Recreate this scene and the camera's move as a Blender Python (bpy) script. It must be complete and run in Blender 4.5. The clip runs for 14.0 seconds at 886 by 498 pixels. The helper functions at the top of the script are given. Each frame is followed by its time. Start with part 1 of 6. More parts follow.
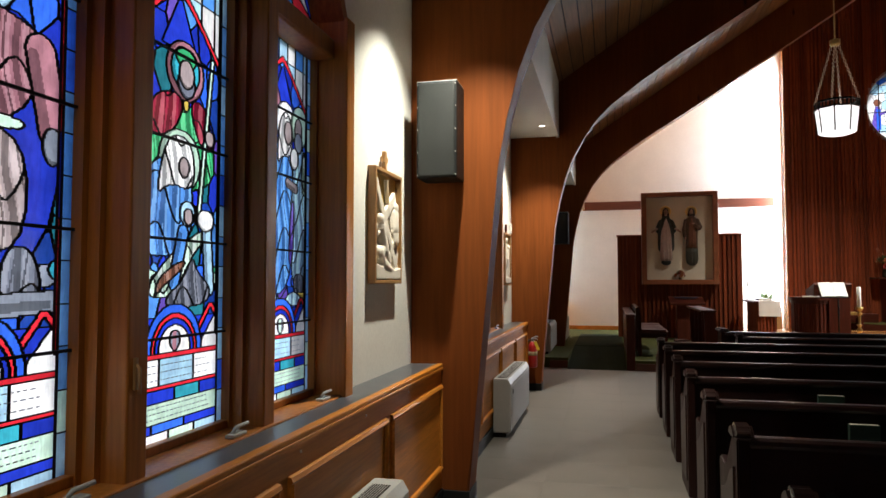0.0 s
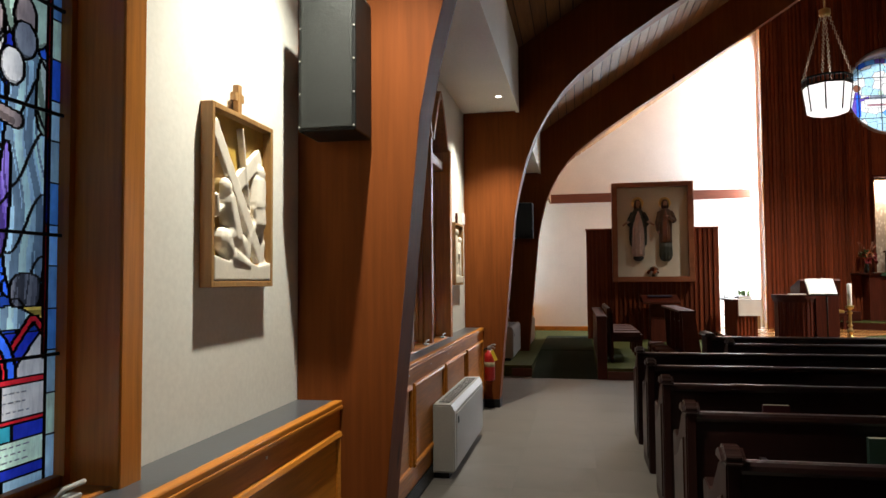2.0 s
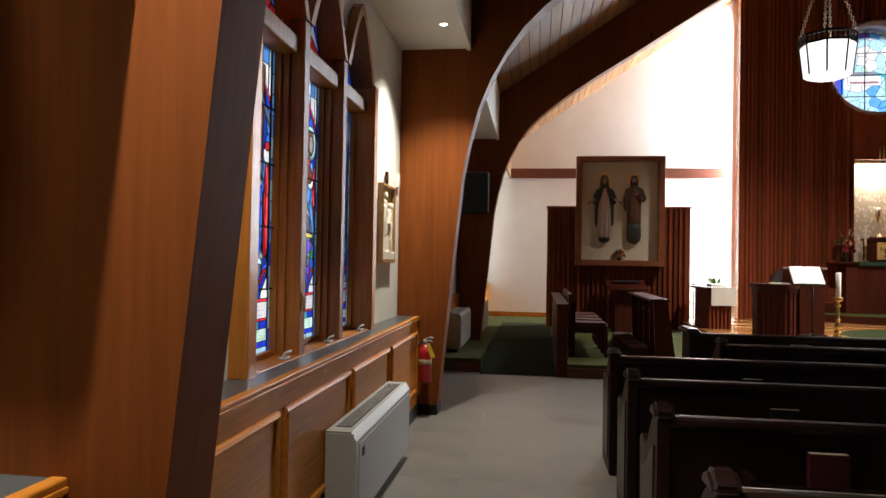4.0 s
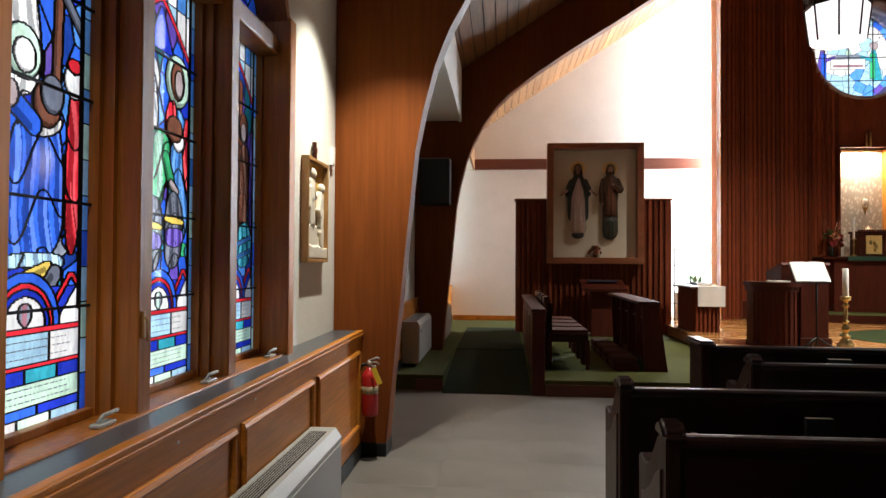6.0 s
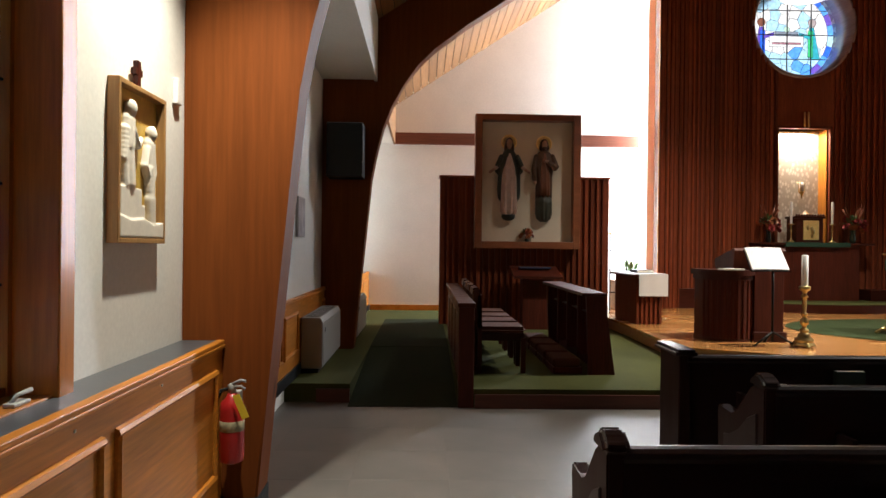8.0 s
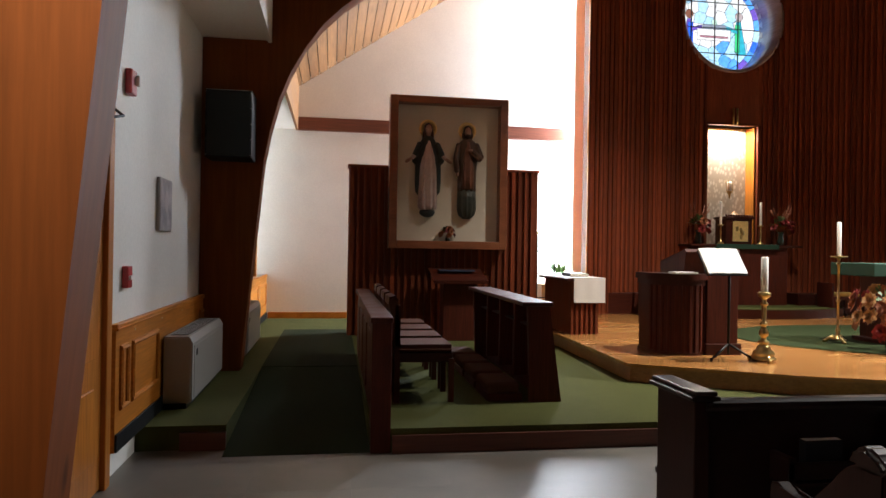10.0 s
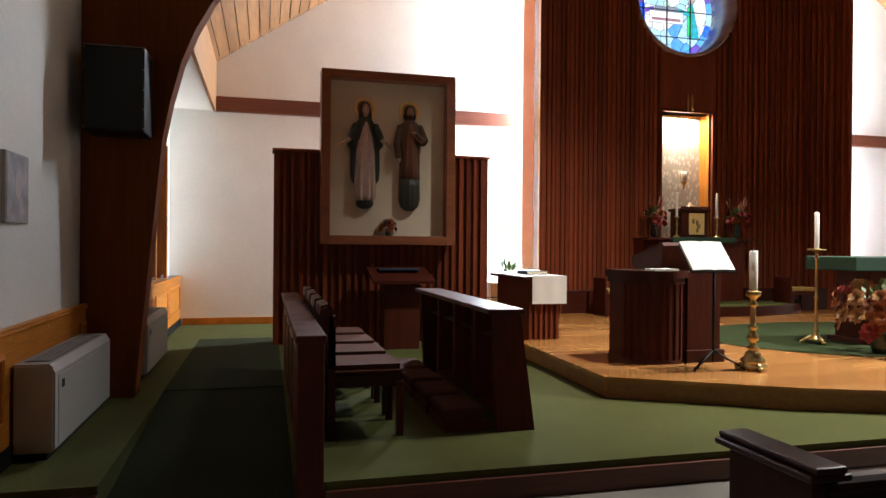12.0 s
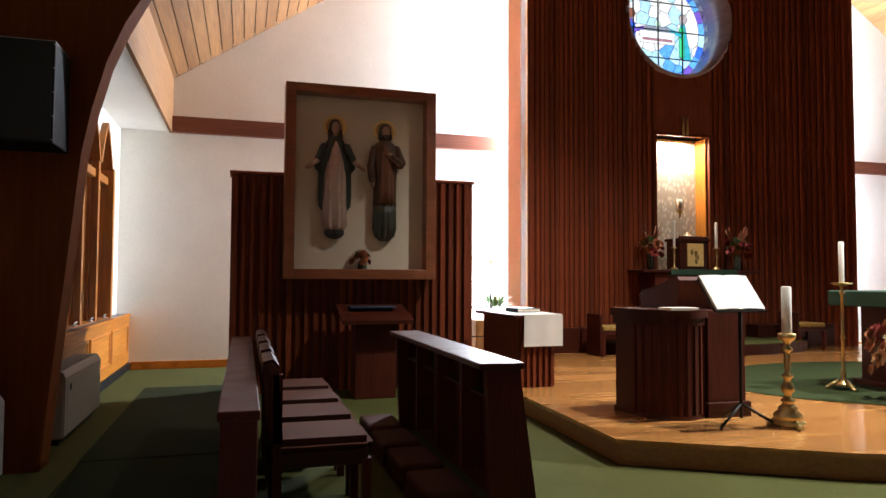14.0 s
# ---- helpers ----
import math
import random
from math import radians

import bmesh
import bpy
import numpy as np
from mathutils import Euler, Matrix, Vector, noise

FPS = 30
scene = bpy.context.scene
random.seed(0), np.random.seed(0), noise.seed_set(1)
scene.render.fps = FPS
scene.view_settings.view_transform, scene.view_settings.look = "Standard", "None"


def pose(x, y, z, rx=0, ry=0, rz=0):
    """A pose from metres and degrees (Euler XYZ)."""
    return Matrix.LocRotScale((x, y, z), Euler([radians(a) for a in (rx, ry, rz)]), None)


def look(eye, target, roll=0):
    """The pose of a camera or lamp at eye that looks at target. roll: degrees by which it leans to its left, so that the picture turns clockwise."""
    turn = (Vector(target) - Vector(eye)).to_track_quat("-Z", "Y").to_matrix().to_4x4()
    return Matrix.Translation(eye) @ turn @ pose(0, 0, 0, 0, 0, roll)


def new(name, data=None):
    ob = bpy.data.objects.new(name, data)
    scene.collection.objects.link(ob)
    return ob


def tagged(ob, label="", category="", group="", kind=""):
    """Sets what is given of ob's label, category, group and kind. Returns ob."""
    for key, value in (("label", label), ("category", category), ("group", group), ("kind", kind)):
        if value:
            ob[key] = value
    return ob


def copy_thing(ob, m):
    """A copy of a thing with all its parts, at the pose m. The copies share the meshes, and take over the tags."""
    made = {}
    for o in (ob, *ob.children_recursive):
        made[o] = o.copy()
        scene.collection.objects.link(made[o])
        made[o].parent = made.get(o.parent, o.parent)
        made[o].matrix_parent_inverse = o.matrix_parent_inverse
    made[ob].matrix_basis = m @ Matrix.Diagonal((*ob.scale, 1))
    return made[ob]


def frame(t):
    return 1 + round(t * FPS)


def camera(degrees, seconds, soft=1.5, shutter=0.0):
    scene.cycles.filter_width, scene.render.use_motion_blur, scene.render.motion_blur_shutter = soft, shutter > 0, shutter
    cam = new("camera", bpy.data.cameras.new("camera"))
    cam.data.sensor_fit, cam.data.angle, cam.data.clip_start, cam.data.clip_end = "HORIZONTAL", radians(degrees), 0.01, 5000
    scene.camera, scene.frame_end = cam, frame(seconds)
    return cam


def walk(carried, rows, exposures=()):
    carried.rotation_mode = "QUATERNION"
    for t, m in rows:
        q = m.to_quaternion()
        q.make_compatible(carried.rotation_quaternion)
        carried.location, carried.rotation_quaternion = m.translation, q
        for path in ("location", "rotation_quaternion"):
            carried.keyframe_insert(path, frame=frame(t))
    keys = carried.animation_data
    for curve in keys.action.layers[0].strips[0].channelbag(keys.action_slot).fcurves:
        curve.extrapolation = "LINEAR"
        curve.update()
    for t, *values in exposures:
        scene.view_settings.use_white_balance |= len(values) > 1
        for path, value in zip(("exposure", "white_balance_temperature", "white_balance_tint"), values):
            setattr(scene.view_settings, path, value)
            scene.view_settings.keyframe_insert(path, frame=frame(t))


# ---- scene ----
cam = camera(66.0, 14.0)
METRES, EYE, TILT, LEAN, TURN = 9.4, 1.5, 0.0, 0.0, 13.7
ROWS = [
    (0.0, 0.0, 0.0, 0.0, 0.0, 2.77, 0.02),
    (0.5, 0.0065, 0.0328, 0.0026, -1.86, 3.82, -0.84),
    (1.0, 0.0217, 0.0701, 0.003, -0.79, 3.65, 0.38),
    (1.5, 0.0282, 0.1091, -0.0008, -0.77, 3.12, 0.82),
    (2.0, 0.0359, 0.1483, 0.0012, -2.53, 2.61, 0.42),
    (2.5, 0.0536, 0.1899, 0.001, -3.94, 2.2, 0.46),
    (3.0, 0.062, 0.2332, -0.0025, -5.18, 1.34, -0.85),
    (5.5, 0.0974, 0.4255, -0.001, -7.47, 0.95, -0.19),
    (6.0, 0.1039, 0.4624, -0.0038, -8.88, 1.06, -0.35),
    (6.5, 0.1123, 0.4986, -0.0025, -9.82, 0.83, 0.05),
    (7.0, 0.1302, 0.5341, -0.0013, -10.21, 0.47, 0.81),
    (7.5, 0.1365, 0.5708, -0.0041, -11.96, 0.31, -0.28),
    (8.0, 0.1429, 0.6074, -0.0048, -15.23, -0.18, -0.65),
    (10.5, 0.1927, 0.7828, -0.0079, -27.72, 0.26, -0.42),
    (11.0, 0.2039, 0.813, -0.0071, -32.59, 0.24, 0.15),
    (11.5, 0.2166, 0.8388, -0.0065, -31.09, 0.22, 0.2),
    (12.0, 0.2217, 0.8637, -0.0083, -28.29, -0.19, -0.48),
    (12.5, 0.2252, 0.8851, -0.0049, -28.28, 0.3, -0.2),
    (13.0, 0.2401, 0.9072, -0.0044, -28.17, 0.84, 0.56),
    (13.5, 0.2565, 0.9274, -0.005, -27.98, 2.26, 0.0),
    (14.0, 0.2705, 0.9525, -0.0049, -29.95, 2.48, -0.28),
]
walk(cam, [(t, pose(0, 0, EYE, TILT, LEAN, TURN) @ pose(METRES * x, METRES * y, METRES * z, 90 + pitch, roll, yaw)) for t, x, y, z, yaw, pitch, roll in ROWS], [(0.0, 0.0, 6250, 10), (8.2, 0.0, 6250, 10), (10.4, 0.0, 6060, 10), (14.0, 0.0, 6060, 10)])

# ---- world, sun, lamps ----
XC = 7.42          # centre line of the nave
WALL = -1.34       # inner face of the west wall
WAIN = -1.12       # front of the wainscot
NORTH = 19.65      # inner face of the chancel wall
SOUTH = -5.0
BAY = 4.93
ARCHES = (4.55 - BAY, 4.55, 9.54, 14.4)
CARPET = 0.17
DECK = 0.35

world = bpy.data.worlds.new("sky")
scene.world = world
world.use_nodes = True
wn = world.node_tree.nodes
sky = wn.new("ShaderNodeTexSky")
sky.sky_type = 'NISHITA'
sky.sun_disc = False
sky.sun_elevation = radians(30)
sky.sun_rotation = radians(323)
world.node_tree.links.new(sky.outputs[0], wn["Background"].inputs[0])
wn["Background"].inputs[1].default_value = 0.15

sun = new("sun", bpy.data.lights.new("sun", 'SUN'))
sun.data.energy, sun.data.angle, sun.data.color = 5.0, radians(12), (1.0, 0.95, 0.88)
sun.matrix_world = look((-16, 21, 15.5), (0, 0, 0))


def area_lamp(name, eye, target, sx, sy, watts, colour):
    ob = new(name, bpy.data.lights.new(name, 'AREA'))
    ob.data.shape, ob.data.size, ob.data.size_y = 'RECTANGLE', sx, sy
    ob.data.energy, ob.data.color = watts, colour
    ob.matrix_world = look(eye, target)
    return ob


def spot_lamp(name, eye, target, watts, degrees, blend, radius, colour):
    ob = new(name, bpy.data.lights.new(name, 'SPOT'))
    ob.data.energy, ob.data.color = watts, colour
    ob.data.spot_size, ob.data.spot_blend, ob.data.shadow_soft_size = radians(degrees), blend, radius
    ob.matrix_world = look(eye, target)
    return ob


WARM = (1.0, 0.83, 0.6)
# assumed strip lights, unseen, added behind both edges of the curved reredos
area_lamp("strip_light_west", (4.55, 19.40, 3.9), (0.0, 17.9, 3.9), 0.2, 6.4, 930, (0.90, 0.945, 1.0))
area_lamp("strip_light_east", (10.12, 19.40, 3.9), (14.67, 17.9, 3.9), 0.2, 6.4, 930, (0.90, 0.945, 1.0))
# recessed downlights in the aisle soffit
DOWN_Y = (8.85, 5.3, 3.98, 0.37)
for y, watts in zip(DOWN_Y, (390, 200, 440, 85)):
    spot_lamp("downlight_lamp", (-0.83, y, 3.505), (-0.83, y, 0), watts, 98, 1.0, 0.03, (1.0, 0.935, 0.76))
# tabernacle niche lamp
area_lamp("niche_lamp", (7.38, 19.31, 3.82), (7.38, 19.31, 0), 0.6, 0.16, 64, (1.0, 0.87, 0.68))
# unseen fill lamps added high above the platform to brighten deck, carpet and shrine
spot_lamp("sanctuary_flood", (XC - 1.7, 13.4, 7.3), (XC - 2.0, 15.0, 0.3), 2700, 88, 1.0, 0.15, (1.0, 0.92, 0.78))
spot_lamp("sanctuary_flood", (XC + 2.6, 13.2, 6.9), (XC - 0.7, 12.4, 0.3), 4800, 78, 1.0, 0.12, (1.0, 0.95, 0.85))

# ---- materials ----


def material(name, rough=0.5, metal=0.0):
    m = bpy.data.materials.new(name)
    m.use_nodes = True
    b = m.node_tree.nodes["Principled BSDF"]
    b.inputs["Roughness"].default_value, b.inputs["Metallic"].default_value = rough, metal
    return m, m.node_tree.nodes, m.node_tree.links, b


def coords(n, l, scale=(1, 1, 1), space="Object"):
    tc = n.new("ShaderNodeTexCoord")
    mp = n.new("ShaderNodeMapping")
    mp.inputs["Scale"].default_value = scale
    l.new(tc.outputs[space], mp.inputs[0])
    return mp.outputs[0]


def noise_tex(n, l, vec, scale, detail=4, rough=0.55):
    t = n.new("ShaderNodeTexNoise")
    t.inputs["Scale"].default_value, t.inputs["Detail"].default_value, t.inputs["Roughness"].default_value = scale, detail, rough
    l.new(vec, t.inputs["Vector"])
    return t.outputs["Fac"]


def ramp(n, l, fac, stops):
    r = n.new("ShaderNodeValToRGB")
    while len(r.color_ramp.elements) < len(stops):
        r.color_ramp.elements.new(0.5)
    for e, (p, c) in zip(r.color_ramp.elements, stops):
        e.position, e.color = p, (*c, 1)
    l.new(fac, r.inputs[0])
    return r.outputs[0]


def mix(n, l, fac, a, b, kind='MIX'):
    x = n.new("ShaderNodeMix")
    x.data_type, x.blend_type = 'RGBA', kind
    for s, v in ((x.inputs[0], fac), (x.inputs[6], a), (x.inputs[7], b)):
        if isinstance(v, (int, float)):
            s.default_value = v
        elif isinstance(v, tuple):
            s.default_value = (*v, 1)
        else:
            l.new(v, s)
    return x.outputs[2]


def bump(n, l, b, height, strength=0.3, distance=0.01):
    u = n.new("ShaderNodeBump")
    u.inputs["Strength"].default_value, u.inputs["Distance"].default_value = strength, distance
    l.new(height, u.inputs["Height"])
    l.new(u.outputs[0], b.inputs["Normal"])


def tint(c, k):
    return tuple(min(1.0, v * k) for v in c)


def wood(name, base, grain_axis="Z", rough=0.35, contrast=0.45, scale=1.0, vary=0.25, coat=0.0, knots=False):
    m, n, l, b = material(name, rough)
    fine = {"X": (1.2, 22, 22), "Y": (22, 1.2, 22), "Z": (22, 22, 1.2)}[grain_axis]
    wide = {"X": (0.35, 3, 3), "Y": (3, 0.35, 3), "Z": (3, 3, 0.35)}[grain_axis]
    f1 = noise_tex(n, l, coords(n, l, tuple(v * scale for v in fine)), 3.0, 6, 0.6)
    f2 = noise_tex(n, l, coords(n, l, tuple(v * scale for v in wide)), 2.0, 3, 0.5)
    c1 = ramp(n, l, f1, [(0.25, tint(base, 1 - contrast)), (0.75, tint(base, 1 + contrast * 0.7))])
    c2 = ramp(n, l, f2, [(0.3, (0.62, 0.55, 0.5)), (0.7, (1.0, 1.0, 1.0))])
    c = mix(n, l, 0.75, c1, c2, 'MULTIPLY')
    info = n.new("ShaderNodeObjectInfo")
    hv = n.new("ShaderNodeHueSaturation")
    mr = n.new("ShaderNodeMapRange")
    mr.inputs["To Min"].default_value, mr.inputs["To Max"].default_value = 1 - vary, 1 + vary
    geo = n.new("ShaderNodeNewGeometry")
    add = n.new("ShaderNodeMath")
    add.operation = 'ADD'
    fr = n.new("ShaderNodeMath")
    fr.operation = 'FRACT'
    l.new(info.outputs["Random"], add.inputs[0])
    l.new(geo.outputs["Random Per Island"], add.inputs[1])
    l.new(add.outputs[0], fr.inputs[0])
    l.new(fr.outputs[0], mr.inputs["Value"])
    l.new(mr.outputs[0], hv.inputs["Value"])
    l.new(c, hv.inputs["Color"])
    out = hv.outputs[0]
    if knots:
        v = n.new("ShaderNodeTexVoronoi")
        v.inputs["Scale"].default_value = 1.0
        sc = {"X": (0.5, 2.6, 2.6), "Y": (2.6, 0.5, 2.6), "Z": (2.6, 2.6, 0.9)}[grain_axis]
        l.new(coords(n, l, sc), v.inputs["Vector"])
        kf = ramp(n, l, v.outputs["Distance"], [(0.03, (1, 1, 1)), (0.09, (0, 0, 0))])
        out = mix(n, l, kf, out, tint(base, 0.3))
    l.new(out, b.inputs["Base Color"])
    rr = n.new("ShaderNodeMapRange")
    rr.inputs["To Min"].default_value, rr.inputs["To Max"].default_value = rough * 0.75, rough * 1.35
    l.new(f2, rr.inputs["Value"])
    l.new(rr.outputs[0], b.inputs["Roughness"])
    b.inputs["Coat Weight"].default_value = coat
    b.inputs["Coat Roughness"].default_value = 0.15
    bump(n, l, b, f1, 0.12, 0.004)
    return m


def plain(name, colour, rough=0.5, metal=0.0, vary=0.15, scale=6.0, bump_strength=0.05, fine=60.0):
    m, n, l, b = material(name, rough, metal)
    f = noise_tex(n, l, coords(n, l), scale, 5)
    g = noise_tex(n, l, coords(n, l), fine, 3)
    c = ramp(n, l, f, [(0.3, tint(colour, 1 - vary)), (0.7, tint(colour, 1 + vary * 0.5))])
    c = mix(n, l, 0.12, c, ramp(n, l, g, [(0.3, tint(colour, 0.6)), (0.7, tint(colour, 1.25))]))
    l.new(c, b.inputs["Base Color"])
    rr = n.new("ShaderNodeMapRange")
    rr.inputs["To Min"].default_value, rr.inputs["To Max"].default_value = rough * 0.8, min(1.0, rough * 1.25)
    l.new(f, rr.inputs["Value"])
    l.new(rr.outputs[0], b.inputs["Roughness"])
    bump(n, l, b, g, bump_strength, 0.004)
    return m


def carpet(name, colour):
    m, n, l, b = material(name, 0.95)
    f = noise_tex(n, l, coords(n, l), 1.4, 4)
    g = noise_tex(n, l, coords(n, l), 220, 2)
    c = ramp(n, l, g, [(0.3, tint(colour, 0.55)), (0.7, tint(colour, 1.4))])
    c = mix(n, l, 0.6, c, ramp(n, l, f, [(0.3, (0.7, 0.7, 0.68)), (0.7, (1, 1, 1))]), 'MULTIPLY')
    l.new(c, b.inputs["Base Color"])
    bump(n, l, b, g, 0.5, 0.004)
    b.inputs["Specular IOR Level"].default_value = 0.1
    return m


def glass_pane(name, colour):
    m = bpy.data.materials.new(name)
    m.use_nodes = True
    n, l = m.node_tree.nodes, m.node_tree.links
    for x in list(n):
        n.remove(x)
    out = n.new("ShaderNodeOutputMaterial")
    tr, gl, mx = n.new("ShaderNodeBsdfTranslucent"), n.new("ShaderNodeBsdfGlossy"), n.new("ShaderNodeMixShader")
    f = noise_tex(n, l, coords(n, l), 14, 4)
    f2 = noise_tex(n, l, coords(n, l, (30, 30, 6)), 3, 3)
    c = ramp(n, l, f, [(0.25, tint(colour, 0.70)), (0.7, tint(colour, 1.2))])
    c = mix(n, l, 0.3, c, ramp(n, l, f2, [(0.3, (0.35, 0.37, 0.45)), (0.55, (1, 1, 1))]), 'MULTIPLY')
    info = n.new("ShaderNodeObjectInfo")
    mr = n.new("ShaderNodeMapRange")
    mr.inputs["To Min"].default_value, mr.inputs["To Max"].default_value = 0.8, 1.25
    l.new(info.outputs["Random"], mr.inputs["Value"])
    hv = n.new("ShaderNodeHueSaturation")
    l.new(mr.outputs[0], hv.inputs["Value"])
    l.new(c, hv.inputs["Color"])
    l.new(hv.outputs[0], tr.inputs["Color"])
    gl.inputs["Roughness"].default_value = 0.12
    gl.inputs["Color"].default_value = (0.6, 0.6, 0.6, 1)
    mx.inputs[0].default_value = 0.06
    l.new(tr.outputs[0], mx.inputs[1])
    l.new(gl.outputs[0], mx.inputs[2])
    l.new(mx.outputs[0], out.inputs[0])
    return m


def glow(name, colour, strength):
    m, n, l, b = material(name, 0.4)
    b.inputs["Base Color"].default_value = (*colour, 1)
    b.inputs["Emission Color"].default_value = (*colour, 1)
    b.inputs["Emission Strength"].default_value = strength
    return m


ARCHW = wood("arch_laminated_wood", (0.188, 0.052, 0.0100), "Z", 0.58, 0.24, 0.38, 0.05, 0.0, True)
MAHOG = wood("dark_mahogany", (0.058, 0.012, 0.006), "X", 0.40, 0.4, 1.0, 0.15, 0.05)
PEWW = wood("pew_mahogany", (0.019, 0.0055, 0.004), "X", 0.33, 0.4, 1.0, 0.15, 0.06)
PEWZ = wood("pew_end_mahogany", (0.021, 0.0065, 0.0048), "Z", 0.42, 0.4, 1.0, 0.15, 0.05)
MAHOGZ = wood("dark_mahogany_upright", (0.085, 0.0165, 0.0072), "Z", 0.5, 0.4, 1.0, 0.18, 0.0)
SLATW = wood("reredos_walnut", (0.215, 0.049, 0.017), "Z", 0.5, 0.45, 1.0, 0.4, 0.0)
OAK = wood("honey_oak", (0.56, 0.205, 0.024), "Y", 0.40, 0.3, 0.8, 0.08, 0.04)
OAKZ = wood("honey_oak_upright", (0.55, 0.205, 0.03), "Z", 0.37, 0.3, 0.8, 0.08, 0.12)
FRAMEW = wood("window_frame_wood", (0.38, 0.133, 0.019), "Z", 0.42, 0.35, 0.8, 0.08, 0.08)
ROOFW = wood("ceiling_planks", (0.26, 0.122, 0.040), "Y", 0.65, 0.3, 0.6, 0.2, 0.0)
DECKW = wood("sanctuary_oak_floor", (0.52, 0.245, 0.072), "X", 0.25, 0.16, 0.5, 0.08, 0.5)
BEAMW = wood("wall_beam_wood", (0.17, 0.05, 0.024), "X", 0.45, 0.35, 0.8, 0.05)
PALEOAK = wood("pale_oak_frame", (0.42, 0.24, 0.09), "Z", 0.4, 0.3, 1.0, 0.05)
PLASTER = plain("white_plaster", (0.79, 0.775, 0.715), 0.85, 0, 0.05, 2.0, 0.12, 45)
FLOORM = plain("grey_vinyl_tile", (0.165, 0.148, 0.129), 0.44, 0, 0.30, 2.2, 0.03, 90)
CARPETM = carpet("green_carpet", (0.076, 0.081, 0.025))
# ramp green with the shade that lies over it mixed into the colour
SHADECARPET = carpet("shaded_green_carpet", (0.017, 0.023, 0.009))
BLACKM = plain("black_vinyl", (0.008, 0.009, 0.009), 0.5, 0, 0.3, 8, 0.3, 160)
METALG = plain("grey_enamel", (0.36, 0.35, 0.325), 0.45, 0, 0.08, 3, 0.04, 80)
SLATE = plain("dark_slate_sill", (0.07, 0.075, 0.085), 0.3, 0, 0.3, 4, 0.1, 60)
CREAM = plain("cream_fabric", (0.72, 0.66, 0.54), 0.9, 0, 0.06, 4, 0.2, 120)
BRASS = plain("brass", (0.55, 0.41, 0.17), 0.31, 1.0, 0.25, 10, 0.1, 60)
WHITEC = plain("white_linen", (0.78, 0.76, 0.72), 0.85, 0, 0.06, 4, 0.2, 90)
LEADM = plain("lead_came", (0.012, 0.012, 0.014), 0.6, 0.3)
GILT = plain("gold_leaf", (0.92, 0.66, 0.25), 0.42, 0.45, 0.2, 40, 0.5, 120)
for m in (BLACKM, PEWZ, OAK, MAHOGZ, MAHOG, SLATW, LEADM, FRAMEW, OAKZ):
    m.node_tree.nodes["Principled BSDF"].inputs["Specular IOR Level"].default_value = 0.22
ARCHW.node_tree.nodes["Principled BSDF"].inputs["Specular IOR Level"].default_value = 0.1
# near-black that stands for shade under grille slats and behind ceiling grooves
DARKIN = plain("recess_shade", (0.02, 0.012, 0.009), 0.8)

# ---- mesh helpers ----


def prism(bm, pts, axis, a, b):
    """Extrude a closed 2D outline along an axis from a to b. Outline order: the two other axes in xyz order."""
    def put(p, v):
        return {"x": (v, p[0], p[1]), "y": (p[0], v, p[1]), "z": (p[0], p[1], v)}[axis]
    lo = [bm.verts.new(put(p, a)) for p in pts]
    hi = [bm.verts.new(put(p, b)) for p in pts]
    k = len(pts)
    faces = [bm.faces.new(lo), bm.faces.new(hi[::-1])]
    for i in range(k):
        faces.append(bm.faces.new((lo[i], hi[i], hi[(i + 1) % k], lo[(i + 1) % k])))
    return faces


def box(bm, x0, y0, z0, x1, y1, z1):
    c = [bm.verts.new((x, y, z)) for x in (x0, x1) for y in (y0, y1) for z in (z0, z1)]
    for f in ((0, 1, 3, 2), (4, 6, 7, 5), (0, 4, 5, 1), (2, 3, 7, 6), (0, 2, 6, 4), (1, 5, 7, 3)):
        bm.faces.new([c[i] for i in f])


def bbox(x0, y0, z0, x1, y1, z1, bevel=0.0, seg=2):
    bm = bmesh.new()
    box(bm, x0, y0, z0, x1, y1, z1)
    if bevel:
        bmesh.ops.bevel(bm, geom=bm.edges[:], offset=bevel, segments=seg, affect='EDGES', profile=0.5)
    return bm


def lathe(bm, profile, seg=20, cx=0.0, cy=0.0, smooth=True):
    rings = []
    for r, z in profile:
        rings.append([bm.verts.new((cx + r * math.cos(2 * math.pi * i / seg), cy + r * math.sin(2 * math.pi * i / seg), z)) for i in range(seg)])
    for a, b in zip(rings, rings[1:]):
        for i in range(seg):
            f = bm.faces.new((a[i], a[(i + 1) % seg], b[(i + 1) % seg], b[i]))
            f.smooth = smooth
    bm.faces.new(rings[0][::-1])
    bm.faces.new(rings[-1])


def tube(bm, pts, r, seg=8):
    """A round bar along a list of points."""
    rings = []
    for i, p in enumerate(pts):
        p = Vector(p)
        d = (Vector(pts[min(i + 1, len(pts) - 1)]) - Vector(pts[max(i - 1, 0)])).normalized()
        u = d.cross(Vector((0, 0, 1)) if abs(d.z) < 0.9 else Vector((1, 0, 0))).normalized()
        v = d.cross(u)
        rings.append([bm.verts.new(p + r * (math.cos(2 * math.pi * k / seg) * u + math.sin(2 * math.pi * k / seg) * v)) for k in range(seg)])
    for a, b in zip(rings, rings[1:]):
        for i in range(seg):
            f = bm.faces.new((a[i], a[(i + 1) % seg], b[(i + 1) % seg], b[i]))
            f.smooth = True
    bm.faces.new(rings[0][::-1])
    bm.faces.new(rings[-1])


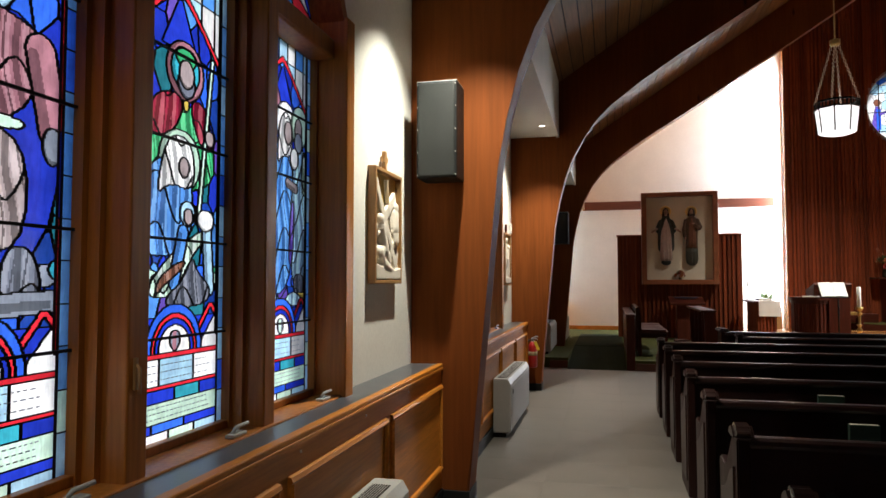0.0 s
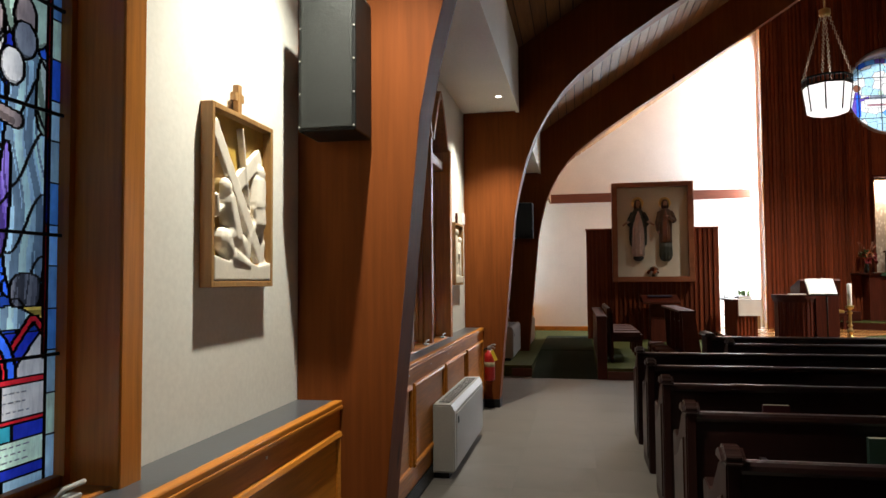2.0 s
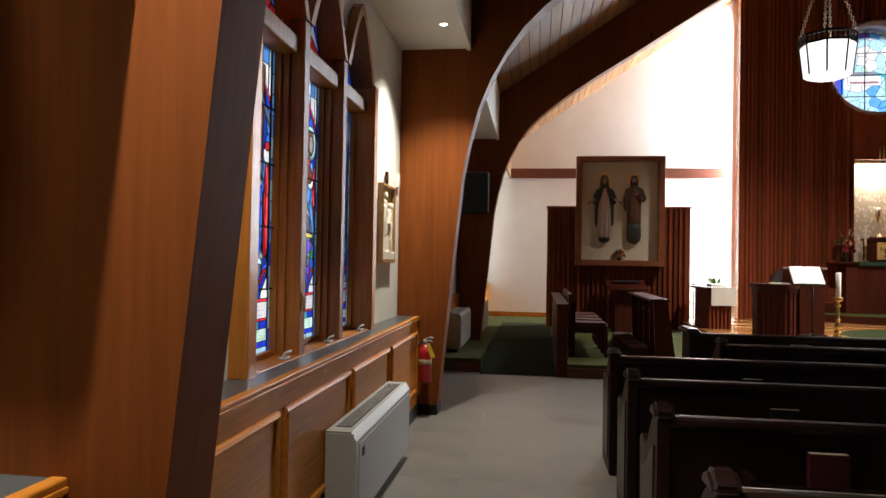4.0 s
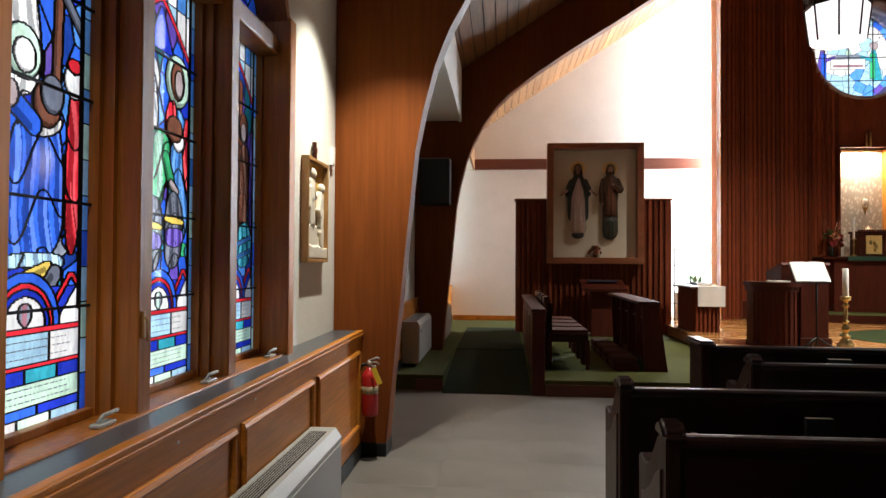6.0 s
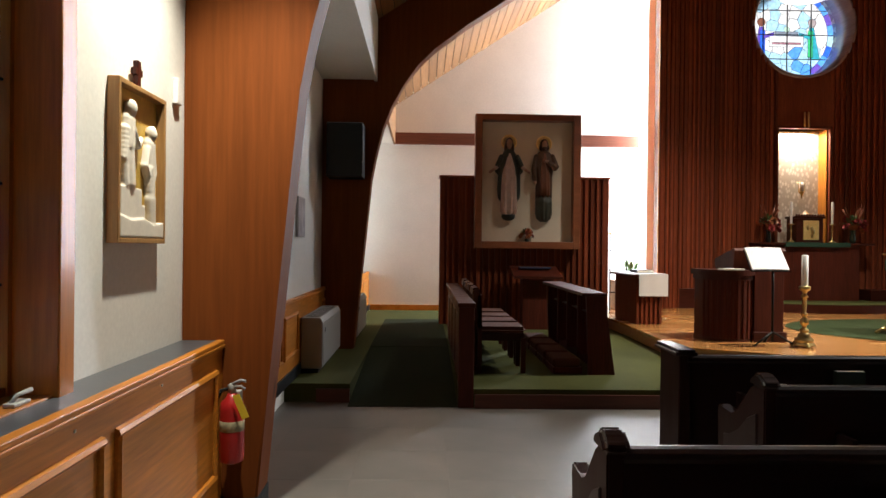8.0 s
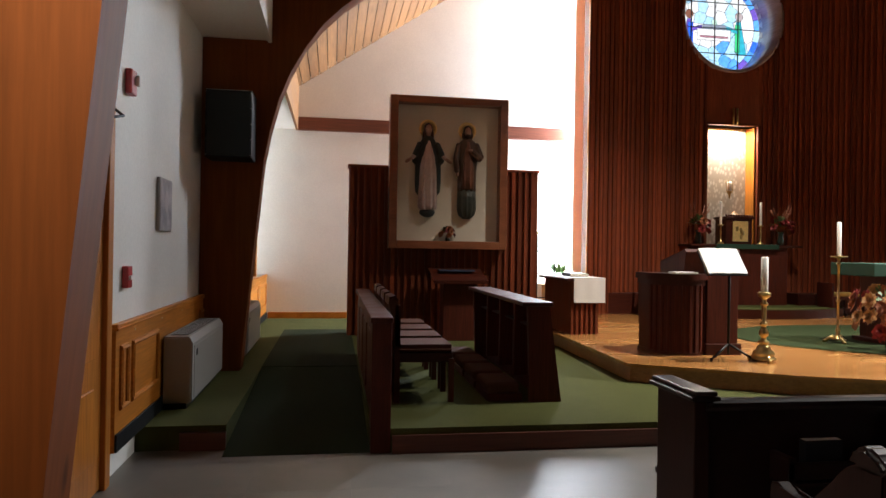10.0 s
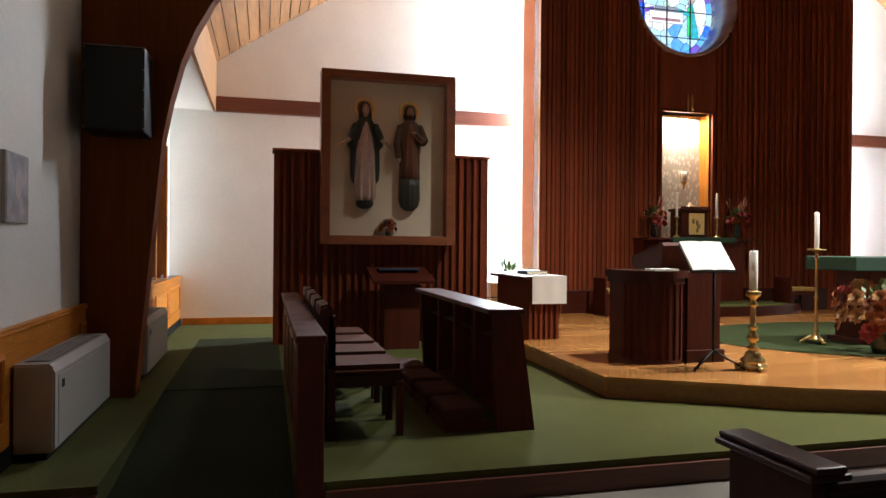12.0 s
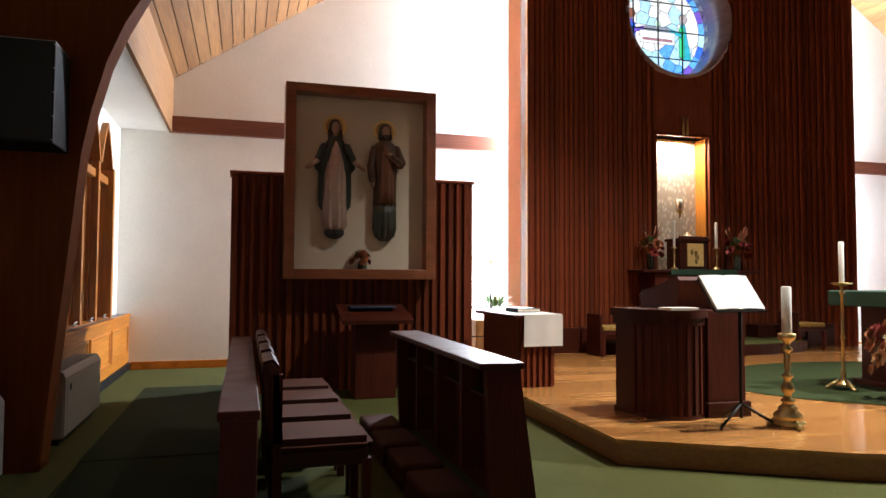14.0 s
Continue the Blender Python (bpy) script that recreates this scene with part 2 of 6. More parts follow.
def ball(bm, x, y, z, rx, ry, rz, u=12, v=8):
    m = Matrix.Translation((x, y, z)) @ Matrix.Diagonal((rx, ry, rz, 1))
    r = bmesh.ops.create_uvsphere(bm, u_segments=u, v_segments=v, radius=1, matrix=m)
    for f in {f for w in r["verts"] for f in w.link_faces}:
        f.smooth = True


def finish(name, bm, mat):
    me = bpy.data.meshes.new(name)
    bmesh.ops.recalc_face_normals(bm, faces=bm.faces[:])
    bm.to_mesh(me)
    bm.free()
    for mm in (mat if isinstance(mat, (list, tuple)) else (mat,)):
        me.materials.append(mm)
    return me


def part(name, bm, mat, parent, label=""):
    ob = new(name, finish(name, bm, mat))
    ob.parent = parent
    return tagged(ob, label)


def piece(name, me, parent, at=(0, 0, 0)):
    ob = new(name, me)
    ob.parent = parent
    ob.location = at
    return ob


def solid(name, bm, mat, label, category, kind="structure", group=""):
    return tagged(new(name, finish(name, bm, mat)), label, category, group, kind)


def thing(name, at, label, category, group="", kind="", rz=0.0):
    e = new(name)
    e.empty_display_size = 0.1
    e.matrix_basis = pose(*at, 0, 0, rz)
    return tagged(e, label, category, group, kind)


# ---- the building ----
EAST = 2 * XC - WALL
ROOF0, PITCH = 4.73, 0.66


def roof_z(x):
    return ROOF0 + PITCH * (x if x < XC else 2 * XC - x)


bm = bmesh.new()
box(bm, WALL - 0.4, SOUTH - 0.3, -0.3, EAST + 0.4, NORTH + 0.3, 0.0)
floor = solid("floor", bm, FLOORM, "grey mottled vinyl tile floor of the nave", "floor")

# west wall with pointed window openings: piers, aprons and heads
PITCHW, CLEAR = 0.765, 0.63          # spacing and clear width of the lights
SILL, SPRING, APEX, TRANSOM = 0.95, 2.80, 3.26, 2.605
WINS = (3.13 - BAY, 3.13, 8.15, 18.72)   # far edge of the last light of each window


def lights(w):
    return [(w - 2 * PITCHW - CLEAR + PITCHW * k, w - 2 * PITCHW + PITCHW * k) for k in range(3)]


def gothic(y0, y1, spring, apex, grow=0.0, k=5):
    """Pointed arch from the near springing to the far one."""
    ym, h = (y0 + y1) / 2, apex - spring
    left = [(y0 - grow + (ym - y0 + grow) * i / k, spring + (h + grow * 1.3) * math.sin(0.5 * math.pi * i / k) ** 0.9 * (0.72 + 0.28 * i / k)) for i in range(k + 1)]
    return left + [(2 * ym - y, z) for y, z in reversed(left[:-1])]


bm = bmesh.new()
edges = [SOUTH]
for w in WINS:
    edges += [lights(w)[0][0] - 0.06, w + 0.06]
edges.append(NORTH + 0.3)
for a, b in zip(edges[0::2], edges[1::2]):
    box(bm, WALL - 0.3, a, 0, WALL, b, 4.6)
for w in WINS:
    ls = lights(w)
    box(bm, WALL - 0.3, ls[0][0] - 0.06, 0, WALL, w + 0.06, SILL - 0.02)
    for y0, y1 in ls:
        y0, y1 = y0 - 0.06, y1 + 0.06
        prism(bm, [(y0, 4.6)] + gothic(y0, y1, SPRING, APEX + 0.05) + [(y1, 4.6)], "x", WALL - 0.3, WALL)
wall_west = solid("wall_west", bm, PLASTER, "cream plastered side wall with pointed window openings", "wall")

bm = bmesh.new()
prism(bm, [(WALL - 0.3, 0), (WALL - 0.3, roof_z(WALL) + 0.2), (XC, roof_z(XC) + 0.4), (EAST + 0.3, roof_z(WALL) + 0.2), (EAST + 0.3, 0)], "y", SOUTH - 0.3, SOUTH)
solid("wall_south", bm, PLASTER, "plain plastered rear gable wall", "wall")
ROUND_X, ROUND_Z, ROUND_R = XC - 0.06, 5.9, 0.98
bm = bmesh.new()
for sgn in (-1, 1):
    arc = [(ROUND_X + sgn * ROUND_R * math.sin(math.pi * i / 16), ROUND_Z - ROUND_R * math.cos(math.pi * i / 16)) for i in range(17)]
    edge = WALL - 0.3 if sgn < 0 else EAST + 0.3
    prism(bm, [(edge, 0), (ROUND_X, 0)] + arc + [(ROUND_X, roof_z(ROUND_X) + 0.4), (edge, roof_z(WALL) + 0.2)], "y", NORTH, NORTH + 0.3)
solid("wall_north", bm, PLASTER, "white plastered chancel gable wall", "wall")
bm = bmesh.new()
box(bm, EAST, SOUTH, 0, EAST + 0.3, NORTH, 4.6)
solid("wall_east", bm, PLASTER, "cream plastered side wall", "wall")

# soffits and fascias along both sides
for s, nm in ((0, "soffit_west"), (1, "soffit_east")):
    bm = bmesh.new()
    f = (lambda x: x) if s == 0 else (lambda x: 2 * XC - x)
    box(bm, min(f(WALL), f(-0.7)), SOUTH, 3.53, max(f(WALL), f(-0.7)), NORTH, 3.60)
    solid(nm, bm, PLASTER, "painted low soffit above the side aisle", "ceiling")
    bm = bmesh.new()
    box(bm, min(f(-0.70), f(-0.66)), SOUTH, 3.51, max(f(-0.70), f(-0.66)), 14.5, 4.3)
    solid("fascia_" + nm[7:], bm, PLASTER, "pale painted fascia board along the aisle soffit", "trim")
    bm = bmesh.new()
    box(bm, min(f(-0.70), f(-0.66)), 14.5, 3.51, max(f(-0.70), f(-0.66)), NORTH, 4.3)
    solid("chancel_fascia_" + nm[7:], bm, ROOFW, "wooden fascia board along the chancel soffit", "trim")

# plank ceiling: long boards along the nave with open grooves
rng = random.Random(4)
bm = bmesh.new()
step = 0.15
for side in (0, 1):
    x = -0.75
    while x < XC:
        x1 = min(x + step - 0.013, XC)
        d = rng.uniform(0, 0.004)
        z0, z1 = roof_z(x) + d, roof_z(x1) + d
        pts = [(x, z0), (x1, z1), (x1, z1 + 0.03), (x, z0 + 0.03)]
        if side:
            pts = [(2 * XC - p, q) for p, q in pts]
        prism(bm, pts, "y", SOUTH, NORTH)
        x += step
solid("ceiling", bm, ROOFW, "varnished pine plank ceiling under the steep roof", "ceiling")
bm = bmesh.new()
for side in (0, 1):
    pts = [(WALL - 0.6, roof_z(WALL - 0.6) + 0.05), (XC, roof_z(XC) + 0.05), (XC, roof_z(XC) + 0.35), (WALL - 0.6, roof_z(WALL - 0.6) + 0.35)]
    if side:
        pts = [(2 * XC - p, q) for p, q in pts]
    prism(bm, pts, "y", SOUTH - 0.3, NORTH + 0.3)
solid("roof", bm, DARKIN, "dark roof deck above the plank ceiling", "roof")

# laminated arches
INNER = [(-0.94, 0.0), (-0.87, 0.77), (-0.79, 1.6), (-0.725, 2.29), (-0.665, 2.61), (-0.58, 2.94), (-0.47, 3.22), (-0.33, 3.5),
         (-0.15, 3.73), (0.05, 3.93), (0.46, 4.24), (0.93, 4.55), (1.5, 4.9), (2.45, 5.5), (XC, 8.75)]


def arch(y, thick=0.24):
    t = thing("laminated_arch", (0, y, 0), "tall reddish-brown glue-laminated timber arch with a glossy finish", "arch", "nave arches", "structure")
    for side in (0, 1):
        outer = [(XC, roof_z(XC) - 0.01), (-0.6, roof_z(-0.6) - 0.01), (WALL + 0.004, roof_z(WALL) - 0.01), (WALL + 0.004, 0.0)]
        pts = INNER + outer
        if side:
            pts = [(2 * XC - p, q) for p, q in pts]
        bm = bmesh.new()
        fs = prism(bm, pts, "y", 0, thick)
        near = [e for e in fs[0].edges if all(v.co.x > WALL + 0.1 and v.co.x < EAST - 0.1 for v in e.verts)]
        bmesh.ops.bevel(bm, geom=near, offset=0.014, segments=2, affect='EDGES')
        part("arch_half", bm, ARCHW, t)
        a, b = (WALL + 0.1, -0.925) if side == 0 else (2 * XC + 0.925, EAST - 0.1)
        part("plinth_strip", bbox(min(a, b), -0.012, 0.0, max(a, b), thick + 0.012, 0.10, 0.004), BLACKM, t, "black rubber base strip")
    return t


for y in ARCHES:
    arch(y)

# chancel beam band on the north wall
for a, b in ((-0.66, 4.27), (10.37, EAST - 0.6)):
    bm = bbox(a, NORTH - 0.10, 3.51, b, NORTH - 0.003, 3.74, 0.006)
    solid("beam_band", bm, BEAMW, "brown wooden beam band across the chancel wall", "trim")
for a, b in ((WALL + 0.2, 4.6), (10.3, EAST - 0.2)):
    solid("baseboard", bbox(a, NORTH - 0.03, CARPET, b, NORTH - 0.003, CARPET + 0.11, 0.004), OAK, "honey-coloured wooden baseboard", "trim")

# chancel step, ramp, carpet and the raised sanctuary deck
RAMP0, RAMP1 = -0.73, 0.27
bm = bmesh.new()
box(bm, WALL, 12.24, 0.0, RAMP0, NORTH, CARPET)
box(bm, RAMP1, 12.03, 0.0, EAST, NORTH, CARPET)
box(bm, RAMP0, 14.6, 0.0, RAMP1, NORTH, CARPET)
solid("chancel_floor", bm, CARPETM, "olive green carpet on the raised chancel floor", "floor")
bm = bmesh.new()
prism(bm, [(12.05, 0.003), (14.6, CARPET), (14.6, 0.0), (12.05, 0.0)], "x", RAMP0, RAMP1)
# thin dark sheet past the ramp stands for the screen's shadow on the carpet
box(bm, RAMP0 - 0.0, 14.6, CARPET, RAMP1 + 0.0, 17.9, CARPET + 0.006)
solid("ramp", bm, SHADECARPET, "dark green carpeted ramp up to the chancel, shade put into its colour", "floor")
bm = bmesh.new()
box(bm, RAMP1 + 0.15, 12.0, 0.0, EAST, 12.028, CARPET - 0.045)
box(bm, WALL + 0.3, 12.21, 0.0, RAMP0, 12.238, CARPET - 0.045)
solid("step_riser", bm, wood("riser_mahogany", (0.13, 0.042, 0.025), "X", 0.4, 0.3, 0.8, 0.05), "dark wooden riser of the chancel step", "trim")

deck_pts = [(2.95, NORTH - 0.9), (2.95, 15.72), (2.88, 13.56), (4.15, 12.82), (5.5, 12.28), (7.42, 12.08), (9.34, 12.28), (10.69, 12.82), (11.96, 13.56), (11.9, NORTH - 0.9)]
bm = bmesh.new()
prism(bm, deck_pts, "z", CARPET, DECK - 0.03)
solid("sanctuary_base", bm, wood("riser_oak", (0.38, 0.18, 0.065), "X", 0.4, 0.3, 0.8, 0.05), "brown oak edge of the sanctuary platform", "floor")
bm = bmesh.new()
cx, cy = 7.42, 15.8
prism(bm, [(cx + (x - cx) * 1.008, cy + (y - cy) * 1.006) for x, y in deck_pts], "z", DECK - 0.03, DECK)
solid("sanctuary_floor", bm, DECKW, "polished honey-coloured oak sanctuary platform floor", "floor")


# ---- stained glass ----
GLASS = {k: glass_pane("glass_" + k, c) for k, c in dict(
    deep=(0.02, 0.045, 0.55), blue=(0.04, 0.15, 0.9), sky=(0.10, 0.32, 0.88), pale=(0.42, 0.68, 0.98), teal=(0.05, 0.42, 0.55),
    green=(0.06, 0.5, 0.2), red=(0.75, 0.03, 0.05), ruby=(0.35, 0.02, 0.06), white=(0.95, 0.98, 1.0), mint=(0.6, 0.85, 0.7),
    gold=(0.8, 0.6, 0.12), violet=(0.15, 0.09, 0.5), skin=(0.40, 0.33, 0.34), brown=(0.2, 0.08, 0.05), grey=(0.26, 0.30, 0.38), slate=(0.16, 0.18, 0.24), rose=(0.42, 0.19, 0.24)).items()}


for k, c in (("deep", (0.02, 0.045, 0.55)), ("blue", (0.04, 0.15, 0.9)), ("sky", (0.10, 0.32, 0.88)), ("pale", (0.42, 0.68, 0.98)), ("teal", (0.05, 0.42, 0.55)), ("green", (0.06, 0.5, 0.2)), ("red", (0.75, 0.03, 0.05)),
             ("ruby", (0.35, 0.02, 0.06)), ("white", (0.95, 0.98, 1.0)), ("mint", (0.6, 0.85, 0.7)), ("gold", (0.8, 0.6, 0.12)), ("violet", (0.15, 0.09, 0.5)), ("skin", (0.40, 0.33, 0.34)), ("brown", (0.2, 0.08, 0.05)), ("grey", (0.26, 0.30, 0.38)),
             ("slate", (0.16, 0.18, 0.24)), ("rose", (0.42, 0.19, 0.24))):
    GLASS[k + "_lo"] = glass_pane("glass_%s_shaded" % k, tint(c, 0.42))
    GLASS[k + "_hi"] = glass_pane("glass_%s_light" % k, tuple(min(1.0, v * 1.15 + 0.07) for v in c))


def clip_half(poly, px, py, nx, ny):
    """The part of a convex outline on the side of (px, py) against the direction (nx, ny)."""
    out = []
    for i, a in enumerate(poly):
        b = poly[(i + 1) % len(poly)]
        da, db = (a[0] - px) * nx + (a[1] - py) * ny, (b[0] - px) * nx + (b[1] - py) * ny
        if da <= 0:
            out.append(a)
        if (da < 0 < db) or (db < 0 < da):
            k = da / (da - db)
            out.append((a[0] + (b[0] - a[0]) * k, a[1] + (b[1] - a[1]) * k))
    return out


def cells(seeds, outline, tall=1.0):
    """Leaded pieces round the seeds (u, v, colour), clipped to a convex outline; tall above 1 draws them out upwards."""
    made = []
    k = 1.0 / tall
    pts = [(u, v * k, c) for u, v, c in seeds]
    edge = [(u, v * k) for u, v in outline]
    for i, (u, v, col) in enumerate(pts):
        poly = edge
        near = sorted((((q[0] - u) ** 2 + (q[1] - v) ** 2, j) for j, q in enumerate(pts) if j != i))[:26]
        for d2, j in near:
            if d2 < 1e-9:
                continue
            q = pts[j]
            poly = clip_half(poly, (u + q[0]) / 2, (v + q[1]) / 2, q[0] - u, q[1] - v)
            if len(poly) < 3:
                break
        if len(poly) >= 3:
            made.append(([(a, b * tall) for a, b in poly], col))
    return made


def rect(u0, v0, u1, v1):
    return [(u0, v0), (u1, v0), (u1, v1), (u0, v1)]


def glass_field(width, height, figures, seed, cell):
    """Labels of the leaded pieces of one lower light on a fine grid, and the colour of each label."""
    rng = random.Random(seed)
    nx, ny = int(width / cell), int(height / cell)
    U, V = np.meshgrid((np.arange(nx) + 0.5) * width / nx, (np.arange(ny) + 0.5) * height / ny)
    lab = np.zeros((ny, nx), dtype=int)
    grp = np.zeros((ny, nx), dtype=int)
    cols, owner, last = ["lead"], [0], [0]

    def lay(mask, col, led=True):
        if col == "lead":
            lab[mask] = 0
            return
        cols.append(col)
        lab[mask] = len(cols) - 1
        if led:
            last[0] = len(cols) - 1
            grp[mask] = last[0]
        owner.append(last[0])

    def disc(cx, cy, rx, ry):
        return ((U - cx) / rx) ** 2 + ((V - cy) / ry) ** 2 < 1

    def bar(ua, va, ub, vb, r):
        dx, dy = ub - ua, vb - va
        k = np.clip(((U - ua) * dx + (V - va) * dy) / (dx * dx + dy * dy + 1e-9), 0, 1)
        return (U - ua - k * dx) ** 2 + (V - va - k * dy) ** 2 < r * r

    def shape(nums):
        """Inside of a closed outline whose corners are rounded off."""
        pts = [(nums[i] * width, nums[i + 1]) for i in range(0, len(nums), 2)]
        for _ in range(2):
            pts = [q for a, b in zip(pts, pts[1:] + pts[:1]) for q in ((a[0] * .75 + b[0] * .25, a[1] * .75 + b[1] * .25), (a[0] * .25 + b[0] * .75, a[1] * .25 + b[1] * .75))]
        inside = np.zeros_like(lab, dtype=bool)
        for (ua, va), (ub, vb) in zip(pts, pts[1:] + pts[:1]):
            if abs(va - vb) > 1e-6:
                inside ^= ((V >= va) != (V >= vb)) & (U < ua + (V - va) * (ub - ua) / (vb - va))
        return inside

    def folds(mask, col, ph):
        """One leaded piece with painted drapery: soft tones and thin dark fold lines."""
        if not mask.any():
            return
        um, vt = U[mask].mean(), V[mask].max()
        w = (U - um) * (1.0 + 0.45 * (V - vt)) + 0.010 * np.sin(V * 17 + ph) + 0.05 * (V - vt)
        band = np.floor((vt - V) / 0.17 + 2.4 * (U - um) * (1 if ph > 3 else -1) + 0.35 * np.sin(U * 30 + ph) + 0.2)
        for q in np.unique(band[mask]):
            one = mask & (band == q)
            lay(one, col)
            lay(one & (np.sin(w * 105 + ph) > 0.35), col + "_hi", False)
            lay(one & ((np.sin(w * 105 + ph + 2.4 + 0.7 * np.sin(V * 11 + ph)) > 0.5) | (np.sin(w * 170 + 2 * ph + 1.4 * np.sin(V * 7)) > 0.88)), col + "_lo", False)
    # blue mosaic ground
    seeds = []
    for _ in range(900):
        u, v = rng.uniform(0, width), rng.uniform(0.4, height)
        if all((u - q[0]) ** 2 + ((v - q[1]) * 0.6) ** 2 > 0.062 ** 2 for q in seeds):
            seeds.append((u, v))
    near = np.argmin(np.stack([(U - u) ** 2 + ((V - v) * 0.6) ** 2 for u, v in seeds]), axis=0)
    for k, (u, v) in enumerate(seeds):
        lay(near == k, rng.choice(("blue", "deep", "blue_lo", "deep", "sky", "blue", "violet", "teal_lo")))
    um = width / 2
    # canopy: white corners above a red-edged pointed arch
    curve = height - 0.10 - 1.1 * np.abs(U - um) ** 1.2
    for band, col in ((curve + 0.028, "red"),):
        lay((V > curve) & (V <= band), col)
    for k in range(7):
        lay((V > curve + 0.028) & (np.floor(U / width * 6.99) == k) & (V <= height - 0.09), ("white", "pale", "white")[k % 3])
        lay((V > curve + 0.028) & (np.floor(U / width * 6.99) == k) & (V > height - 0.09), ("pale", "white", "sky")[k % 3])
    lay((V > height - 0.30) & (np.abs(U - um) < 0.5 * (height - 0.10 - V)) & (V < height - 0.12), "deep")
    # ground of leaves and stones under the figures
    for k in range(10):
        u = width * (k + 0.5) / 10
        lay(disc(u, 0.535 + rng.uniform(-0.015, 0.02), 0.045, 0.03), rng.choice(("green", "grey", "mint", "teal", "blue")))
    # plain robed figures and things
    for kind, col, *nums in figures:
        ph = rng.uniform(0, 6)
        if kind == "robe":
            folds(shape(nums), col, ph)
        elif kind == "flat":
            lay(shape(nums), col)
        elif kind == "disc":
            cu, cv, ru, rv = nums[0] * width, nums[1], nums[2] * width, nums[3]
            lay(disc(cu, cv, ru, rv), col)
            lay(disc(cu, cv, ru, rv) & ~disc(cu + 0.16 * ru, cv + 0.1 * rv, 0.9 * ru, 0.9 * rv), col + "_lo", False)
        else:
            ua, va, ub, vb, r = nums
            lay(bar(ua * width, va, ub * width, vb, r), col)
            lay(bar(ua * width - r * 0.5, va - r * 0.3, ub * width - r * 0.5, vb - r * 0.3, r * 0.4), col + "_lo", False)
    # small round arch over the inscription
    lay(V < 0.405, "deep")
    for sg in (-1, 1):
        lay((sg * (U - um) > 0.13) & (V > 0.285) & (V < 0.285 + (sg * (U - um) - 0.13) * 1.1), "white")
        lay((V < 0.445) & (np.abs((V - 0.445) + 1.2 * np.abs(U - um - sg * 0.21)) < 0.016), "red")
    r = np.hypot(U - um, (V - 0.285) * 0.95)
    for rr, c in ((0.155, "blue"), (0.125, "red"), (0.108, "deep"), (0.088, "white")):
        lay((r < rr) & (V < 0.45) & (V > 0.285), c)
    lay(disc(um, 0.325, 0.028, 0.034), ("mint", "gold", "rose")[seed % 3])
    lay(disc(um, 0.325, 0.028, 0.034) & (np.abs(U - um) > 0.012), "grey", False)
    # inscription panels and strips
    for v0, v1, cuts, cc in ((0.0, 0.028, (0.2, 0.45, 0.7), ("pale", "white", "mint", "pale")), (0.028, 0.06, (0.3, 0.6), ("deep", "blue", "deep")), (0.06, 0.128, (), ("mint",)), (0.128, 0.168, (0.25, 0.5, 0.75), ("blue", "deep", "teal", "deep")),
                             (0.168, 0.18, (), ("red",)), (0.18, 0.27, (0.36, 0.68), ("white", "pale", "white")), (0.27, 0.285, (), ("red",))):
        part_of = np.searchsorted(np.array(cuts), U / width) if cuts else np.zeros_like(lab)
        for k in range(len(cuts) + 1):
            lay((V >= v0) & (V < v1) & (part_of == k), cc[k])
    # side borders
    n = int(height / 0.11)
    row = np.floor(V / height * (n - 0.001)).astype(int)
    for side in (U < 0.036, U > width - 0.036):
        for k in range(n):
            lay(side & (row == k), rng.choice(("sky_hi", "blue", "pale", "sky", "pale", "mint", "sky_hi")))
    for side in ((U > 0.036) & (U < 0.052), (U < width - 0.036) & (U > width - 0.052)):
        for k in range(0, n, 2):
            lay(side & (row // 2 == k // 2) & (V > 0.33), "red" if k % 6 else "deep")
    edge = np.zeros_like(lab, dtype=bool)
    edge[:, :-1] |= grp[:, :-1] != grp[:, 1:]
    edge[:-1, :] |= grp[:-1, :] != grp[1:, :]
    if cell < 0.006:
        edge[:, 1:] |= grp[:, :-1] != grp[:, 1:]
    lab[edge] = 0
    return lab, cols, width / nx, height / ny, owner


def bound(v, lo, hi):
    return max(lo, min(hi, v))


def strips(mask, du, dv):
    """Runs of set cells, row by row and merged upwards, as u0, v0, u1, v1."""
    out, live = [], {}
    ny, nx = mask.shape
    for j in range(ny + 1):
        runs = set()
        if j < ny and mask[j].any():
            d = np.diff(np.concatenate(([0], mask[j].astype(np.int8), [0])))
            runs = set(zip(np.nonzero(d == 1)[0].tolist(), np.nonzero(d == -1)[0].tolist()))
        for r in list(live):
            if r not in runs:
                out.append((r[0] * du, live.pop(r) * dv, r[1] * du, j * dv))
        for r in runs:
            live.setdefault(r, j)
    return out


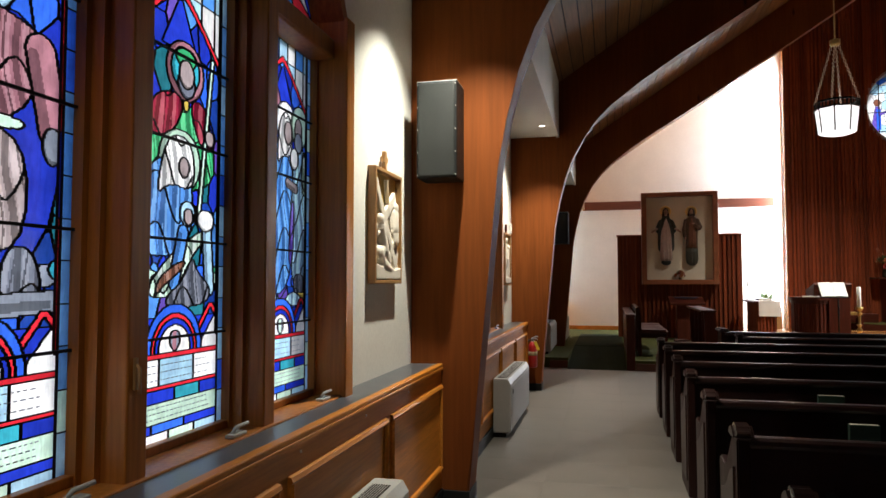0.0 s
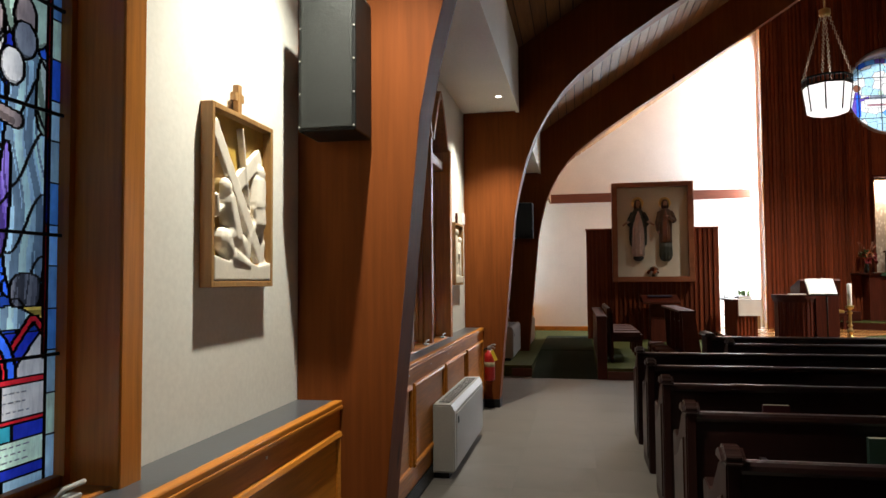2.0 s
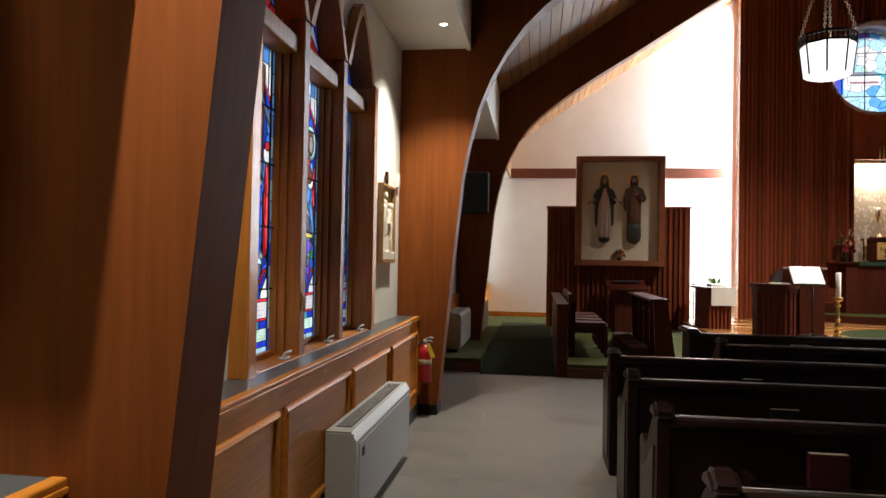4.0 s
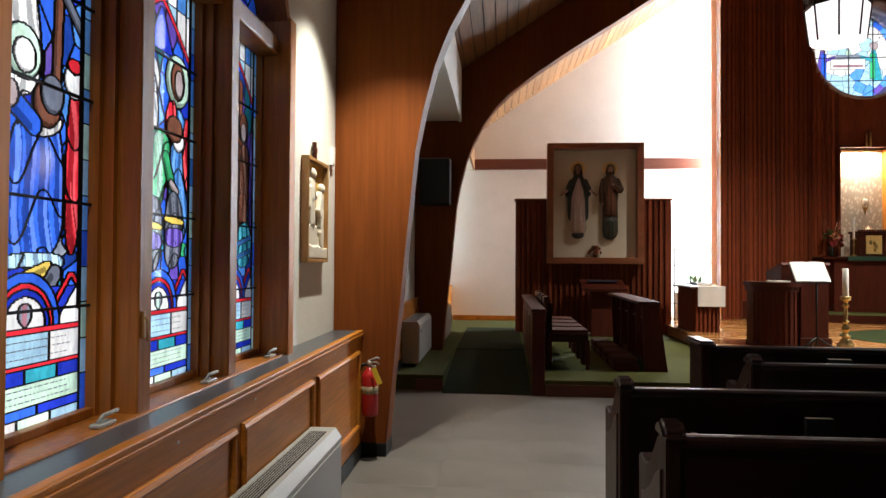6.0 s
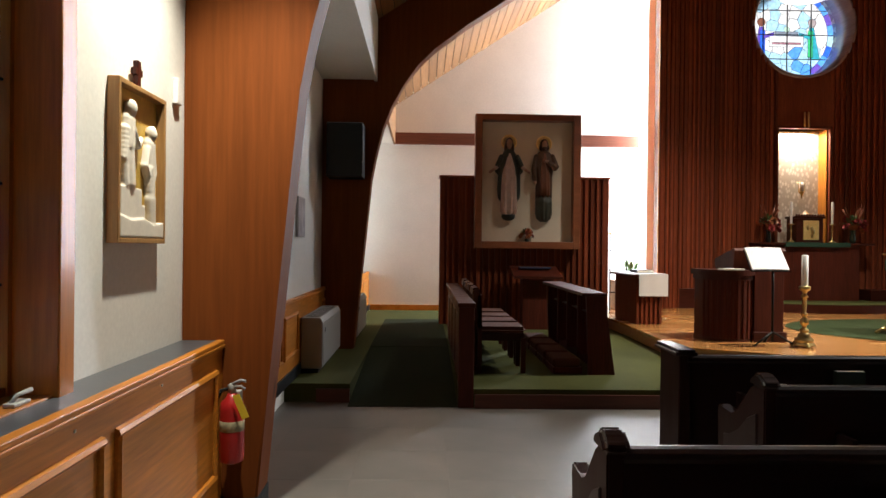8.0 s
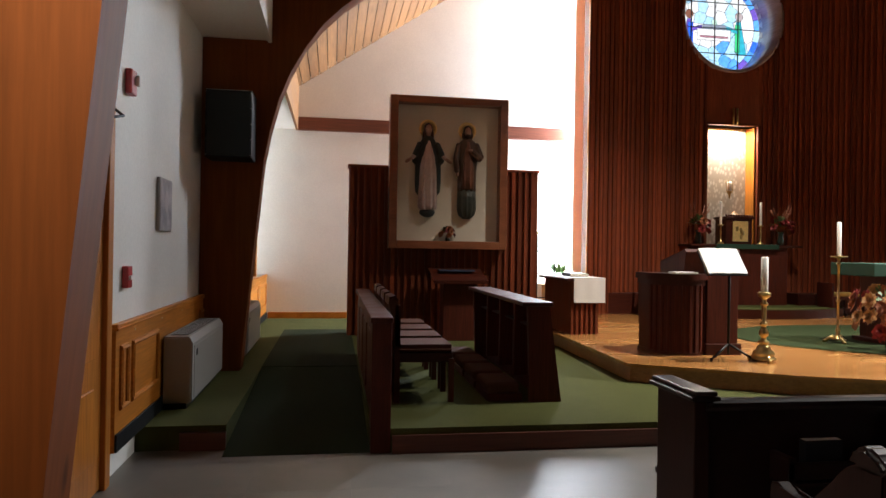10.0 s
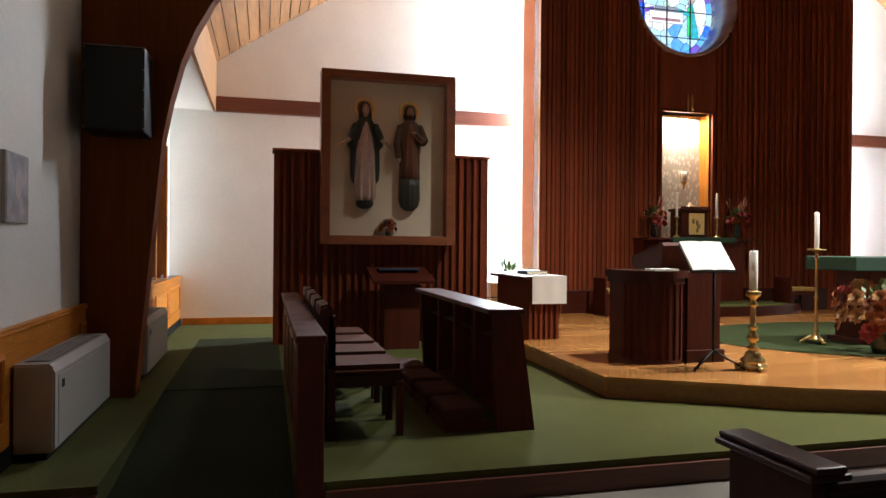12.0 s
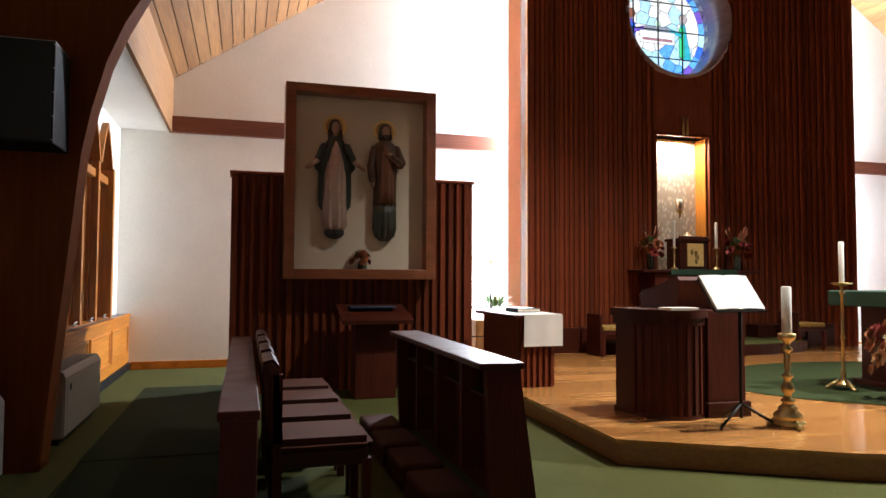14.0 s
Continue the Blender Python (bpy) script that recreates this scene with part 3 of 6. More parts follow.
def field_panes(parent, field, put, joined):
    """Panes, one object for each leaded piece with its painted tones, and the lead between them."""
    lab, cols, du, dv, *own = field
    groups = {}
    for k in range(len(cols)):
        mask = lab == k
        if not mask.any():
            continue
        rows, colsx = np.nonzero(mask.any(axis=1))[0], np.nonzero(mask.any(axis=0))[0]
        j0, i0 = rows[0], colsx[0]
        sub = mask[j0:rows[-1] + 1, i0:colsx[-1] + 1]
        key = "lead" if k == 0 else cols[k] if joined else own[0][k]
        verts, faces, tones, used = groups.setdefault(key, ([], [], [], []))
        if cols[k] not in tones:
            tones.append(cols[k])
        for u0, v0, u1, v1 in strips(sub, du, dv):
            u0, u1, v0, v1 = u0 + i0 * du, u1 + i0 * du, v0 + j0 * dv, v1 + j0 * dv
            for d in ((0.0, 0.003) if k == 0 else (0.0,)):
                n = len(verts)
                verts += [put(u0, v0, d), put(u1, v0, d), put(u1, v1, d), put(u0, v1, d)]
                faces.append((n, n + 1, n + 2, n + 3))
                used.append(tones.index(cols[k]))
    for key, (verts, faces, tones, used) in groups.items():
        name = "lead_came" if key == "lead" else "glass_pane"
        me = bpy.data.meshes.new(name)
        me.from_pydata(verts, [], faces)
        for c in tones:
            me.materials.append(LEADM if c == "lead" else GLASS[c])
        me.polygons.foreach_set("material_index", used)
        ob = new(name, me)
        ob.parent = parent


def leaded(parent, pieces, put, joined=False, came=0.0034, label=""):
    """Panes and lead cames. put(u, v, d) gives the place of a point of the light, d metres proud of the glass."""
    lead = bmesh.new()
    groups = {}
    for poly, col in pieces:
        cu, cv = sum(q[0] for q in poly) / len(poly), sum(q[1] for q in poly) / len(poly)
        inner = []
        for u, v in poly:
            d = math.hypot(u - cu, v - cv) or 1e-6
            k = min(0.45, came * 1.4 / d)
            inner.append((u + (cu - u) * k, v + (cv - v) * k))
        for d in (0.004, -0.004):
            o, i2 = [lead.verts.new(put(u, v, d * 0.4)) for u, v in poly], [lead.verts.new(put(u, v, d)) for u, v in inner]
            g2 = [lead.verts.new(put(u, v, 0)) for u, v in inner]
            for k in range(len(poly)):
                m = (k + 1) % len(poly)
                lead.faces.new((o[k], o[m], i2[m], i2[k]))
                lead.faces.new((i2[k], i2[m], g2[m], g2[k]))
        if joined:
            bm = groups.setdefault(col, bmesh.new())
            bm.faces.new([bm.verts.new(put(u, v, 0)) for u, v in poly])
        else:
            bm = bmesh.new()
            bm.faces.new([bm.verts.new(put(u, v, 0)) for u, v in poly])
            part("glass_pane", bm, GLASS[col], parent)
    for col, bm in groups.items():
        tagged(part("glass_panes", bm, GLASS[col], parent), kind="stuff")
    part("lead_cames", lead, LEADM, parent, "dark lead cames")


GX = WALL - 0.10       # plane of the glass
FX = WALL + 0.055      # front of the mullions
JX = WALL + 0.09       # front of the jambs
# compositions of the lower lights: shape, colour, numbers (u across 0 to 1, v in metres); robe is painted with folds
ART = [
    [("flat", "deep", .25, .55, .9, .55, .95, 1.2, .2, 1.2), ("disc", "pale", .5, 1.28, .17, .11), ("disc", "brown", .5, 1.28, .10, .08), ("disc", "skin", .52, 1.26, .07, .065),
     ("robe", "rose", .3, .92, .72, .92, .84, 1.16, .6, 1.2, .4, 1.2, .22, 1.12), ("flat", "mint", .34, .90, .72, .90, .72, .935, .34, .935),
     ("robe", "skin", .36, .62, .74, .58, .74, .9, .34, .9), ("bar", "rose", .8, 1.12, .88, .92, .05), ("disc", "grey", .88, .88, .06, .05),
     ("robe", "slate", .4, .47, .6, .45, .58, .63, .42, .63), ("robe", "slate", .62, .44, .86, .46, .78, .62, .62, .6),
     ("bar", "grey", .1, .45, .9, .47, .03), ("robe", "white", .02, .5, .24, .5, .3, .8, .06, .8), ("disc", "mint", .16, .86, .1, .06)],
    [("robe", "green", .3, .82, .86, .86, .88, 1.02, .74, 1.14, .42, 1.14, .2, 1.0), ("disc", "rose", .56, 1.26, .185, .105), ("disc", "teal", .56, 1.265, .14, .08), ("disc", "green", .56, 1.305, .10, .035),
     ("disc", "slate", .57, 1.215, .085, .05), ("disc", "skin", .57, 1.25, .075, .05), ("robe", "ruby", .18, 1.0, .44, 1.02, .56, 1.14, .46, 1.18, .26, 1.14), ("robe", "ruby", .6, 1.14, .72, 1.0, .86, 1.0, .8, 1.14, .68, 1.18),
     ("disc", "gold", .57, 1.14, .03, .02), ("bar", "mint", .71, .74, .84, 1.34, .012), ("disc", "skin", .82, 1.05, .05, .03),
     ("disc", "mint", .52, .94, .20, .11), ("robe", "sky", .14, .6, .62, .62, .66, .84, .58, .95, .28, .94, .12, .78), ("robe", "white", .3, .8, .42, .86, .66, .84, .66, .98, .54, 1.04, .38, 1.0), ("disc", "skin", .56, .92, .05, .036),
     ("robe", "mint", .2, .47, .4, .6, .7, .7, .86, .72, .6, .58, .5, .47), ("disc", "pale", .60, .76, .075, .045), ("disc", "skin", .61, .75, .045, .03), ("bar", "sky", .56, .69, .48, .52, .03),
     ("bar", "pale", .8, .72, .84, .5, .03), ("disc", "white", .79, .745, .09, .04), ("robe", "brown", .3, .46, .36, .5, .6, .58, .56, .6, .34, .54), ("robe", "slate", .4, .43, .82, .44, .86, .5, .7, .56, .66, .62, .56, .52, .42, .48)],
    [("disc", "rose", .30, 1.33, .16, .09), ("disc", "slate", .3, 1.31, .1, .06), ("robe", "green", .12, .95, .4, .95, .42, 1.24, .2, 1.24), ("disc", "white", .56, 1.25, .17, .10), ("disc", "mint", .80, 1.26, .15, .10),
     ("robe", "sky", .2, .47, .66, .47, .7, .9, .66, 1.12, .5, 1.18, .32, 1.12, .22, .8), ("robe", "violet", .2, .66, .32, .6, .42, .95, .4, 1.12, .26, 1.1), ("robe", "white", .42, 1.04, .5, 1.1, .66, 1.1, .68, 1.24, .56, 1.32, .44, 1.24), ("disc", "skin", .6, 1.21, .065, .055),
     ("robe", "pale", .68, .47, .94, .5, .94, 1.0, .88, 1.18, .72, 1.16, .66, .9), ("robe", "mint", .84, .94, .96, .94, .95, 1.12, .86, 1.17), ("disc", "skin", .78, 1.24, .065, .06), ("disc", "grey", .78, 1.18, .07, .05),
     ("bar", "skin", .6, .98, .74, .96, .022), ("disc", "white", .71, 1.10, .07, .05), ("robe", "violet", .62, .6, .7, .6, .72, .9, .66, .9), ("robe", "slate", .72, .46, .9, .46, .9, .56, .72, .56), ("bar", "gold", .7, .455, .92, .455, .018),
     ("robe", "pale", .1, .42, .3, .5, .52, .44, .4, .42), ("robe", "pale", .52, .42, .7, .49, .92, .43, .8, .41)],
    [("bar", "brown", .7, .9, .74, 1.5, .022), ("bar", "slate", .45, 1.5, .95, 1.2, .02), ("disc", "pale", .36, 1.32, .2, .12), ("robe", "white", .2, .95, .6, .95, .58, 1.22, .44, 1.38, .28, 1.36), ("disc", "skin", .4, 1.29, .07, .06), ("disc", "mint", .46, 1.08, .13, .08), ("disc", "white", .47, 1.07, .08, .05),
     ("robe", "sky", .12, .6, .34, .6, .36, 1.02, .2, 1.16), ("robe", "red", .78, .5, .92, .5, .94, .96, .88, 1.05, .8, .98), ("disc", "white", .86, 1.05, .09, .055), ("disc", "red", .86, 1.10, .06, .025),
     ("robe", "blue", .26, .47, .78, .48, .78, .8, .72, .92, .48, .93, .36, .82), ("robe", "white", .46, .9, .56, .84, .74, .87, .78, .93, .6, .9), ("disc", "brown", .64, .95, .11, .07), ("disc", "slate", .68, .985, .09, .06),
     ("bar", "blue", .54, .88, .40, .93, .035), ("disc", "skin", .38, .95, .05, .04), ("robe", "pale", .26, .44, .5, .47, .8, .45, .78, .51, .3, .50), ("bar", "gold", .5, .43, .66, .46, .022), ("bar", "slate", .6, .36, .72, .44, .03)],
    [("disc", "white", .30, 1.20, .18, .11), ("robe", "white", .12, .9, .44, .9, .48, 1.12, .38, 1.26, .24, 1.24), ("disc", "skin", .34, 1.17, .065, .055), ("robe", "pale", .1, .6, .3, .6, .34, .98, .16, 1.02),
     ("disc", "mint", .74, 1.235, .18, .11), ("disc", "brown", .74, 1.235, .1, .08), ("disc", "skin", .76, 1.225, .065, .06), ("robe", "sky", .6, .55, .92, .55, .92, .96, .84, 1.12, .64, 1.12), ("robe", "red", .54, .98, .64, .92, .74, 1.08, .7, 1.16, .58, 1.12), ("robe", "red", .8, .9, .95, .7, .95, 1.06, .86, 1.12),
     ("disc", "white", .76, .99, .09, .05), ("disc", "brown", .7, 1.03, .12, .055), ("robe", "green", .2, .66, .5, .66, .62, .86, .66, .98, .46, 1.02, .24, .94), ("bar", "green", .58, .9, .66, .8, .03), ("bar", "skin", .66, .8, .74, .77, .02),
     ("robe", "slate", .26, .43, .48, .43, .56, .6, .5, .74, .28, .74, .2, .6), ("flat", "gold", .22, .62, .54, .6, .55, .63, .21, .65), ("robe", "violet", .22, .53, .54, .52, .55, .59, .22, .61), ("robe", "slate", .58, .45, .78, .45, .86, .62, .78, .77, .62, .77, .56, .62), ("flat", "gold", .56, .64, .86, .63, .86, .66, .56, .67), ("robe", "violet", .58, .54, .84, .54, .86, .62, .57, .62)],
    [("bar", "brown", .62, .6, .62, 1.4, .028), ("bar", "brown", .3, 1.2, .92, 1.0, .02), ("disc", "pale", .3, 1.18, .17, .10), ("disc", "skin", .32, 1.16, .07, .06), ("robe", "grey", .14, .56, .48, .56, .5, .92, .4, 1.1, .22, 1.1),
     ("robe", "brown", .6, .62, .8, .62, .84, 1.05, .72, 1.12, .62, 1.05), ("disc", "brown", .7, 1.18, .1, .08), ("disc", "skin", .7, 1.16, .065, .05), ("robe", "violet", .82, .62, .94, .62, .94, 1.2, .86, 1.2),
     ("robe", "teal", .55, .44, .9, .46, .92, .66, .7, .70, .56, .62), ("bar", "sky", .56, .5, .9, .54, .012), ("bar", "sky", .57, .57, .9, .61, .012), ("robe", "white", .16, .44, .46, .44, .44, .58, .2, .58)],
]


INKP = plain("inscription_paint", (0.28, 0.33, 0.42), 0.6)


def window(index, w, figs, joined):
    t = thing("window_%d" % (index + 1), (0, 0, 0), "pointed three-light stained glass window in a brown wooden frame", "window", "stained glass windows", "structure")
    ls = lights(w)
    ya, yb = ls[0][0] - 0.10, w + 0.10
    # jambs and mullions
    edges = [(ya, ls[0][0])] + [(ls[k][1], ls[k + 1][0]) for k in range(2)] + [(w, yb)]
    for k, (a, b) in enumerate(edges):
        inset = 0.024 if 0 < k < 3 else 0.0
        bm = bbox(GX - 0.08, a + inset, SILL - 0.02, FX if inset else JX, b - inset, SPRING + 0.02, 0.006)
        side = 0.022
        if k > 0:
            box(bm, GX - 0.03, a - side, SILL, GX + 0.035, a + inset + 0.003, SPRING)
            if inset:
                box(bm, GX - 0.03, a, SILL, GX + 0.075, a + inset + 0.003, SPRING)
        if k < 3:
            box(bm, GX - 0.03, b - inset - 0.003, SILL, GX + 0.035, b + side, SPRING)
            if inset:
                box(bm, GX - 0.03, b - inset - 0.003, SILL, GX + 0.075, b, SPRING)
        part("mullion" if 0 < k < 3 else "jamb", bm, OAKZ if k in (0, 3) else FRAMEW, t)
    part("window_sill", bbox(GX - 0.08, ya, SILL - 0.03, JX - 0.02, yb, SILL, 0.005), FRAMEW, t)
    for k, (y0, y1) in enumerate(ls):
        inner, outer = gothic(y0, y1, SPRING, APEX), gothic(y0, y1, SPRING, APEX, 0.062)
        bm = bmesh.new()
        for i in range(len(inner) - 1):
            prism(bm, [inner[i], inner[i + 1], outer[i + 1], outer[i]], "x", GX - 0.08, JX - 0.02)
        part("arch_head", bm, FRAMEW, t)
        part("transom", bbox(GX - 0.03, y0, TRANSOM, FX - 0.03, y1, TRANSOM + 0.10, 0.012), FRAMEW, t)
        # sash rails
        for z0, z1 in ((SILL, SILL + 0.03),):
            part("sash_rail", bbox(GX - 0.02, y0 + 0.02, z0, GX + 0.03, y1 - 0.02, z1, 0.004), FRAMEW, t)
        g = part("saddle_bars", bmesh.new(), LEADM, t)
        bm = bmesh.new()
        for v in (0.33, 0.66, 1.0, 1.3):
            box(bm, GX + 0.006, y0 + 0.02, SILL + 0.03 + v, GX + 0.014, y1 - 0.02, SILL + 0.03 + v + 0.009)
        bm.to_mesh(g.data)
        bm.free()
        W2, H2 = CLEAR - 0.044, TRANSOM - SILL - 0.03
        field_panes(t, glass_field(W2, H2, figs[k], 10 * index + k, 0.010 if joined else 0.0042), lambda u, v, d, y=y0: (GX + d, y + 0.022 + u, SILL + 0.03 + v), joined)
        # head light
        rng = random.Random(77 + k + index)
        hh = APEX - TRANSOM - 0.10
        seeds = [(rng.uniform(0, W2), rng.uniform(0, hh), rng.choice(("blue", "pale", "deep", "red", "sky", "white"))) for _ in range(22)]
        arch_pts = [(y - y0 - 0.022, z - TRANSOM - 0.10) for y, z in gothic(y0 + 0.012, y1 - 0.012, SPRING, APEX - 0.01)]
        outline = [(0, 0)] + arch_pts + [(W2, 0)]
        leaded(t, cells(seeds, outline[::-1]), lambda u, v, d, y=y0: (GX + d, y + 0.022 + u, TRANSOM + 0.10 + v), True)
        # unreadable inscriptions as short bars on the pale panels
        bm = bmesh.new()
        for v in (0.108, 0.090, 0.072, 0.245, 0.222, 0.197):
            u = 0.075
            while u < W2 - 0.1:
                d = rng.uniform(0.006, 0.02)
                box(bm, GX + 0.002, y0 + 0.022 + u, SILL + 0.03 + v, GX + 0.003, y0 + 0.022 + min(u + d, W2 - 0.07), SILL + 0.03 + v + 0.0035)
                u += d + 0.009
        part("inscription", bm, INKP, t)
        # casement latch on the sill and lever on the mullion
        bm = bbox(FX - 0.035, y0 + 0.44, SILL, FX + 0.002, y0 + 0.53, SILL + 0.014, 0.004)
        tube(bm, [(FX - 0.02, y0 + 0.46, SILL + 0.012), (FX - 0.012, y0 + 0.48, SILL + 0.034), (FX - 0.005, y0 + 0.545, SILL + 0.038)], 0.007, 6)
        part("latch", bm, METALG, t, "grey metal casement latch")
        if k == 0:
            bm = bbox(FX - 0.001, y1 + 0.045, 1.2, FX + 0.008, y1 + 0.06, 1.29, 0.003)
            tube(bm, [(FX + 0.006, y1 + 0.052, 1.27), (FX + 0.016, y1 + 0.052, 1.262), (FX + 0.018, y1 + 0.052, 1.19)], 0.005)
            part("lever", bm, PALEOAK, t, "small pale window lever")
    return t


for i, w in enumerate(WINS):
    window(i, w, {1: ART[0:3], 2: ART[3:6]}.get(i, ART[0:3]), i in (0, 3))

# ---- wainscot ----
MOULD = OAK


def wainscot(name, y0, y1, z0, panels, front=WAIN, ledge=True):
    t = thing(name, (0, 0, 0), "honey-oak panelled wainscot with raised mouldings and a dark slate ledge", "wainscot", "wainscots", "structure")
    part("backing", bbox(WALL - 0.001, y0, z0, front, y1, 0.905), OAK, t)
    if ledge:
        part("ledge", bbox(WALL + 0.001, y0, 0.922, front - 0.03, y1, 0.942, 0.003), SLATE, t, "dark slate ledge top")
    part("cap_rail", bbox(WALL, y0, 0.905, front + 0.015, y1, 0.924, 0.004), OAK, t)
    part("nosing", bbox(front - 0.032, y0, 0.922, front + 0.012, y1, 0.946, 0.006), OAK, t)
    part("skirting", bbox(front, y0, z0, front + 0.014, y1, z0 + 0.11, 0.004), BLACKM, t, "black skirting strip")
    for a, b in panels:
        lo, hi = z0 + 0.24, 0.81
        bm = bmesh.new()
        for p0, p1, q0, q1 in ((a, b, hi - 0.035, hi), (a, b, lo, lo + 0.035), (a, a + 0.035, lo, hi), (b - 0.035, b, lo, hi)):
            x = front
            if q1 - q0 < 0.04:
                prism(bm, [(x, q0), (x + 0.012, q0), (x + 0.022, q0 + 0.012), (x + 0.016, q1 - 0.006), (x, q1)], "y", p0, p1)
            else:
                prism(bm, [(x, p0), (x + 0.012, p0), (x + 0.022, p0 + 0.012), (x + 0.016, p1 - 0.006), (x, p1)], "z", q0 + 0.03, q1 - 0.03)
        part("panel_moulding", bm, MOULD, t)
        part("panel", bbox(front - 0.004, a + 0.035, lo + 0.035, front + 0.004, b - 0.035, hi - 0.035, 0.003), OAK, t)
    for k in range(int((y1 - y0) / 0.7)):
        part("plug", bbox(front - 0.001, y0 + 0.4 + 0.7 * k, 0.868, front + 0.003, y0 + 0.412 + 0.7 * k, 0.878, 0.001), CREAM, t, "pale screw plug")
    return t


A = ARCHES
wainscot("wainscot_1", SOUTH, A[0], 0, [(-4.6, -3.0), (-2.9, -1.4)])
wainscot("wainscot_2", A[0] + 0.24, A[1], 0, [(A[0] + 0.3 + 1.17 * k, A[0] + 0.3 + 1.17 * k + 1.09) for k in range(4)])
wainscot("wainscot_3", A[1] + 0.24, A[2], 0, [(4.86, 5.92), (6.0, 7.06), (7.14, 8.17), (8.27, 9.41)])
wainscot("wainscot_4", A[2] + 0.24, 10.25, 0, [(9.85, 10.18)], -1.29, False)
wainscot("wainscot_5", 11.62, A[3], CARPET, [(11.7, 11.86), (11.95, 12.6), (14.2, 14.36)], -1.29, False)
wainscot("wainscot_6", A[3] + 0.24, NORTH - 0.004, CARPET, [(14.7, 15.8), (15.9, 17.0), (17.1, 18.2), (18.3, 19.5)], -1.17)


def radiator(y0, y1, z, top=0.64, front=-0.86, back=WAIN + 0.016):
    t = thing("radiator", (back, y0, z), "grey enamelled fan-coil radiator cabinet with a top grille", "radiator", "radiators")
    L, D, H = y1 - y0, front - back, top
    bm = bmesh.new()
    prism(bm, [(0, 0.05), (D - 0.02, 0.05), (D, 0.07), (D, H - 0.05), (D - 0.03, H), (0, H)], "y", 0, L)
    part("cabinet", bm, METALG, t)
    part("plinth", bbox(0.0, 0.03, 0.0, D - 0.05, L - 0.03, 0.055), BLACKM, t, "black recessed plinth")
    # dark plate on the closed top; shade between the slats is its colour
    part("grille_shade", bbox(0.025, 0.10, H - 0.004, D - 0.055, L - 0.10, H + 0.0025, 0.001), DARKIN, t, "dark plate standing for the shaded grille opening")
    me = finish("grille_slat", bbox(0, 0, 0, 0.003, L - 0.22, 0.005), METALG)
    k = 0.03
    while k < D - 0.06:
        piece("grille_slat", me, t, (k, 0.11, H))
        k += 0.012
    part("front_panel", bbox(D - 0.002, 0.06, 0.085, D + 0.004, L - 0.02, H - 0.075, 0.002), METALG, t)
    part("end_cap", bbox(0.004, -0.004, 0.06, D - 0.012, 0.002, H - 0.012, 0.002), METALG, t)
    part("badge", bbox(D + 0.003, 0.12, H - 0.16, D + 0.007, 0.17, H - 0.11, 0.002), BLACKM, t, "small dark badge")
    return t


radiator(1.62, 3.15, 0, 0.562, -0.935)
radiator(6.58, 8.11, 0, 0.562, -0.935)
radiator(12.73, 14.15, CARPET, 0.56, -1.06, -1.274)
radiator(15.13, 16.45, CARPET, 0.56, -0.94, -1.154)

# ---- door in the third bay ----
t = thing("door_1", (0, 0, 0), "brown panelled wooden side door in a deep frame", "door", "", "structure")
part("door_frame", bbox(WALL - 0.05, 11.46, 0, WALL + 0.05, 11.55, 2.2, 0.006), OAKZ, t)
part("door_frame", bbox(WALL - 0.05, 10.28, 0, WALL + 0.05, 10.37, 2.2, 0.006), OAKZ, t)
part("door_head", bbox(WALL - 0.05, 10.28, 2.2, WALL + 0.05, 11.55, 2.29, 0.006), OAK, t)
leaf = part("door_leaf", bbox(WALL + 0.002, 10.37, 0.01, WALL + 0.02, 11.46, 2.2, 0.003), OAKZ, t)
for a, b in ((0.2, 0.62), (0.78, 1.45), (1.58, 2.05)):
    part("door_panel", bbox(WALL + 0.018, 10.5, a, WALL + 0.03, 11.33, b, 0.008), OAKZ, leaf)
part("door_closer", bbox(WALL + 0.02, 11.0, 2.06, WALL + 0.075, 11.28, 2.12, 0.006), METALG, t, "grey door closer")
bm = bmesh.new()
tube(bm, [(WALL + 0.07, 11.2, 2.11), (WALL + 0.13, 11.42, 2.17), (WALL + 0.06, 11.5, 2.22)], 0.008)
part("closer_arm", bm, BLACKM, t)

REDP = plain("red_enamel", (0.38, 0.015, 0.015), 0.3, 0, 0.1)
t = thing("fire_alarm_horn", (WALL, 11.94, 2.48), "red wall-mounted fire alarm horn with a clear strobe", "fire alarm")
part("housing", bbox(0.001, -0.06, -0.08, 0.045, 0.06, 0.08, 0.008), REDP, t)
part("strobe", bbox(0.044, 0.0, -0.02, 0.075, 0.045, 0.05, 0.012), WHITEC, t, "clear white strobe lens")
t = thing("fire_pull_station", (WALL, 11.93, 1.22), "red fire alarm pull station on the wall", "fire alarm")
part("housing", bbox(0.001, -0.05, -0.07, 0.04, 0.05, 0.07, 0.006), REDP, t)
part("pull_handle", bbox(0.038, -0.035, -0.02, 0.055, 0.035, 0.01, 0.004), WHITEC, t, "white pull bar")
t = thing("framed_picture", (WALL, 12.9, 1.745), "small faded picture in a thin grey frame on the wall", "picture")
part("frame", bbox(0.001, -0.19, -0.205, 0.028, 0.19, 0.205, 0.005), METALG, t)
part("picture", bbox(0.0275, -0.178, -0.192, 0.031, 0.178, 0.192), plain("faded_print", (0.40, 0.37, 0.38), 0.5, 0, 0.5, 9), t, "faded grey-violet print")
ball(bm := bmesh.new(), 0.0315, 0.0, 0.02, 0.002, 0.06, 0.09)
part("print_shape", bm, plain("pale_print", (0.5, 0.45, 0.45), 0.6), t)


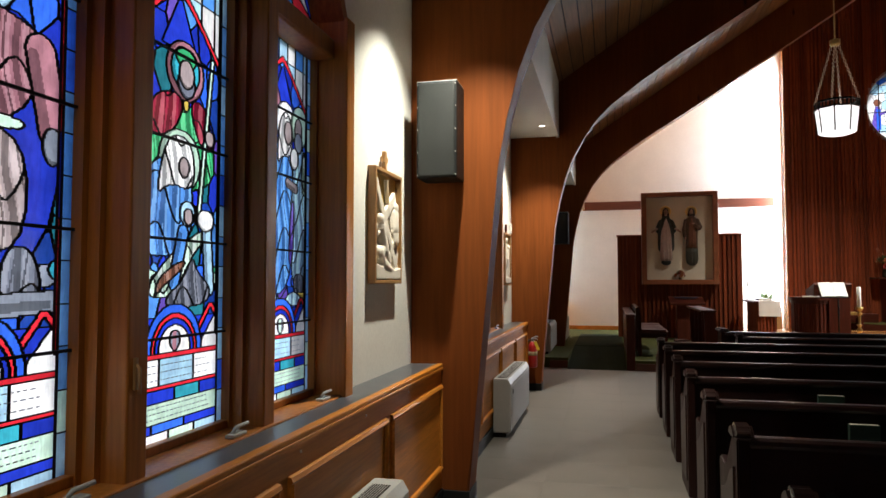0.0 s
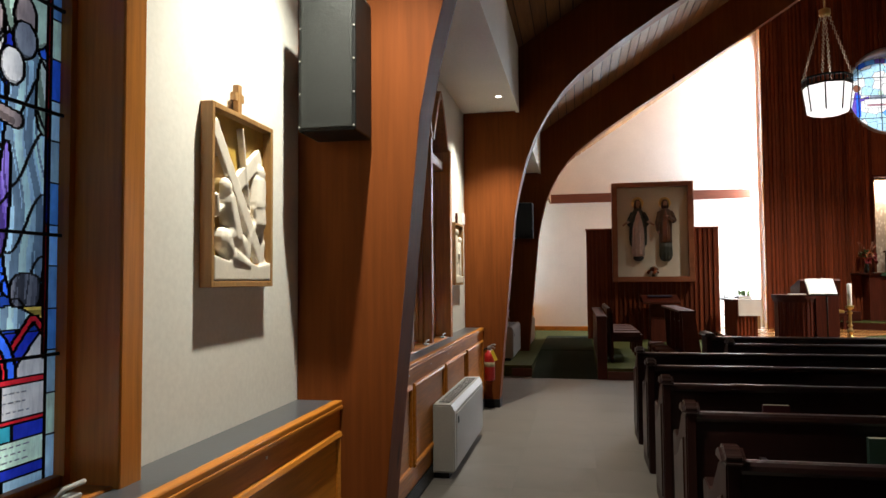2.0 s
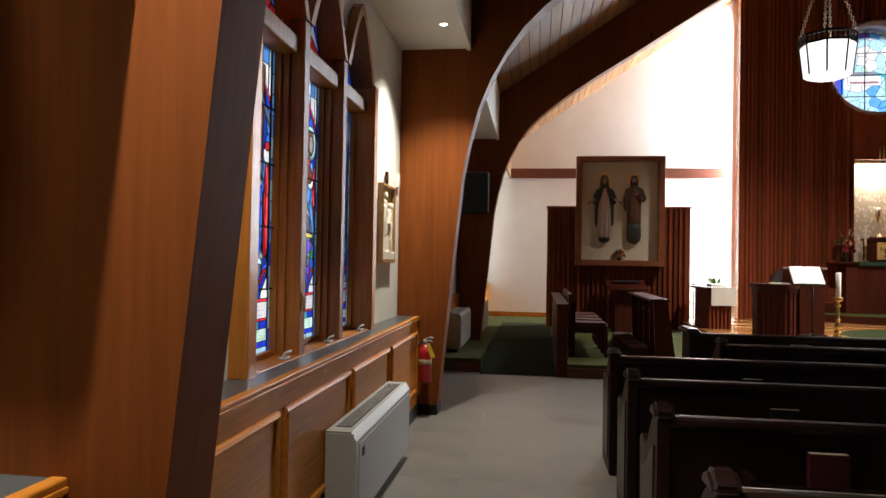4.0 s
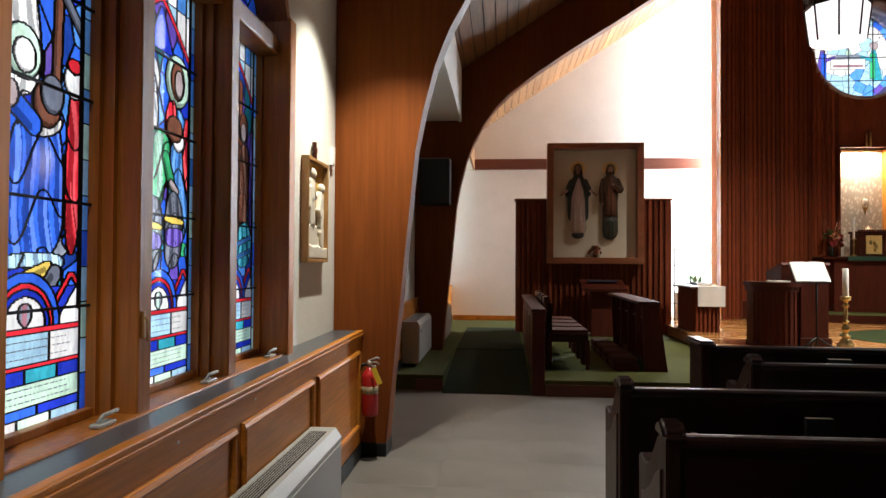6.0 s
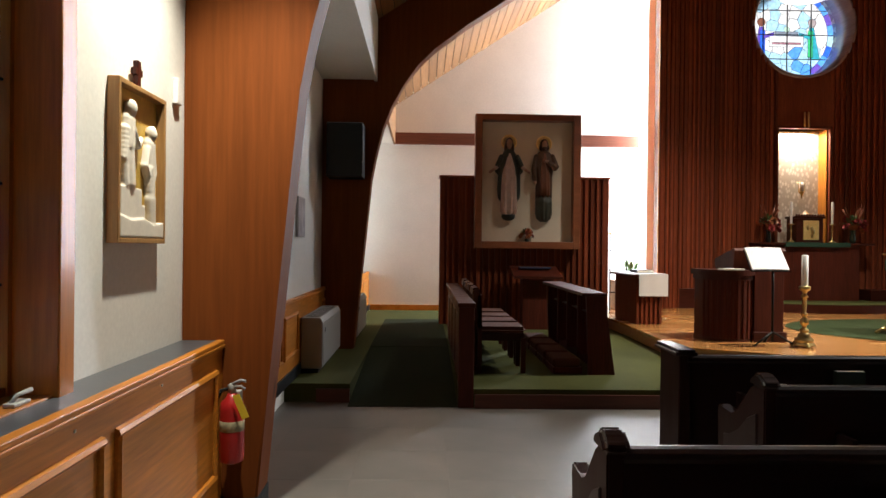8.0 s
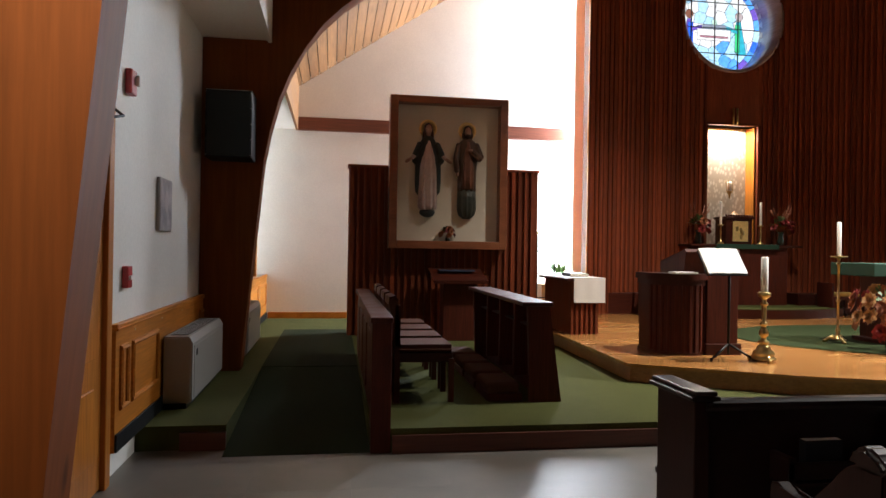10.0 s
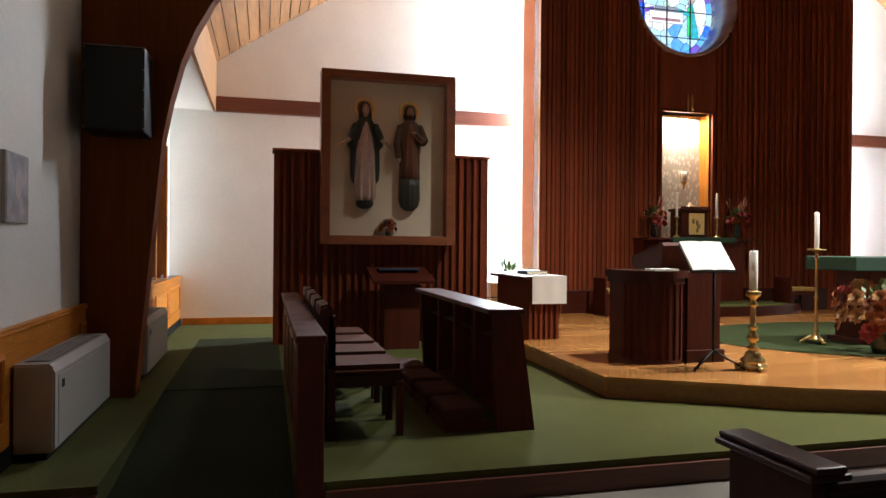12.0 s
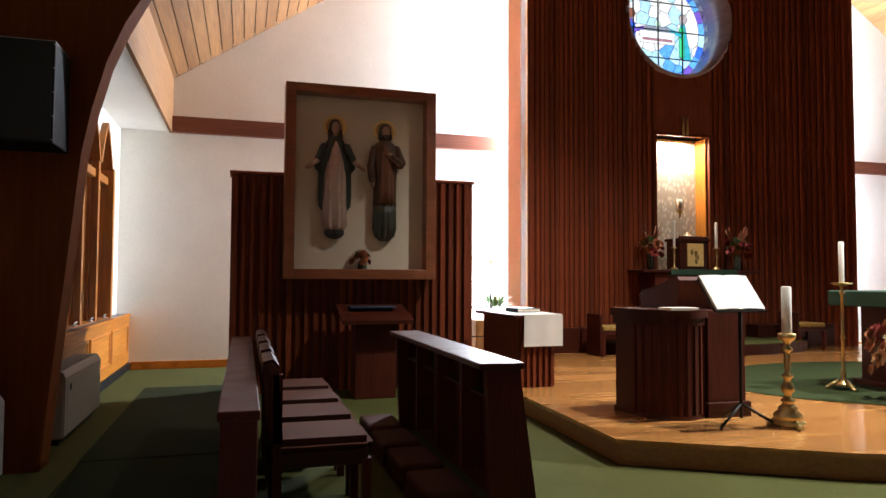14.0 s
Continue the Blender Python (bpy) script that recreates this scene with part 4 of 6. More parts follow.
# ---- loudspeakers ----
def loudspeaker(x0, x1, y0, y1, z0, z1, label):
    t = thing("loudspeaker", ((x0 + x1) / 2, y1, z0), label, "loudspeaker", "loudspeakers")
    w, d, h = (x1 - x0) / 2, y1 - y0, z1 - z0
    part("cabinet", bbox(-w, -d, 0, w, -0.02, h, 0.008), BLACKM, t)
    part("grille", bbox(-w + 0.014, -d - 0.008, 0.012, w - 0.014, -d + 0.002, h - 0.012, 0.005), plain("speaker_grille", (0.007, 0.010, 0.009), 0.55, 0.2, 0.3, 300, 0.6, 400), t, "dark green-black mesh grille")
    me = finish("screw", bbox(-0.004, -0.003, -0.004, 0.004, 0.0, 0.004, 0.001), METALG)
    for i in range(5):
        for sx in (-1, 1):
            piece("screw", me, t, (sx * (w - 0.007), -d, 0.02 + (h - 0.04) * i / 4))
    part("bracket", bbox(-0.05, -0.03, h * 0.3, 0.05, 0.01, h * 0.7, 0.003), METALG, t)
    part("top_edge", bbox(-w, -d + 0.004, h - 0.002, w, -0.03, h + 0.004, 0.002), METALG, t, "pale grey top edge")
    return t


loudspeaker(-1.225, -0.955, 4.29, 4.55, 2.18, 2.82, "tall black loudspeaker cabinet mounted on the timber arch")
loudspeaker(-1.23, -0.80, 14.0, 14.4, 2.28, 2.92, "large black loudspeaker box mounted on the last arch")

# ---- stations: carved plaques ----
GOLDP = plain("gold_ground", (0.58, 0.37, 0.07), 0.42, 0.15, 0.3, 8)
IVORY = plain("ivory_carving", (0.74, 0.68, 0.58), 0.5, 0, 0.1, 12)


def plaque(y0, z0, design, label):
    """Shadow-box frame, gold ground and one plain carved relief."""
    Wd, Hd, D = 0.57, 0.68, 0.052
    t = thing("carved_plaque", (WALL, y0, z0), label, "plaque", "station plaques")
    for nm, b in (("frame_side", (0.002, 0, 0, D, 0.022, Hd)), ("frame_side", (0.002, Wd - 0.022, 0, D, Wd, Hd)), ("frame_top", (0.002, 0.022, Hd - 0.022, D, Wd - 0.022, Hd)), ("frame_bottom", (0.002, 0.022, 0, D, Wd - 0.022, 0.022))):
        part(nm, bbox(*b, 0.003), PALEOAK, t)
    part("ground", bbox(0.003, 0.02, 0.02, 0.012, Wd - 0.02, Hd - 0.02), GOLDP, t, "gold painted ground")
    bm = bmesh.new()
    x = 0.012

    def beam(ya, za, yb, zb, w, d=0.03):
        dy, dz = yb - ya, zb - za
        k = math.hypot(dy, dz)
        ny, nz = -dz / k * w / 2, dy / k * w / 2
        prism(bm, [(ya + ny, za + nz), (yb + ny, zb + nz), (yb - ny, zb - nz), (ya - ny, za - nz)], "x", x, x + d)
    # uneven ground strip
    prism(bm, [(0.024, 0.024), (Wd - 0.024, 0.024), (Wd - 0.024, 0.10), (0.42, 0.085), (0.3, 0.11), (0.15, 0.10), (0.024, 0.12)], "x", x, x + 0.04)
    def limb(points, r0, r1, depth=0.02):
        """A tapered rounded limb through points (y, z), flattened against the ground."""
        for (ya, za), (yb, zb) in zip(points, points[1:]):
            for i in range(7):
                k = i / 6
                r = r0 + (r1 - r0) * k
                ball(bm, x + depth * 0.4, ya + (yb - ya) * k, za + (zb - za) * k, depth * 1.1 + r * 0.25, r, r, 10, 7)
    if design == 0:
        beam(0.035, 0.61, 0.51, 0.07, 0.062, 0.03)
        beam(0.236, 0.39, 0.475, 0.545, 0.068, 0.024)
        beam(0.285, 0.63, 0.36, 0.30, 0.013, 0.03)
        limb([(0.14, 0.375)], 0.03, 0.03)
        ball(bm, x + 0.02, 0.14, 0.375, 0.03, 0.032, 0.042)
        limb([(0.16, 0.33), (0.20, 0.24), (0.22, 0.20)], 0.054, 0.06, 0.026)
        limb([(0.22, 0.22), (0.30, 0.17), (0.33, 0.11)], 0.045, 0.03)
        limb([(0.20, 0.21), (0.13, 0.18), (0.20, 0.12), (0.33, 0.085)], 0.05, 0.03, 0.026)
        limb([(0.15, 0.32), (0.08, 0.28), (0.07, 0.34)], 0.02, 0.016)
        ball(bm, x + 0.02, 0.46, 0.47, 0.03, 0.028, 0.04)
        limb([(0.46, 0.43), (0.45, 0.34), (0.455, 0.27)], 0.046, 0.056, 0.026)
        limb([(0.44, 0.40), (0.41, 0.32), (0.42, 0.26)], 0.018, 0.014)
        limb([(0.465, 0.28), (0.49, 0.18), (0.48, 0.1)], 0.028, 0.018)
        limb([(0.43, 0.27), (0.36, 0.20), (0.355, 0.12)], 0.022, 0.015)
    else:
        prism(bm, [(0.05, 0.1), (0.33, 0.1), (0.33, 0.17), (0.29, 0.17), (0.29, 0.24), (0.05, 0.24)], "x", x, x + 0.03)
        ball(bm, x + 0.02, 0.17, 0.575, 0.03, 0.03, 0.042)
        limb([(0.17, 0.52), (0.16, 0.42), (0.17, 0.26)], 0.045, 0.055)
        limb([(0.20, 0.50), (0.27, 0.43), (0.30, 0.46)], 0.02, 0.015)
        limb([(0.13, 0.48), (0.11, 0.36), (0.12, 0.25)], 0.025, 0.03)
        ball(bm, x + 0.02, 0.42, 0.50, 0.03, 0.028, 0.04)
        limb([(0.42, 0.45), (0.42, 0.34), (0.43, 0.2), (0.44, 0.1)], 0.042, 0.035)
        limb([(0.39, 0.43), (0.36, 0.35), (0.39, 0.31)], 0.018, 0.015)
        limb([(0.45, 0.42), (0.47, 0.33), (0.45, 0.28)], 0.018, 0.015)
    rel = part("relief", bm, IVORY, t, "ivory-coloured carved relief")
    rm = rel.modifiers.new("carving", 'REMESH')
    rm.mode, rm.voxel_size, rm.use_smooth_shade = 'VOXEL', 0.0045, True
    sm = rel.modifiers.new("soften", 'SMOOTH')
    sm.factor, sm.iterations = 0.5, 4
    bm = bmesh.new()
    if design == 0:
        r0, yc, zc = 0.075, 0.115, 0.42
        for k in range(14):
            a0, a1 = 2 * math.pi * k / 14, 2 * math.pi * (k + 1) / 14
            prism(bm, [(yc + r0 * math.cos(a0), zc + r0 * math.sin(a0)), (yc + r0 * math.cos(a1), zc + r0 * math.sin(a1)), (yc, zc)], "x", x, x + 0.012)
        part("halo", bm, BRASS, t, "gilded halo disc")
    else:
        bm.free()
    bm = bbox(0.01, Wd * 0.44, Hd, 0.035, Wd * 0.50, Hd + 0.12, 0.003)
    box(bm, 0.012, Wd * 0.40, Hd + 0.055, 0.033, Wd * 0.54, Hd + 0.085)
    part("cross", bm, PALEOAK if design == 0 else MAHOG, t, "small wooden cross")
    t.scale = (1, 0.88, 1)
    return t


plaque(3.67, 1.49, 0, "carved ivory relief of plain figures in a pale oak box frame")
plaque(8.66, 1.455, 1, "carved ivory relief of two figures in a pale oak frame")
plaque(5.03, 1.47, 1, "carved ivory relief in a pale oak box frame beside the window")
solid_switch = thing("thermostat", (WALL, 9.5, 2.2), "small white thermostat box on the wall", "thermostat")
part("housing", bbox(0.001, -0.13, -0.03, 0.03, -0.06, 0.1, 0.004), WHITEC, solid_switch)

# ---- fire extinguisher ----
t = thing("fire_extinguisher", (-1.03, 9.405, 0.33), "red fire extinguisher with a yellow tag hung beside the arch", "fire extinguisher")
bm = bmesh.new()
lathe(bm, [(0.03, 0.0), (0.058, 0.012), (0.062, 0.03), (0.062, 0.28), (0.055, 0.315), (0.03, 0.34), (0.022, 0.36)], 20)
part("cylinder", bm, REDP, t)
bm = bmesh.new()
lathe(bm, [(0.0625, 0.17), (0.0632, 0.171), (0.0632, 0.222), (0.0625, 0.223)], 20)
part("paper_label", bm, plain("worn_label", (0.42, 0.36, 0.22), 0.6, 0, 0.5, 40), t, "pale instruction label")
bm = bmesh.new()
lathe(bm, [(0.02, 0.36), (0.02, 0.4), (0.012, 0.41)], 12)
tube(bm, [(-0.02, 0, 0.395), (0.05, -0.02, 0.43), (0.075, -0.025, 0.425)], 0.008)
tube(bm, [(-0.02, 0, 0.385), (0.05, -0.02, 0.40), (0.07, -0.025, 0.385)], 0.007)
part("valve", bm, METALG, t, "grey metal valve and levers")
bm = bmesh.new()
tube(bm, [(0.0, 0.02, 0.385), (-0.06, 0.01, 0.37), (-0.085, 0.0, 0.28), (-0.08, 0.0, 0.12)], 0.011)
part("hose", bm, BLACKM, t, "black rubber hose")
bm = bmesh.new()
prism(bm, [(0.02, 0.36), (0.055, 0.37), (0.105, 0.255), (0.07, 0.24)], "y", -0.07, -0.068)
part("inspection_tag", bm, plain("yellow_card", (0.75, 0.55, 0.03), 0.6), t, "yellow inspection tag")
part("bracket", bbox(-0.03, 0.04, 0.2, 0.03, 0.09, 0.36, 0.003), METALG, t)

# ---- downlights ----
GLOW = glow("lamp_glow", (1.0, 0.9, 0.72), 18)
for y in DOWN_Y:
    t = thing("recessed_downlight", (-0.83, y, 3.53), "small recessed downlight in the aisle soffit", "downlight", "downlights")
    bm = bmesh.new()
    lathe(bm, [(0.05, -0.002), (0.058, -0.008), (0.036, -0.006), (0.034, 0.0)], 20)
    part("trim_ring", bm, WHITEC, t)
    bm = bmesh.new()
    lathe(bm, [(0.03, -0.003), (0.001, -0.004)], 16)
    part("lamp", bm, GLOW, t, "lit lamp")

# ---- reredos: concave wall of upright slats with a round window and a lit niche ----
NX0, NX1, NZ0, NZ1 = 6.88, 7.90, 1.60, 3.86     # niche opening
TOP = 8.95
HOLE = ROUND_R + 0.03


def rere(x):
    return 19.15 - 0.72 * ((x - XC) / 3.12) ** 2


def spans(x0, x1):
    """Free height ranges of a reredos column between x0 and x1."""
    xm = min(abs(x0 - ROUND_X), abs(x1 - ROUND_X)) if (x0 - ROUND_X) * (x1 - ROUND_X) > 0 else 0.0
    out = [(DECK, TOP)]
    if xm < HOLE:
        h = math.sqrt(HOLE ** 2 - xm ** 2)
        out = [(DECK, ROUND_Z - h), (ROUND_Z + h, TOP)]
    if x1 > NX0 + 0.001 and x0 < NX1 - 0.001:
        out = [(DECK, NZ0), (NZ1, out[0][1])] + out[1:]
    return out


reredos = thing("reredos", (0, 0, 0), "tall concave reredos of dark reddish walnut slats with a round window", "reredos", "", "structure")
SP = 0.1
RW, RE = XC - 3.12, XC + 2.92       # ends of the reredos
cols = []
x = RW
while x < RE - 0.01:
    cols.append((x, min(x + SP, RE)))
    x += SP
for x0, x1 in cols:
    for z0, z1 in spans(x0, x1):
        bm = bmesh.new()
        prism(bm, [(x0, rere(x0)), (x1, rere(x1)), (x1, rere(x1) + 0.26), (x0, rere(x0) + 0.26)], "z", z0, z1)
        part("backing_board", bm, SLATW, reredos)
shared = {}
rng = random.Random(9)
for k, (x0, x1) in enumerate(cols):
    a, b = x0 + 0.012, x0 + (0.052 if k % 3 else 0.074)
    for z0, z1 in spans(a, b):
        if NX0 - 0.05 < a < NX1 + 0.02 and z0 < ROUND_Z and z0 > 1.0:
            continue
        d = 0.030 if k % 3 else 0.022
        key = (round(z1 - z0, 3), k % 3)
        if key not in shared:
            shared[key] = finish("slat", bbox(0, -d, 0, b - a, 0.01, z1 - z0), SLATW)
        ob = piece("slat", shared[key], reredos, (a, rere((a + b) / 2), z0))
        ob.rotation_euler = (0, 0, math.atan(-2 * 0.72 * ((a + b) / 2 - XC) / 3.12 ** 2))
# honey oak boards closing both ends
for xe, xr in ((RW - 0.014, RW), (RE + 0.002, RE)):
    part("end_board", bbox(xe, rere(xr) - 0.006, DECK, xe + 0.012, rere(xr) + 0.266, TOP, 0.002), wood("end_board_oak", (0.24, 0.105, 0.034), "Z", 0.5, 0.3, 0.8, 0.05), reredos, "honey oak end board")
# plain panel between niche and window
part("plain_panel", bbox(NX0 - 0.02, 19.105, NZ1 + 0.02, NX1 + 0.02, 19.16, ROUND_Z - HOLE + 0.02, 0.004), SLATW, reredos)
for sx, xe in ((-1, RW - 0.016), (1, RE + 0.016)):
    part("end_board", bbox(min(xe, xe + sx * 0.012), rere(xe) - 0.02, DECK, max(xe, xe + sx * 0.012), rere(xe) + 0.05, TOP, 0.004), OAKZ, reredos, "honey oak edge board")
part("base_bench", bbox(XC - 2.9, 18.62, DECK, NX0 - 0.55, 19.0, 0.72, 0.01), MAHOG, reredos)
part("base_bench", bbox(NX1 + 0.55, 18.62, DECK, XC + 2.7, 19.0, 0.72, 0.01), MAHOG, reredos)
# round reveal
bm = bmesh.new()
S = 48
ring = [[(ROUND_X + r * math.cos(2 * math.pi * i / S), y, ROUND_Z + r * math.sin(2 * math.pi * i / S)) for i in range(S)] for r, y in ((HOLE + 0.04, 19.08), (HOLE - 0.02, 19.07), (ROUND_R - 0.005, NORTH + 0.2), (HOLE + 0.03, NORTH - 0.002))]
vs = [[bm.verts.new(c) for c in r] for r in ring]
for a in range(4):
    p, q = vs[a], vs[(a + 1) % 4]
    for i in range(S):
        bm.faces.new((p[i], p[(i + 1) % S], q[(i + 1) % S], q[i])).smooth = True
# base colour carries the lavender light that the window throws on the reveal
part("round_reveal", bm, wood("reveal_lavender", (0.42, 0.33, 0.36), "Y", 0.3, 0.3, 1, 0.05, 0.3), reredos)
# niche box
bm = bmesh.new()
box(bm, NX0 - 0.02, 19.16, NZ0 - 0.03, NX0, 19.46, NZ1 + 0.03)
box(bm, NX1 - 0.025, 19.16, NZ0 - 0.03, NX1 - 0.003, 19.46, NZ1 + 0.03)
box(bm, NX0, 19.16, NZ0 - 0.03, NX1 - 0.025, 19.46, NZ0)
box(bm, NX0, 19.16, NZ1 + 0.0, NX1 - 0.025, 19.46, NZ1 + 0.03)
part("niche_lining", bm, OAKZ, reredos, "golden oak niche lining")
m, n, l, b = material("damask_brocade", 0.7)
v = n.new("ShaderNodeTexVoronoi")
v.inputs["Scale"].default_value = 17
l.new(coords(n, l, (1, 1, 0.6)), v.inputs["Vector"])
l.new(ramp(n, l, v.outputs["Distance"], [(0.25, (0.74, 0.70, 0.62)), (0.5, (0.50, 0.45, 0.37))]), b.inputs["Base Color"])
part("niche_back", bbox(NX0 + 0.001, 19.43, NZ0 + 0.001, NX1 - 0.026, 19.455, NZ1 - 0.001), m, reredos, "pale patterned brocade panel")
for a0, a1, c0, c1 in ((NX0 - 0.05, NX0, NZ0, NZ1), (NX1, NX1 + 0.05, NZ0, NZ1), (NX0 - 0.05, NX1 + 0.05, NZ1, NZ1 + 0.05)):
    part("niche_trim", bbox(a0, 19.08, c0, a1, 19.2, c1, 0.004), SLATW, reredos)
for k in (-0.04, 0.04):
    bm = bmesh.new()
    tube(bm, [(7.42 + k, 19.07, NZ1 + 0.32), (7.42 + k, 19.06, NZ1 + 0.02)], 0.018)
    part("lamp_chain", bm, BRASS, reredos)

# round window of pale blue glass
rw = thing("window_round", (ROUND_X, NORTH + 0.1, ROUND_Z), "round stained glass window of pale blue glass with plain figures", "window", "", "structure")
rng = random.Random(21)


def round_field(radius, cell):
    """Rim of blue pieces, pale ground, two kneeling plain shapes and a white table."""
    n = int(2 * radius / cell)
    U, V = np.meshgrid((np.arange(n) + 0.5) * 2 * radius / n - radius, (np.arange(n) + 0.5) * 2 * radius / n - radius)
    lab = np.zeros((n, n), dtype=int)
    cols = ["lead"]

    def lay(mask, col):
        cols.append(col)
        lab[mask] = len(cols) - 1
    r, a = np.hypot(U, V), np.arctan2(V, U)
    seeds = []
    for _ in range(900):
        u, v = rng.uniform(-radius, radius), rng.uniform(-radius, radius)
        if all((u - q[0]) ** 2 + (v - q[1]) ** 2 > 0.19 ** 2 for q in seeds):
            seeds.append((u, v))
    near = np.argmin(np.stack([(U - u) ** 2 + (V - v) ** 2 for u, v in seeds]), axis=0)
    for k, (u, v) in enumerate(seeds):
        lay(near == k, rng.choice(("white", "pale", "white")) if v > -0.3 else rng.choice(("pale", "white", "pale", "sky")))
    # wings and robes of the two kneeling shapes
    for sg, tones in ((-1, ("violet", "blue", "white")), (1, ("teal", "green", "white"))):
        lay((((U * sg - 0.72) / 0.16) ** 2 + ((V - 0.1) / 0.36) ** 2 < 1), tones[2])
        lay((np.abs(U * sg - 0.54 + 0.12 * V) < 0.05 + 0.08 * np.clip(0.15 - V, 0, 0.8)) & (V > -0.5) & (V < 0.16), tones[0])
        lay((np.abs(U * sg - 0.50) < 0.05) & (V > -0.45) & (V < 0.10), tones[1])
        lay((np.abs(U * sg - 0.38) < 0.12) & (np.abs(V + 0.02 - 0.3 * (0.4 - U * sg)) < 0.035), tones[0])
        lay(np.hypot(U * sg - 0.53, V - 0.26) < 0.085, "skin" if sg > 0 else "brown")
    # cloth-covered table with a small cup
    lay((np.abs(U) < 0.36) & (V > -0.24) & (V < -0.02), "white")
    lay((np.abs(U) < 0.30) & (V > -0.19) & (V < -0.15), "rose")
    lay((np.abs(U) < 0.24) & (V > -0.02) & (V < 0.07), "grey")
    lay(np.hypot(U, V - 0.12) < 0.06, "mint")
    for k in range(26):
        lay((r > radius * 0.88) & (np.floor((a + math.pi) / 6.2832 * 25.999) == k), ("sky", "blue", "pale", "sky", "violet")[k % 5])
    edge = np.zeros_like(lab, dtype=bool)
    edge[:, :-1] |= lab[:, :-1] != lab[:, 1:]
    edge[:-1, :] |= lab[:-1, :] != lab[1:, :]
    lab[edge] = 0
    lab[r > radius] = -1
    return lab, cols, 2 * radius / n, 2 * radius / n


field_panes(rw, round_field(ROUND_R - 0.005, 0.0065), lambda u, v, d: (u - ROUND_R + 0.005, -d, v - ROUND_R + 0.005), True)
bm = bmesh.new()
for k in (-0.5, 0.0, 0.5):
    h = math.sqrt(ROUND_R ** 2 - k * k) - 0.01
    box(bm, k - 0.007, -0.03, -h, k + 0.007, -0.006, h)
    box(bm, -h, -0.028, k - 0.007, h, -0.008, k + 0.007)
part("support_bars", bm, LEADM, rw, "dark iron support bars")

# ---- shrine screen ----
screen = thing("shrine_screen", (0, 17.2, CARPET), "dark walnut slatted screen behind the choir seats", "screen")
part("body", bbox(0.2, 0.02, 0, 3.03, 0.32, 2.46, 0.004), SLATW, screen)
part("cap", bbox(0.18, -0.02, 2.44, 3.05, 0.34, 2.475, 0.005), SLATW, screen)
me = [finish("slat", bbox(0, -0.02, 0, w, 0.03, 2.43), SLATW) for w in (0.035, 0.055)]
for k in range(28):
    piece("slat", me[0 if k % 3 else 1], screen, (0.215 + k * 0.1, 0.0, 0))

shrine = thing("wall_shrine", (0.76, 17.18, 1.44), "wooden box-framed cream shrine panel mounted on the slatted screen", "shrine")
SHW, SHH, SHD = 1.725, 2.19, 0.24
RED_OAK = wood("shrine_frame_wood", (0.25, 0.085, 0.035), "X", 0.35, 0.3, 1, 0.05, 0.2)
for nm, bb in (("frame_side", (0, -SHD, 0, 0.115, 0, SHH)), ("frame_side", (SHW - 0.115, -SHD, 0, SHW, 0, SHH)), ("frame_top", (0.115, -SHD, SHH - 0.1, SHW - 0.115, 0, SHH)), ("frame_bottom", (0.115, -SHD, 0, SHW - 0.115, 0, 0.115))):
    part(nm, bbox(*bb, 0.006), RED_OAK, shrine)
part("back_panel", bbox(0.11, -0.06, 0.11, SHW - 0.11, -0.02, SHH - 0.09), plain("shrine_fabric", (0.64, 0.57, 0.45), 0.9, 0, 0.06, 4, 0.2, 120), shrine, "cream fabric back panel")


